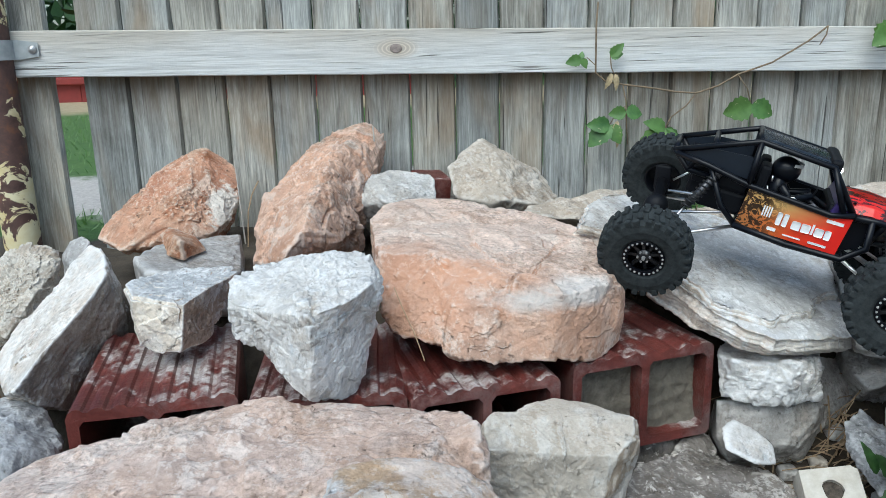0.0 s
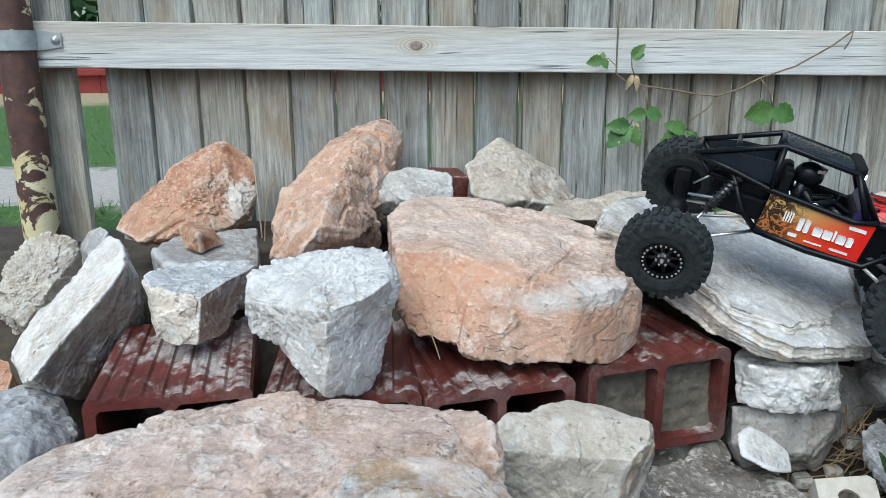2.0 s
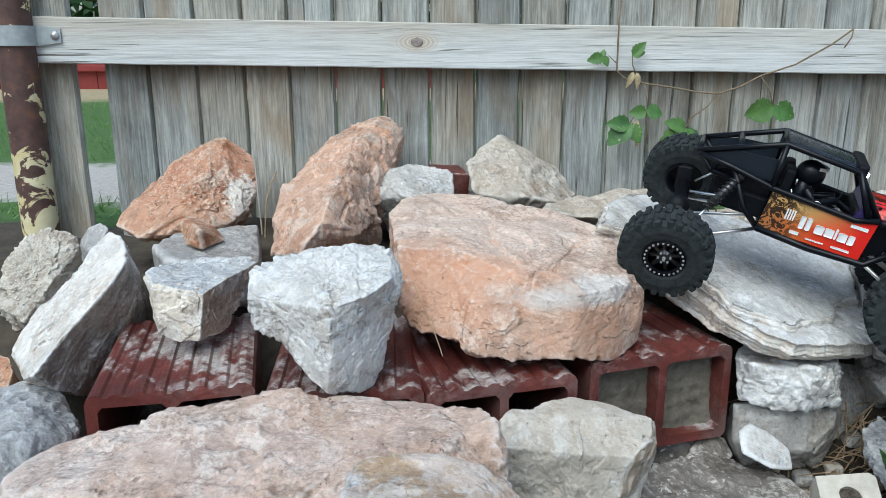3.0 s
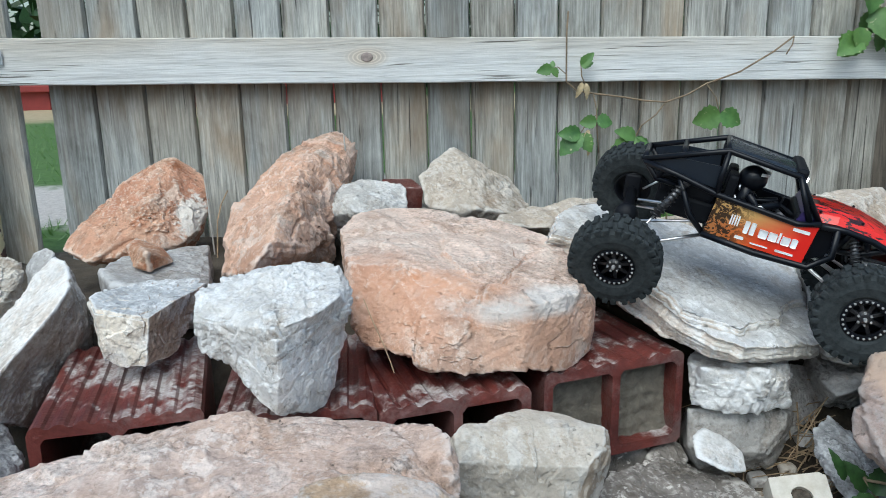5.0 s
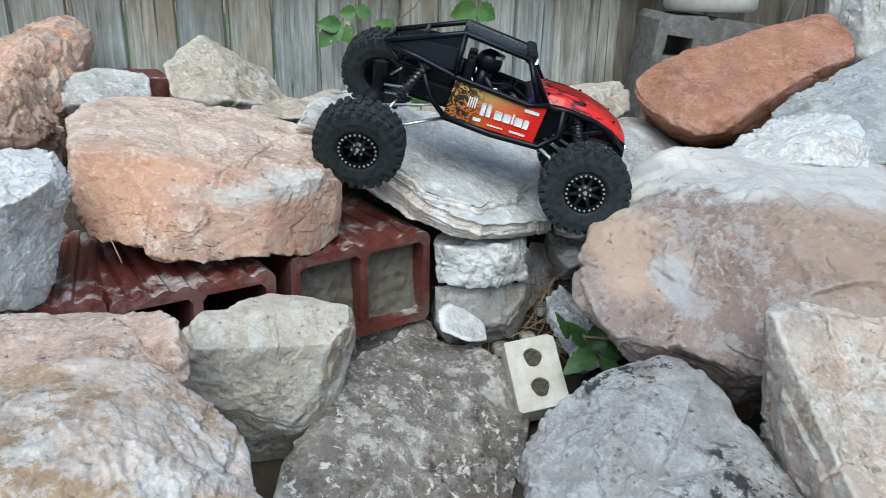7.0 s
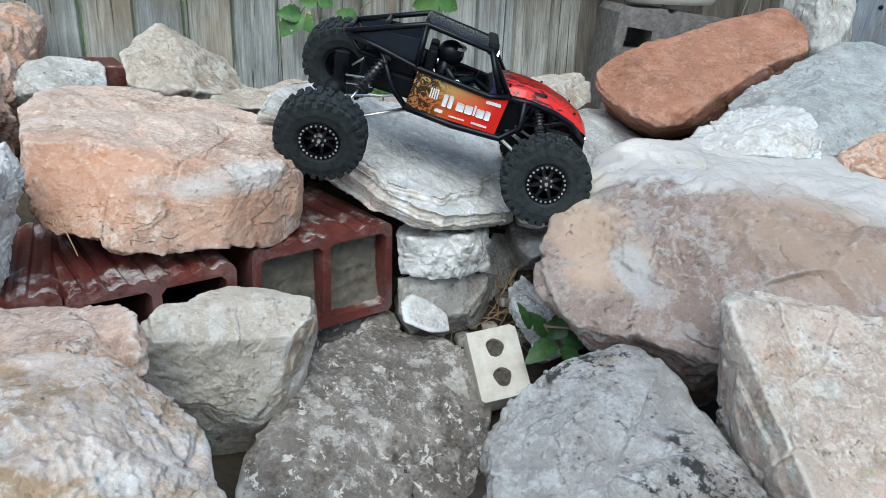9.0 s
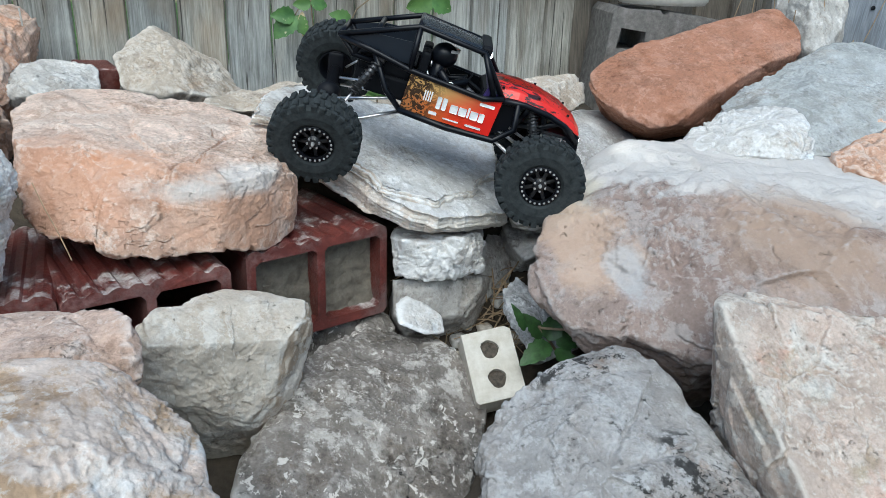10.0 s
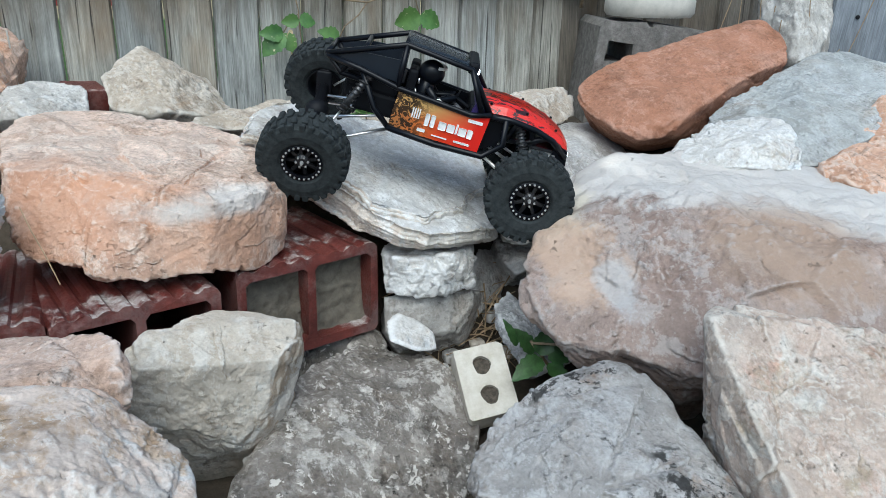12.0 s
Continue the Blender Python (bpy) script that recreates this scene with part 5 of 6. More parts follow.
rock("speckled_boulder", m_speck, "grey-white boulder with black lichen specks", "boulder", (0.47, 0.54, 0.064), [
    (-0.01, 0.112, 0.096), (0.039, 0.117, 0.099), (0.089, 0.123, 0.104), (0.134, 0.089, 0.094), (0.139, 0.046, 0.079), (0.133, -0.003, 0.066), (0.137, -0.094, 0.042), (0.11, -0.147, 0.001), (-0.039, -0.131, 0.009), (-0.14, -0.058, 0.006), (-0.112, 0.025, 0.037), (-0.084, 0.078, 0.053), (-0.054, 0.096, 0.071), (0.006, 0.035, 0.092), (0.039, -0.031, 0.074), (0.14, 0.146, -0.069), (-0.07, -0.015, -0.104), (0.07, -0.015, -0.104), (-0.07, 0.117, -0.104), (0.07, 0.117, -0.104)],
    fine=7, edge=72, relief=1)
rock("brown_grey_boulder", m_brown, "brown-grey boulder with white mineral flecks, low in the pile", "boulder", (0.304, 0.825, -0.047), [
    (-0.038, 0.105, 0.128), (0.036, 0.135, 0.121), (0.087, 0.135, 0.12), (0.152, 0.105, 0.107), (0.158, 0.055, 0.113), (0.177, 0.005, 0.083), (0.168, -0.045, 0.057), (0.186, -0.005, 0.053), (0.145, -0.085, 0.016), (0.099, -0.145, 0.012), (0.04, -0.225, -0.033), (-0.177, -0.225, 0.039), (-0.19, -0.145, 0.089), (-0.169, -0.085, 0.091), (-0.123, -0.045, 0.1), (-0.084, 0.015, 0.119), (-0.003, -0.035, 0.109), (0.069, 0.225, -0.128)],
    fine=7, edge=64, relief=0.8)
rock("spur_stone", m_brown, "small grey-brown stone poking up behind the low boulder", "stone", (0.366, 1, 0.031), [
    (-0.035, -0.03, 0.04), (-0.011, 0, 0.044), (0.01, 0, 0.05), (0.029, 0, 0.038), (0.035, -0.02, 0.026), (0.014, -0.05, 0.023), (-0.029, -0.05, 0.035), (0.026, 0.05, -0.019), (-0.017, -0.005, -0.051), (0.018, -0.005, -0.051), (-0.017, 0.04, -0.051), (0.018, 0.04, -0.051)],
    fine=5, edge=80, relief=1)
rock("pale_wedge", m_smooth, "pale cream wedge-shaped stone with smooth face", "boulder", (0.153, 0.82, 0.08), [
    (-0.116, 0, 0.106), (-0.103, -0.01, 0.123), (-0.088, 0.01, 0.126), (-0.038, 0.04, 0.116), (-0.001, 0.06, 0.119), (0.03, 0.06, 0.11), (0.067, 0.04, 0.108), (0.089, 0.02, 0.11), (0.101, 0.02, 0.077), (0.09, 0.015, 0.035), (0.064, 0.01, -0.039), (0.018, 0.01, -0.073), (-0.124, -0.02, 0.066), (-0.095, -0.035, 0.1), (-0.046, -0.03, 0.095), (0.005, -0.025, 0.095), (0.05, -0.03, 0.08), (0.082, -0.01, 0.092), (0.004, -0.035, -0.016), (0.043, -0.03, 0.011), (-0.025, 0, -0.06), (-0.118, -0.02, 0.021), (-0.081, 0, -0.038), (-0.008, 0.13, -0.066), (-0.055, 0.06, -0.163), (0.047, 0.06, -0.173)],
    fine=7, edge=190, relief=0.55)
rock("long_pink_boulder", m_pinkfront, "long pink granite-like boulder lying across the foot of the pile", "boulder", (-0.185, 0.76, 0.121), [
    (-0.25, -0.1, 0.091), (-0.238, -0.05, 0.094), (-0.21, -0.01, 0.099), (-0.133, 0.01, 0.104), (-0.083, 0.03, 0.115), (-0.048, 0.04, 0.12), (0.028, 0.04, 0.115), (0.142, 0.03, 0.118), (0.23, -0.01, 0.12), (0.25, -0.05, 0.111), (0.25, -0.08, 0.084), (0.234, -0.14, 0.069), (0.054, -0.19, 0.1), (-0.134, -0.19, 0.096), (-0.241, -0.14, 0.076), (-0.073, -0.08, 0.115), (0.089, -0.06, 0.116), (0.179, -0.07, 0.118), (-0.098, 0.19, -0.024), (0.132, 0.16, -0.015), (-0.125, -0.019, -0.121), (0.125, -0.019, -0.121), (-0.125, 0.152, -0.121), (0.125, 0.152, -0.121)],
    fine=7, edge=90, relief=1.25)
rock("front_pale_boulder", m_pinkfront2, "rounded cream and peach boulder at the front of the pile", "boulder", (0.003, 0.575, 0.139), [
    (-0.104, 0.005, 0.139), (-0.071, 0.025, 0.137), (-0.042, 0.035, 0.135), (0.007, 0.035, 0.134), (0.037, 0.025, 0.121), (0.076, -0.005, 0.091), (0.1, -0.045, 0.075), (0.103, -0.095, 0.061), (0.087, -0.155, 0.027), (-0.031, -0.175, 0.086), (-0.084, -0.125, 0.134), (-0.001, -0.095, 0.134), (-0.039, 0.175, -0.013), (-0.052, -0.017, -0.139), (0.051, -0.017, -0.139), (-0.052, 0.14, -0.139), (0.051, 0.14, -0.139)],
    fine=7, edge=64, relief=1)
rock("quartz_pebble", m_white, "small white quartz stone", "stone", (0.415, 0.935, 0.097), [
    (-0.037, -0.005, 0.025), (-0.014, 0.015, 0.029), (0.016, 0.015, 0.012), (0.042, -0.005, -0.006), (0.04, -0.025, -0.027), (-0.001, -0.045, -0.013), (-0.041, -0.035, 0.006), (0.027, 0.045, -0.03)],
    fine=5, edge=24, relief=0.5)
rock("pinkish_wedge_stone", m_bluegrey, "pinkish grey stone half hidden under leaves", "boulder", (0.616, 0.925, 0.054), [
    (-0.061, 0.025, 0.058), (-0.026, 0.045, 0.068), (-0.005, 0.025, 0.051), (0.023, -0.045, 0.013), (0.029, -0.085, 0.002), (-0.062, -0.125, 0.009), (-0.072, -0.065, 0.017), (-0.068, -0.005, 0.035), (0.072, 0.125, -0.067)],
    fine=6, edge=72, relief=1)
rock("mid_grey_stone", m_greywhite, "grey stone filling the gap behind the pink boulder", "boulder", (0.694, 1.125, 0.122), [
    (-0.07, -0.025, 0.046), (0.008, 0.025, 0.049), (0.046, -0.025, 0.071), (-0.006, -0.125, 0.03), (-0.075, -0.125, 0.009), (-0.092, -0.095, 0.029), (0.092, 0.125, -0.048), (-0.046, -0.012, -0.072), (0.046, -0.012, -0.072), (-0.046, 0.1, -0.072), (0.046, 0.1, -0.072)],
    fine=6, edge=72, relief=1)
rock("brown_chip", m_orange, "small reddish-brown stone beside the leaning slab", "stone", (-0.622, 0.99, 0.157), [
    (-0.032, 0.01, 0.035), (-0.024, 0.04, 0.038), (0.003, 0.03, 0.036), (0.025, 0, 0.031), (0.032, -0.03, 0.016), (0.009, -0.04, 0.012), (-0.018, -0.02, 0.015), (-0.016, -0.004, -0.037), (0.016, -0.004, -0.037), (-0.016, 0.032, -0.037), (0.016, 0.032, -0.037)],
    fine=6, edge=56, relief=1.2)

slab = tagged(empty("layered_slab", pose(0.436, 1.132, 0.306)), "large flat grey-white slab with layered edge on stacked stones", "boulder")
down = (-0.222, 0.215, -0.951)
upper = [(-0.206, 0.003, 0.049), (-0.172, 0.093, 0.061), (-0.133, 0.152, 0.066), (-0.099, 0.174, 0.062), (-0.057, 0.167, 0.051), (-0.009, 0.162, 0.039), (0.075, 0.147, 0.016), (0.184, 0.17, -0.005), (0.219, 0.136, -0.02), (0.218, 0.091, -0.03), (0.181, -0.003, -0.043), (0.164, -0.051, -0.05), (0.118, -0.078, -0.045), (0.085, -0.131, -0.05), (0.032, -0.16, -0.044), (0.012, -0.18, -0.044), (-0.005, -0.178, -0.039), (-0.036, -0.172, -0.03), (-0.057, -0.155, -0.022), (-0.066, -0.123, -0.012), (-0.087, -0.091, -0), (-0.11, -0.055, 0.013), (-0.118, -0.009, 0.026), (-0.13, 0.029, 0.037), (-0.172, -0.001, 0.04)]
lower = [(-0.205, 0.021, 0.041), (-0.168, 0.117, 0.054), (-0.127, 0.179, 0.058), (-0.092, 0.201, 0.055), (0, 0.188, 0.031), (0.086, 0.173, 0.008), (0.197, 0.197, -0.013), (0.232, 0.162, -0.029), (0.235, 0.115, -0.04), (0.197, 0.022, -0.053), (0.159, -0.079, -0.067), (0.133, -0.155, -0.078), (0.068, -0.182, -0.068), (0.009, -0.201, -0.059), (-0.02, -0.19, -0.05), (-0.046, -0.168, -0.039), (-0.067, -0.141, -0.028), (-0.088, -0.096, -0.013), (-0.112, -0.052, 0.003), (-0.136, 0.002, 0.021), (-0.175, 0, 0.029)]
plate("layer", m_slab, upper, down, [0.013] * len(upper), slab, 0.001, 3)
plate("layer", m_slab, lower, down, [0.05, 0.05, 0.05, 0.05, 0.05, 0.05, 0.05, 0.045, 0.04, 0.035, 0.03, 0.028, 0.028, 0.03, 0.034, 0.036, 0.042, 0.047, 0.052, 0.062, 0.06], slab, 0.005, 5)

# ---- toy rock crawler ----


def crawler(at, body):
    """A 1:10 rock crawler: x ahead, y to its left, origin in the middle of the rear axle; body: the pose of the sprung cab."""
    car = tagged(empty("toy_crawler", at), "red and black toy rock crawler truck with big lugged tyres", "toy truck")

    def put(name, bm, material, label="", smooth=False, parent=None, sprung=True):
        ob = part(name, bm, material, parent or car, label, smooth)
        if sprung and not parent:
            ob.matrix_local = body
        return ob

    def bars(name, lines, r=0.0042, label="", material=m_black):
        bm = bmesh.new()
        for line in lines:
            tube(bm, line, r, 10)
        return put(name, bm, material, label, True)

    def both(line):
        return [line, [(x, -y, z) for x, y, z in line]]

    rr, rf, wb, re, bp = (0.086, 0.050, 0.174), (0.184, 0.050, 0.166), (0.228, 0.058, 0.112), (-0.020, 0.048, 0.131), (0.088, 0.062, 0.114)
    for s in (1, -1):
        f = [(x, s * y, z) for x, y, z in (rr, rf, wb, re, bp)]
        bars("cage_side", [[f[3], f[0], f[1], f[2]], [f[0], f[4]], [(-0.017, s * 0.05, 0.128), (0.03, s * 0.057, 0.124), f[4], (0.20, s * 0.063, 0.106), (0.228, s * 0.062, 0.114)],
                           [f[1], (0.214, s * 0.061, 0.112)], [f[3], (0.004, s * 0.046, 0.108), (0.05, s * 0.046, 0.106)],
                           [(0.035, s * 0.055, 0.120), (0.062, s * 0.058, 0.075), (0.09, s * 0.061, 0.053)],
                           [(0.012, s * 0.046, 0.128), (0.004, s * 0.046, 0.108)]])
        bars("rocker", [[(0.086, s * 0.062, 0.054), (0.16, s * 0.063, 0.049), (0.232, s * 0.062, 0.051), (0.258, s * 0.058, 0.074), (0.252, s * 0.056, 0.112)]], 0.0048)
        bars("fender_bar", [[(0.222, s * 0.058, 0.110), (0.262, s * 0.055, 0.113), (0.300, s * 0.050, 0.108), (0.330, s * 0.045, 0.098), (0.356, s * 0.039, 0.078)], [(0.292, s * 0.049, 0.109), (0.306, s * 0.03, 0.082)], [(0.318, s * 0.046, 0.100), (0.292, s * 0.03, 0.080), (0.262, s * 0.034, 0.078)], [(0.27, s * 0.05, 0.112), (0.262, s * 0.035, 0.078)]], 0.0046)
    for p in (re, rr, rf, (0.004, 0.046, 0.108), (0.03, 0.049, 0.151)):
        bars("cross_bar", [[p, (p[0], -p[1], p[2])]], 0.004)
    # roof and deck
    bm = bmesh.new()
    rows = []
    for i in range(7):
        k = i / 6
        x, z, w = rr[0] + (rf[0] + 0.006 - rr[0]) * k, rr[2] + (rf[2] - rr[2]) * k ** 1.2, 0.050 + 0.003 * math.sin(k * 3)
        rows.append([bm.verts.new((x, w * j / 4, z + 0.006 * (1 - (j / 4) ** 2) - (0.003 if abs(j) == 4 else 0))) for j in range(-4, 5)])
    for a, b in zip(rows, rows[1:]):
        for j in range(8):
            bm.faces.new((a[j], a[j + 1], b[j + 1], b[j]))
    bmesh.ops.solidify(bm, geom=bm.faces[:], thickness=0.002)
    roof = put("roof", bm, m_gloss, "glossy dark navy roof panel", True)
    bm = bmesh.new()
    box(bm, (0.178, -0.047, 0.158), (0.1935, 0.047, 0.176), 0.005)
    put("light_bar", bm, m_dull, "black light bar under the roof edge", parent=roof)
    for y in (-0.034, 0.034):
        bm = bmesh.new()
        box(bm, (0.1915, y - 0.010, 0.160), (0.1955, y + 0.010, 0.166), 0.0015)
        put("lamp", bm, m_lamp, "lit white lamp", parent=roof)
    bm = bmesh.new()
    box(bm, (-0.012, -0.044, 0.126), (0.082, 0.044, 0.1285), 0.001, Matrix.Rotation(radians(6), 4, "Y"))
    box(bm, (0.012, -0.036, 0.09), (0.09, 0.036, 0.126), 0.006)
    put("rear_deck", bm, m_dull, "matt black rear deck")
    bm = bmesh.new()
    box(bm, (0.028, -0.034, 0.058), (0.094, 0.034, 0.092), 0.006)
    box(bm, (0.088, -0.040, 0.050), (0.235, 0.040, 0.066), 0.004)
    box(bm, (0.010, -0.026, 0.070), (0.034, 0.026, 0.104), 0.005)
    put("chassis", bm, m_dull, "black gearbox and chassis tray")
    for s in (1, -1):
        bm = bmesh.new()
        prism(bm, [(-0.012, 0.131), (0.030, 0.146), (0.084, 0.150), (0.087, 0.118), (0.034, 0.121), (0.002, 0.112)], s * 0.0455, s * 0.0475)
        put("rear_side_panel", bm, m_navy, "dark navy rear side panel")
        bm = bmesh.new()
        prism(bm, [(0.090, 0.056), (0.222, 0.056), (0.222, 0.108), (0.200, 0.108), (0.092, 0.114)], s * 0.0565, s * 0.0585)
        put("door_liner", bm, m_dull, "black inner door liner")
    # side panels with print
    for s in (1, -1):
        bm = bmesh.new()
        prism(bm, [(0.088, 0.056), (0.224, 0.054), (0.228, 0.111), (0.217, 0.109), (0.200, 0.1035), (0.091, 0.1115)], s * 0.0595, s * 0.0625)
        panel = put("side_panel", bm, m_panel, "orange to red printed side panel")
        panel_marks(put, panel, s)
    bm = bmesh.new()
    box(bm, (0.088, -0.058, 0.046), (0.236, 0.058, 0.056), 0.004)
    put("skid_plate", bm, m_black)
    # bonnet
    bm = bmesh.new()
    rows = []
    for x, w, top, edge in ((0.206, 0.049, 0.130, 0.112), (0.222, 0.051, 0.133, 0.114), (0.250, 0.052, 0.134, 0.117), (0.285, 0.050, 0.130, 0.114), (0.318, 0.046, 0.121, 0.107), (0.344, 0.041, 0.108, 0.095), (0.356, 0.038, 0.096, 0.083)):
        rows.append([bm.verts.new((x, w * y, edge + (top - edge) * k)) for y, k in ((-1, 0), (-0.86, 0.62), (-0.5, 0.9), (0, 1), (0.5, 0.9), (0.86, 0.62), (1, 0))])
    for a, b in zip(rows, rows[1:]):
        for j in range(6):
            bm.faces.new((a[j], a[j + 1], b[j + 1], b[j]))
    bmesh.ops.solidify(bm, geom=bm.faces[:], thickness=0.0022)
    bmesh.ops.bevel(bm, geom=[e for e in bm.edges if len(e.link_faces) == 2 and e.calc_face_angle(0) > 0.6], offset=0.0008, segments=1, affect="EDGES")
    bonnet = put("bonnet", bm, m_red, "red bonnet with black flecks")
    for x, y, z in ((0.225, 0.045, 0.1255), (0.225, -0.045, 0.1255), (0.33, 0.036, 0.112), (0.33, -0.036, 0.112), (0.28, 0.044, 0.1255), (0.28, -0.044, 0.1255)):
        bm = bmesh.new()
        lathe(bm, [(0.0, 0.0032), (0.0018, 0.0028), (0.0022, 0.0)], 8, pose(x, y, z))
        put("screw", bm, m_black, parent=bonnet)
    bm = bmesh.new()
    prism(bm, [(0.342, 0.094), (0.357, 0.088), (0.361, 0.066), (0.352, 0.063), (0.334, 0.076)], -0.040, 0.040)
    box(bm, (0.24, -0.034, 0.076), (0.340, 0.034, 0.082), 0.003)
    put("front_bumper", bm, m_black)
    for s in (1, -1):
        bm = bmesh.new()
        lathe(bm, [(0.0, 0.003), (0.0045, 0.002), (0.006, 0.0), (0.006, -0.004)], 16, pose(0.3585, s * 0.028, 0.079, 0, 90))
        put("headlight", bm, m_lamp, "small round lit headlight", True)
    bm = bmesh.new()
    prism(bm, [(0.226, 0.056), (0.250, 0.070), (0.258, 0.110), (0.224, 0.110)], -0.05, 0.05)
    put("bulkhead", bm, m_black)
    bm = bmesh.new()
    prism(bm, [(0.199, 0.108), (0.228, 0.106), (0.222, 0.122), (0.206, 0.131)], -0.053, 0.053)
    put("cowl", bm, m_cowl, "dark purple cowl")
    for s in (1, -1):
        bm = bmesh.new()
        rows = [[bm.verts.new((x, s * y, z)) for x, y, z in row] for row in (((0.184, 0.0515, 0.164), (0.190, 0.049, 0.165)), ((0.197, 0.056, 0.138), (0.209, 0.052, 0.140)), ((0.208, 0.060, 0.116), (0.226, 0.054, 0.118)))]
        for a, b in zip(rows, rows[1:]):
            bm.faces.new((a[0], a[1], b[1], b[0]))
        bmesh.ops.solidify(bm, geom=bm.faces[:], thickness=0.0016)
        put("windscreen_pillar", bm, m_gloss, "glossy dark navy windscreen pillar")
    # cab
    bm = bmesh.new()
    box(bm, (0.10, -0.045, 0.06), (0.20, 0.045, 0.075), 0.004)
    box(bm, (0.098, -0.042, 0.07), (0.112, -0.006, 0.142), 0.005)
    box(bm, (0.098, 0.006, 0.07), (0.112, 0.042, 0.142), 0.005)
    put("seat", bm, m_dull, "black moulded seats")
    bm = bmesh.new()
    box(bm, (0.196, -0.048, 0.085), (0.222, 0.048, 0.118), 0.006)
    tube(bm, [(0.175, -0.024, 0.115), (0.2, -0.024, 0.105)], 0.003)
    lathe(bm, [(0.010, 0.0), (0.013, 0.0015), (0.010, 0.003)], 18, pose(0.174, -0.024, 0.116, 0, -65))
    put("dashboard", bm, m_dull)
    bm = bmesh.new()
    bmesh.ops.create_icosphere(bm, subdivisions=3, radius=1, matrix=Matrix.LocRotScale((0.130, -0.024, 0.141), None, (0.0195, 0.0175, 0.0185)))
    bmesh.ops.create_icosphere(bm, subdivisions=3, radius=1, matrix=Matrix.LocRotScale((0.126, -0.022, 0.110), None, (0.014, 0.021, 0.026)))
    for y in (-0.042, -0.002):
        tube(bm, [(0.13, y, 0.122), (0.146, y * 1.02, 0.106), (0.172, -0.022 + (y + 0.022) * 0.5, 0.116)], 0.0058, 10)
    put("driver_figure", bm, m_black, "plain black helmeted driver figure", True)
    bm = bmesh.new()
    rows = [[bm.verts.new((0.130 + 0.0203 * math.cos(a), -0.024 + 0.0183 * math.sin(a), z)) for a in [radians(-70 + 14 * i) for i in range(11)]] for z in (0.150, 0.1545)]
    for i in range(10):
        bm.faces.new((rows[0][i], rows[0][i + 1], rows[1][i + 1], rows[1][i]))
    bmesh.ops.solidify(bm, geom=bm.faces[:], thickness=0.0008)
    put("visor_band", bm, m_visor, "white visor band")
    bars("harness", [[(0.112, -0.05, 0.118), (0.118, -0.052, 0.105), (0.135, -0.053, 0.108)], [(0.128, -0.046, 0.100), (0.15, -0.05, 0.112), (0.165, -0.05, 0.103)], [(0.114, -0.052, 0.134), (0.115, -0.053, 0.126)]], 0.0013, "bright straps", m_steel)
    bars("cable", [[(0.165, -0.03, 0.098), (0.178, -0.045, 0.109), (0.188, -0.05, 0.099)], [(0.16, 0.0, 0.1), (0.175, -0.02, 0.106), (0.19, -0.03, 0.1)]], 0.0022, "dark grey wire", m_wire)
    # axles, links, shocks
    inv = body

    def sprung(x, y, z):
        return inv @ Vector((x, y, z))

    near_r, far_r, near_f, far_f = [Vector(p) for p in WHEELS]
    for name, a, b in (("rear_axle", near_r, far_r), ("front_axle", near_f, far_f)):
        way = (b - a).normalized()
        bm = bmesh.new()
        tube(bm, [a + way * 0.02, b - way * 0.02], 0.0085, 14)
        mid = (a + b) / 2 + way * 0.012
        bmesh.ops.create_icosphere(bm, subdivisions=3, radius=1, matrix=Matrix.LocRotScale(mid, None, (0.018, 0.016, 0.017)))
        for e, s in ((a, 1), (b, -1)):
            box(bm, tuple(e + way * 0.021 * s - Vector((0.012, 0.006, 0.014))), tuple(e + way * 0.021 * s + Vector((0.012, 0.006, 0.026))), 0.004)
        put(name, bm, m_dull, "black portal axle", True, sprung=False)
    bm = bmesh.new()
    c = (near_f + far_f) / 2 + Vector((0.014, -0.026, 0.034))
    box(bm, tuple(c - Vector((0.018, 0.011, 0.013))), tuple(c + Vector((0.018, 0.011, 0.013))), 0.002)
    put("servo", bm, m_silver, "silver steering servo", sprung=False)
    for s, a, b in ((-1, near_r, far_r), (1, far_r, near_r)):
        way = (b - a).normalized()
        for inner, z, r in ((0.05, -0.008, 0.0026), (0.075, 0.016, 0.0022)):
            bm = bmesh.new()
            tube(bm, [a + way * inner + Vector((0.012, 0, z)), sprung(0.105, s * (0.05 - inner * 0.3), 0.052 + max(z, 0))], r, 10)
            put("link", bm, m_steel, "bright steel suspension link", True, sprung=False)
    for s, a, b in ((-1, near_f, far_f), (1, far_f, near_f)):
        way = (b - a).normalized()
        for inner, z, r in ((0.05, -0.008, 0.0026), (0.07, 0.014, 0.0022)):
            bm = bmesh.new()
            tube(bm, [a + way * inner + Vector((-0.012, 0, z)), sprung(0.222, s * (0.05 - inner * 0.3), 0.052 + max(z, 0))], r, 10)
            put("link", bm, m_steel, "bright steel suspension link", True, sprung=False)
    for top, a, b, dx in (((0.045, -0.052, 0.116), near_r, far_r, 0.016), ((0.045, 0.052, 0.116), far_r, near_r, 0.016), ((0.276, -0.044, 0.106), near_f, far_f, -0.006), ((0.276, 0.044, 0.106), far_f, near_f, -0.006)):
        way = (b - a).normalized()
        foot, head = a + way * 0.036 + Vector((dx, 0, 0.012)), sprung(*top)
        axis = (head - foot)
        bm = bmesh.new()
        tube(bm, [foot + axis * 0.42, head], 0.0052, 14)
        tube(bm, [head - axis.normalized() * 0.004, head + axis.normalized() * 0.005], 0.0068, 12)
        shock = put("shock", bm, m_darksteel, "grey coil-over shock", True, sprung=False)
        bm = bmesh.new()
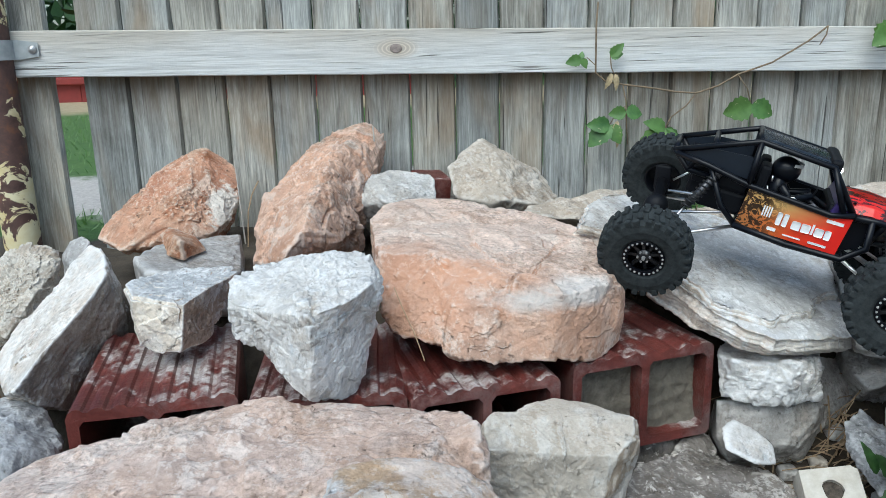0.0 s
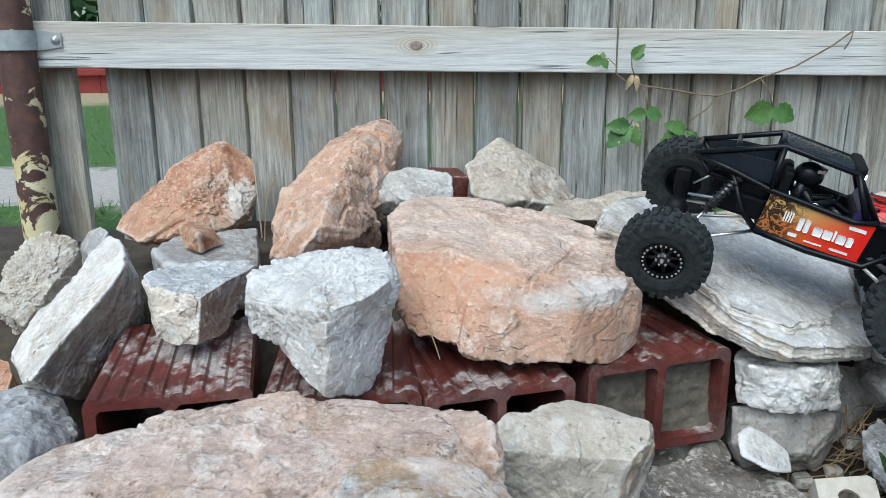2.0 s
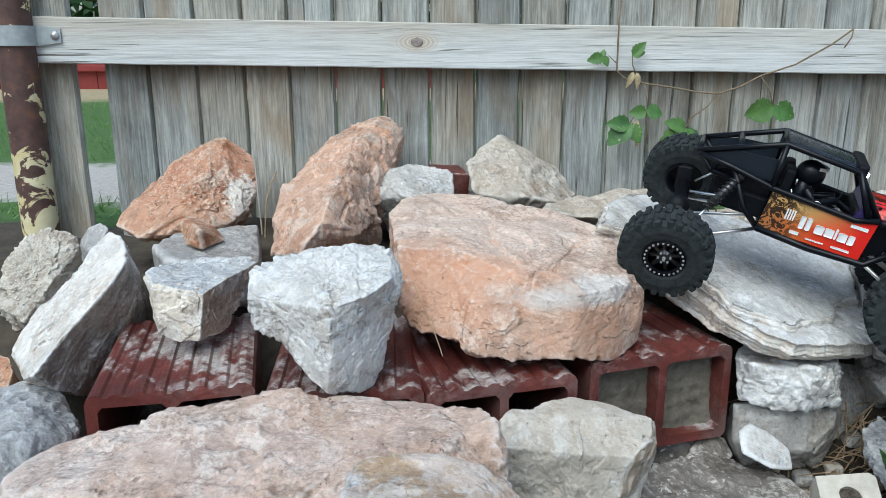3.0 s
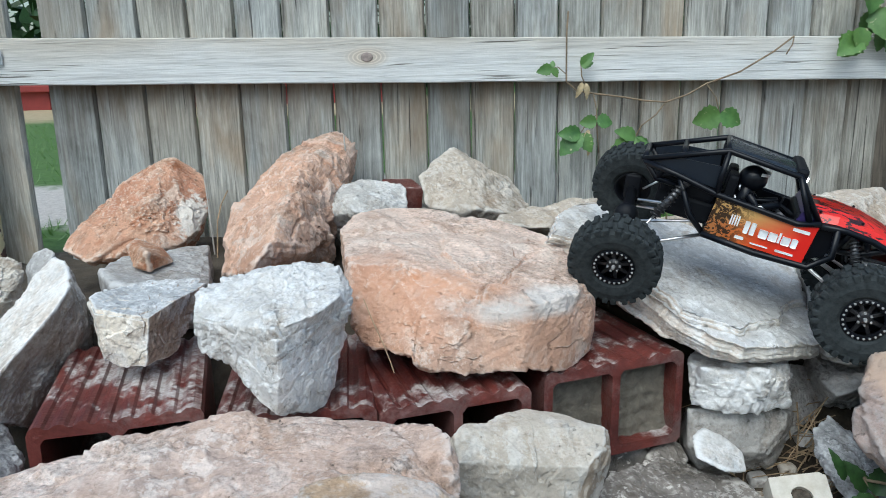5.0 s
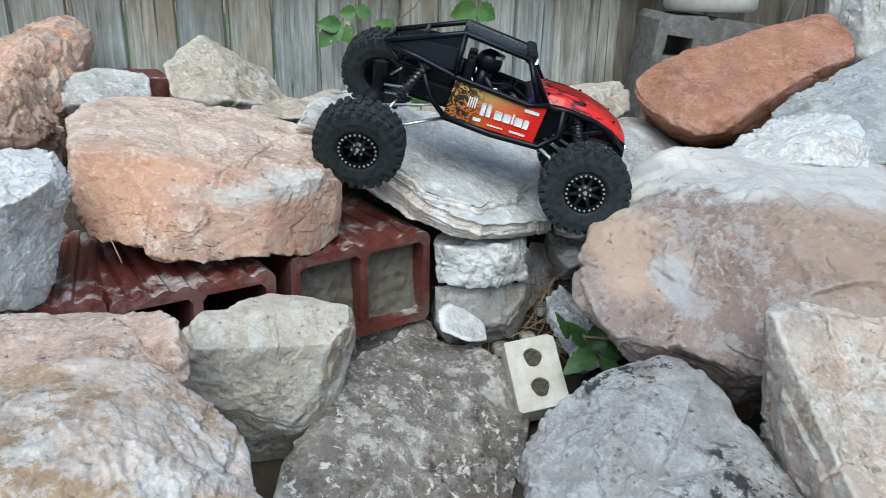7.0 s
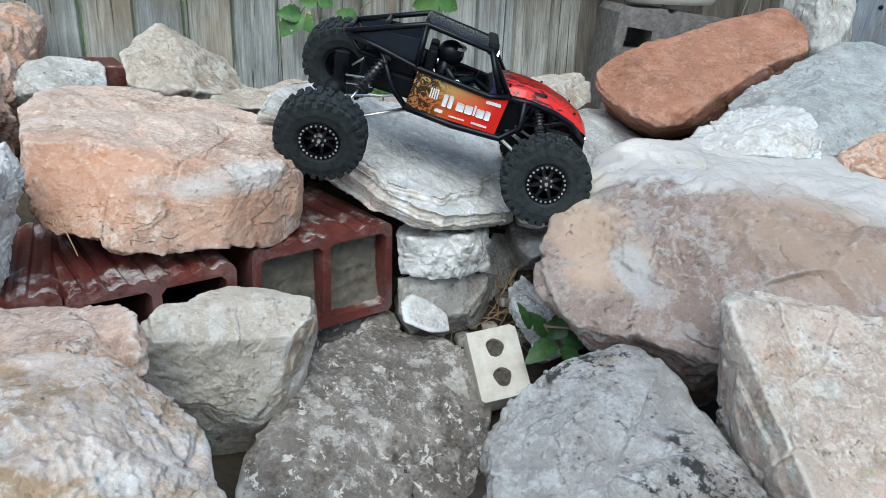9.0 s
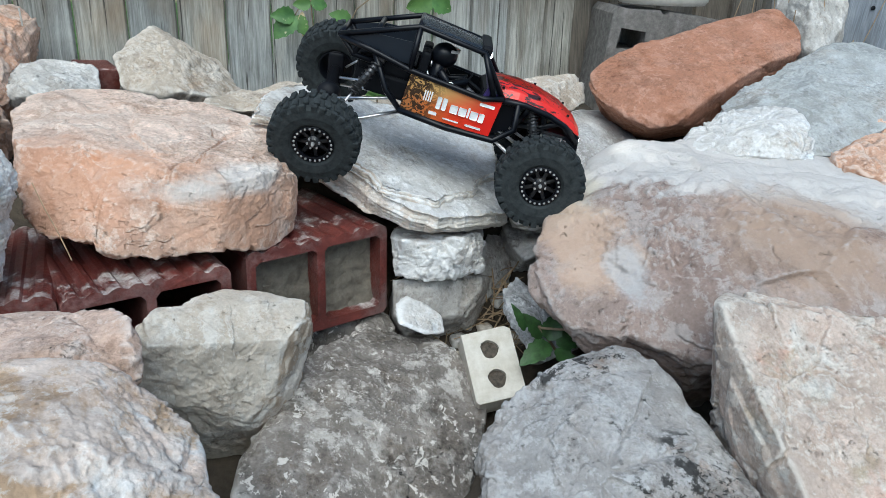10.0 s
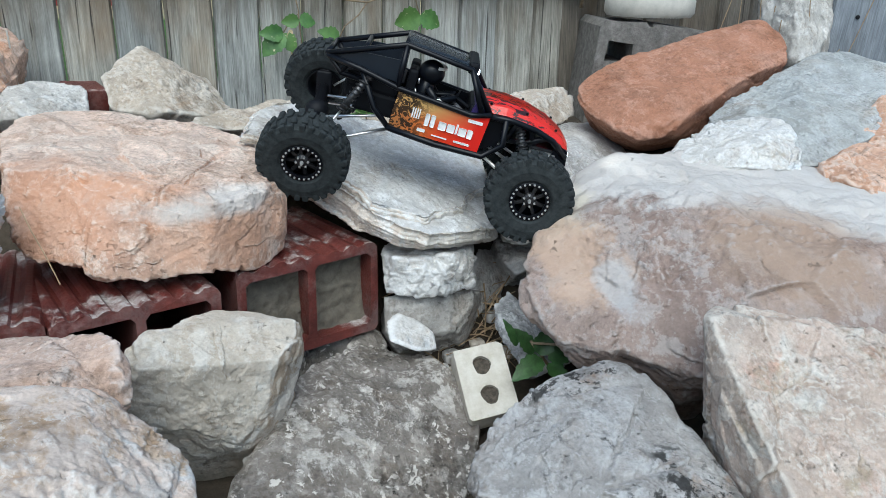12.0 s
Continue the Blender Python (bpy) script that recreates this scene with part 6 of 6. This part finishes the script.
        tube(bm, [foot, foot + axis * 0.45], 0.0017, 8)
        put("shaft", bm, m_steel, "", True, parent=shock)
        bm = bmesh.new()
        side = axis.normalized().orthogonal().normalized()
        up = axis.normalized().cross(side)
        tube(bm, [foot + axis * (0.40 + 0.52 * i / 84) + 0.0071 * (math.cos(i * 0.6) * side + math.sin(i * 0.6) * up) for i in range(85)], 0.0011, 6)
        put("spring", bm, m_spring, "", True, parent=shock)
    # wheels
    first = None
    for (p, q), spin, turn in zip(((near_r, far_r), (far_r, near_r), (near_f, far_f), (far_f, near_f)), (10, 50, -20, 33), (0, 0, -4, -4)):
        out = (Vector(p) - Vector(q)).normalized()
        m = Matrix.Translation(p) @ out.to_track_quat("Z", "Y").to_matrix().to_4x4() @ pose(0, 0, 0, 0, 0, spin)
        if first is None:
            first = wheel(car)
            first.matrix_local = m
        else:
            w = copy_thing(first, m)
            w.parent = car
    return car


def panel_marks(put, panel, s):
    """Plain white bars where the panel carries its print."""
    y = s * 0.0629

    def bar(name, x0, x1, z0, z1, bevel):
        bm = bmesh.new()
        box(bm, (x0, min(y, y + s * 0.0004), z0), (x1, max(y, y + s * 0.0004), z1), bevel)
        put(name, bm, m_mark, parent=panel)

    for x, w, z, h in ((0.1375, 0.0065, 0.0725, 0.0180), (0.1460, 0.0065, 0.0725, 0.0180), (0.1585, 0.0115, 0.0725, 0.0120), (0.1715, 0.0115, 0.0725, 0.0120), (0.1845, 0.0030, 0.0725, 0.0150), (0.1890, 0.0115, 0.0720, 0.0120), (0.2020, 0.0080, 0.0715, 0.0130)):
        bar("print_bar", x, x + w, z, z + h, 0.0018 if w > 0.005 else 0.0008)
    for a, b, z, h in ((0.198, 0.220, 0.0955, 0.0045), (0.130, 0.142, 0.0620, 0.0045), (0.152, 0.176, 0.0605, 0.0018), (0.186, 0.210, 0.0600, 0.003)):
        bar("print_line", a, b, z, z + h, 0.0008)
    for k in range(4):
        bar("print_stripe", 0.117 + 0.0034 * k, 0.1189 + 0.0034 * k, 0.079, 0.094, 0.0004)


def wheel(car):
    """Lugged tyre, beadlock rim with bolts, hub; the axis is z and +z is the outer side."""
    bm = bmesh.new()
    lathe(bm, [(0.0262, 0.004), (0.0262, -0.018), (0.0235, -0.018), (0.0225, 0.004), (0.0125, 0.001), (0.0, 0.002)], 36)
    rim = part("rim", bm, m_black, car, "black beadlock rim", True)
    bm = bmesh.new()
    r, w = 0.0572, 0.0225
    lathe(bm, [(0.0265, -w * 0.75), (0.031, -w * 0.92), (0.042, -w), (0.052, -w * 0.93), (0.0562, -w * 0.72), (r, -w * 0.35), (r, w * 0.35), (0.0562, w * 0.72), (0.052, w * 0.93), (0.042, w), (0.031, w * 0.92), (0.0265, w * 0.75)], 72)
    for k in range(27):
        a = 2 * math.pi * k / 27
        for s in (1, -1):
            t = a + (math.pi / 27 if s < 0 else 0)
            m = Matrix.Rotation(t, 4, "Z")
            box(bm, (r - 0.003, -0.0038, min(s * 0.0015, s * 0.0145)), (r + 0.0030, 0.0038, max(s * 0.0015, s * 0.0145)), 0.0013, m @ Matrix.Translation((0, 0, 0)) @ Matrix.Rotation(radians(9 * s), 4, "X"))
            box(bm, (0.0485, -0.0040, min(s * 0.0150, s * 0.0216)), (0.0590, 0.0040, max(s * 0.0150, s * 0.0216)), 0.0018, m @ Matrix.Rotation(radians(2.2 * (k % 2)), 4, "Z"))
    part("tyre", bm, m_rubber, rim, "dusty black lugged rubber tyre")
    bm = bmesh.new()
    lathe(bm, [(0.0205, 0.0175), (0.0265, 0.0192), (0.0275, 0.0175), (0.0272, 0.013), (0.0215, 0.012), (0.0205, 0.0175)], 40)
    ring = part("beadlock_ring", bm, m_black, rim, "", True)
    bm = bmesh.new()
    for k in range(24):
        a = 2 * math.pi * k / 24
        lathe(bm, [(0.0, 0.0018), (0.0012, 0.0015), (0.0016, 0.0)], 8, Matrix.Translation((0.0242 * math.cos(a), 0.0242 * math.sin(a), 0.0188)))
    part("bolt_circle", bm, m_bolt, rim, "ring of small bright bolts")
    bm = bmesh.new()
    for k in range(8):
        m = Matrix.Rotation(2 * math.pi * k / 8, 4, "Z")
        box(bm, (0.006, -0.0024, 0.0075), (0.0222, 0.0024, 0.012), 0.0008, m @ Matrix.Rotation(radians(8), 4, "Y"))
    lathe(bm, [(0.0095, 0.003), (0.0095, 0.012), (0.006, 0.0155), (0.0, 0.016)], 20)
    part("spokes", bm, m_spoke, rim, "dark grey spokes")
    bm = bmesh.new()
    for k in range(6):
        a = 2 * math.pi * k / 6
        lathe(bm, [(0.0, 0.003), (0.0014, 0.0028), (0.0017, 0.0)], 6, Matrix.Translation((0.0078 * math.cos(a), 0.0078 * math.sin(a), 0.0138)))
    lathe(bm, [(0.0, 0.006), (0.0018, 0.0055), (0.0028, 0.0)], 6, Matrix.Translation((0, 0, 0.0155)))
    part("wheel_nuts", bm, m_bolt, rim, "bright wheel nuts")
    for ob in (rim, *rim.children):
        ob.data.transform(Matrix.Scale(1.035, 4))
    return rim


WHEELS = [(0.0038, -0.107, -0.0055), (0.0030, 0.098, 0.0310), (0.3142, -0.107, -0.0205), (0.3215, 0.083, -0.036)]
crawler(pose(0.325, 1.0993, 0.3735, 10.71, 7.22, -20.35), pose(0.0203, 0.0, -0.0138, -5.8, 7.8, -2.25) @ Matrix.Scale(0.95, 4))

glow = new("headlight_beam", bpy.data.lights.new("headlight_beam", "SPOT"))
glow.data.energy, glow.data.spot_size, glow.data.spot_blend, glow.data.shadow_soft_size, glow.data.color = 0.35, radians(75), 0.6, 0.012, (1.0, 0.93, 0.85)
glow.matrix_world = look((0.682, 0.968, 0.372), (0.98, 0.86, 0.27))

# ---- plants and litter ----


def leaf_mesh(bm, m, length, width, teeth=5, fold=0.25, droop=0.2):
    """One toothed leaf from its stalk along +x, folded along the middle and drooping."""
    steps = 10
    rows = []
    for i in range(steps + 1):
        k = i / steps
        half = width / 2 * math.sin(math.pi * k ** 0.72) ** 0.8 if 0 < k < 1 else 0.0004
        half *= 1 + (0.13 if i % 2 else -0.06)
        z = -droop * length * k * k
        rows.append([bm.verts.new(m @ Vector((length * k, s * half, z + fold * abs(s) * half))) for s in (-1, -0.5, 0, 0.5, 1)])
    for a, b in zip(rows, rows[1:]):
        for j in range(4):
            bm.faces.new((a[j], a[j + 1], b[j + 1], b[j]))


def hang(way, face=(0, -1, 0.25), at=(0, 0, 0)):
    """A frame whose x points along way and whose z faces outward."""
    x = Vector(way).normalized()
    z = Vector(face)
    z = (z - x * z.dot(x)).normalized()
    return Matrix.Translation(at) @ Matrix((x, z.cross(x), z)).transposed().to_4x4()


Y0 = FENCE - 0.055
vine = tagged(empty("vine"), "wild vine with green toothed leaves hanging on the fence", "vine")
bm = bmesh.new()
tube(bm, [(0.354, Y0 - 0.002, 0.70), (0.352, Y0, 0.655), (0.353, Y0, 0.56), (0.375, Y0, 0.541), (0.42, Y0, 0.533), (0.47, Y0, 0.526), (0.52, Y0, 0.517), (0.565, Y0, 0.513), (0.61, Y0, 0.527), (0.65, Y0, 0.549), (0.72, Y0, 0.572), (0.79, Y0, 0.612), (0.83, Y0, 0.642)], 0.0019, 7)
tube(bm, [(0.83, Y0, 0.642), (0.828, Y0, 0.625), (0.816, Y0, 0.605)], 0.0014, 6)
tube(bm, [(0.565, Y0, 0.513), (0.545, Y0, 0.487), (0.515, Y0, 0.465), (0.502, Y0, 0.44)], 0.0015, 6)
tube(bm, [(0.41, Y0, 0.535), (0.418, Y0, 0.50), (0.42, Y0, 0.46), (0.425, Y0, 0.41)], 0.0013, 6)
tube(bm, [(0.418, Y0, 0.49), (0.40, Y0, 0.476), (0.385, Y0, 0.452)], 0.0012, 6)
tube(bm, [(0.65, Y0, 0.549), (0.672, Y0, 0.52), (0.682, Y0, 0.487)], 0.0013, 6)
tube(bm, [(0.40, Y0, 0.537), (0.385, Y0, 0.57), (0.382, Y0, 0.60)], 0.0012, 6)
tube(bm, [(0.352, Y0, 0.575), (0.335, Y0, 0.59), (0.32, Y0, 0.588)], 0.001, 6)
part("stem", bm, m_stem, vine, "thin brown stem", True)
SPRAYS = (
    (0.502, 0.442, ((-0.8, -0.55, 0.078, 0.042), (-0.42, -0.9, 0.088, 0.046), (-0.02, -1.0, 0.09, 0.05), (0.62, -0.75, 0.068, 0.032), (-0.9, 0.35, 0.05, 0.032), (0.3, -0.95, 0.06, 0.036))),
    (0.418, 0.478, ((-0.9, -0.1, 0.036, 0.028), (0.95, -0.1, 0.036, 0.032))),
    (0.385, 0.452, ((-0.75, -0.65, 0.062, 0.046), (0.45, -0.8, 0.045, 0.032), (-0.95, 0.05, 0.05, 0.034))),
    (0.682, 0.487, ((-0.95, -0.35, 0.058, 0.050), (0.9, -0.45, 0.052, 0.042))),
    (0.382, 0.592, ((0.7, 0.7, 0.036, 0.022), (0.95, 0.2, 0.026, 0.018))),
    (0.322, 0.588, ((-0.95, -0.2, 0.034, 0.024), (0.4, -0.6, 0.022, 0.018), (0.1, 0.9, 0.016, 0.012))),
)
for x, z, leaves in SPRAYS:
    for dx, dz, l, w in leaves:
        bm = bmesh.new()
        tilt = random.uniform(-0.35, 0.2)
        leaf_mesh(bm, hang((dx, tilt, dz), (random.uniform(-0.35, 0.35), -1, random.uniform(0.1, 0.7)), (x, Y0 - 0.004, z)), l, w)
        part("leaf", bm, m_leaf, vine, smooth=True)
for x, z, dx, dz in ((0.385, 0.558, -0.3, -1), (0.392, 0.556, 0.25, -1), (0.402, 0.438, 0.1, -1), (0.40, 0.46, -0.2, -1)):
    bm = bmesh.new()
    leaf_mesh(bm, hang((dx, -0.1, dz), (0.2, -1, 0.3), (x, Y0 - 0.006, z)), 0.034, 0.013, droop=0.4)
    part("dry_leaf", bm, m_dryleaf, vine, "withered cream leaf", True)

# climbing stem at the fence end
creeper = tagged(empty("creeper"), "climbing creeper with dark green leaves at the fence end", "vine")
bm = bmesh.new()
tube(bm, [(1.098, FENCE - 0.03, 0.50), (1.10, FENCE - 0.045, 0.56), (1.085, FENCE - 0.05, 0.62), (1.075, FENCE - 0.05, 0.70), (1.07, FENCE - 0.03, 0.95)], 0.0042, 8, end=0.003)
tube(bm, [(1.08, FENCE - 0.05, 0.66), (1.03, FENCE - 0.06, 0.69), (0.98, FENCE - 0.06, 0.70)], 0.0016, 6)
part("stem", bm, m_stem, creeper, smooth=True)
for i in range(26):
    left = i < 15
    x = random.uniform(0.93, 1.03) if left else random.uniform(1.09, 1.22)
    z = random.uniform(0.63, 0.80) if left else random.uniform(0.62, 0.85)
    bm = bmesh.new()
    leaf_mesh(bm, hang((random.uniform(-1, 1), random.uniform(-0.4, 0.1), random.uniform(-1, -0.2)), (random.uniform(-0.5, 0.5), -1, random.uniform(0.1, 0.8)), (x, FENCE - random.uniform(0.05, 0.1), z)), random.uniform(0.045, 0.075), random.uniform(0.035, 0.058))
    part("leaf", bm, m_leaf, creeper, smooth=True)

# seedling on the slab and weeds among the stones
weed = tagged(empty("seedling"), "small green seedling growing between the stones", "plant")
for k in range(11):
    bm = bmesh.new()
    a = radians(-100 + 20 * k)
    leaf_mesh(bm, hang((math.sin(a), -0.3, 0.35 + 0.6 * math.cos(a)), (0, -0.8, 0.6), (0.472, 1.33, 0.335 + 0.003 * (k % 3))), 0.034, 0.009, droop=0.35)
    part("leaf", bm, m_leaf, weed, smooth=True)
bm = bmesh.new()
tube(bm, [(0.472, 1.335, 0.29), (0.472, 1.33, 0.34)], 0.0016, 6)
part("stem", bm, m_stem, weed)
herb = tagged(empty("broadleaf_weed"), "dark green broadleaf weed growing out of the gap", "plant")
for x, y, z, dx, dy, dz, l, w in ((0.548, 0.81, 0.118, -0.85, -0.35, -0.12, 0.066, 0.034), (0.545, 0.83, 0.115, -0.35, 0.3, 0.75, 0.05, 0.03), (0.548, 0.815, 0.12, 0.25, 0.1, 0.6, 0.048, 0.034), (0.555, 0.805, 0.118, 0.75, -0.1, 0.25, 0.05, 0.036), (0.552, 0.80, 0.115, 0.3, -0.7, -0.35, 0.055, 0.03), (0.60, 0.765, 0.125, 0.9, -0.3, 0.0, 0.05, 0.022), (0.53, 0.85, 0.12, -0.3, 0.2, 0.9, 0.05, 0.018), (0.635, 0.725, 0.137, 0.7, -0.5, 0.2, 0.036, 0.026)):
    bm = bmesh.new()
    leaf_mesh(bm, hang((dx, dy, dz), (0, -0.6, 1), (x + 0.012, y - 0.01, z - 0.022)), l * 0.85, w * 0.85)
    part("leaf", bm, m_darkleaf, herb, smooth=True)
bm = bmesh.new()
tube(bm, [(0.62, 0.85, -0.03), (0.60, 0.835, 0.05), (0.55, 0.815, 0.116)], 0.0022, 7)
tube(bm, [(0.55, 0.81, 0.116), (0.60, 0.765, 0.125), (0.65, 0.71, 0.138)], 0.0018, 7)
part("stem", bm, m_stem, herb, smooth=True)
bm = bmesh.new()
rnd = random.Random(4)
for i in range(46):
    x, y = rnd.uniform(0.44, 0.62), rnd.uniform(0.92, 1.08)
    z = bank(x, y) + rnd.uniform(0.01, 0.05)
    a, l = rnd.uniform(0, 3.1), rnd.uniform(0.03, 0.09)
    d = Vector((math.cos(a) * l, math.sin(a) * l * 0.6, rnd.uniform(-0.01, 0.03)))
    p = Vector((x, y, z))
    tube(bm, [p - d / 2, p + Vector((0, 0, 0.004)), p + d / 2], 0.0008, 5)
for i in range(34):
    p = Vector((rnd.uniform(0.555, 0.625), rnd.uniform(0.965, 1.03), rnd.uniform(0.02, 0.10)))
    d = Vector((rnd.uniform(-0.3, 0.7), rnd.uniform(-0.3, 0.3), rnd.uniform(-0.2, 0.9))).normalized() * rnd.uniform(0.015, 0.045)
    tube(bm, [p - d, p + Vector((0.003, 0, 0.003)), p + d], rnd.uniform(0.0006, 0.0014), 5)
tagged(part("twigs", bm, m_straw), "dry straw and twigs lying in the gap between stones", "twigs", kind="stuff")
for i in range(24):
    x, y = rnd.uniform(0.42, 0.66), rnd.uniform(0.9, 1.08)
    s = rnd.uniform(0.006, 0.014)
    rock("pebble", (m_white, m_greywhite, m_tan)[i % 3], "small pale pebble lying on the soil", "pebble", (x, y, bank(x, y) + s * 0.5), [(a * s * rnd.uniform(0.7, 1.3), b * s * rnd.uniform(0.7, 1.2), c * s * 0.8) for a in (-1, 1) for b in (-1, 1) for c in (-1, 1)], fine=3, edge=10, relief=0.4, chips=5)
# thin white stakes behind the stones
for x, y, z0, z1, lean in ((-0.365, 1.5, 0.24, 0.40, 0.006), (-0.098, 1.55, 0.3, 0.47, 0.008)):
    bm = bmesh.new()
    tube(bm, [(x, y, z0), (x - lean, y, z1)], 0.0016, 7)
    tagged(part("thin_stake", bm, m_whitepot), "thin white plastic stake stuck in the soil", "stake")
# single stalks fallen on the stones
for pts, r in (([(-0.046, 0.925, 0.330), (-0.034, 0.892, 0.311), (-0.022, 0.866, 0.293), (-0.013, 0.852, 0.272), (-0.010, 0.85, 0.262)], 0.0007), ([(-0.33, 1.5, 0.375), (-0.34, 1.48, 0.352), (-0.345, 1.46, 0.323), (-0.349, 1.45, 0.25)], 0.0015)):
    bm = bmesh.new()
    tube(bm, pts, r, 6)
    tagged(part("dry_stalk", bm, m_straw), "single dry brown stalk lying against the stones", "stalk")
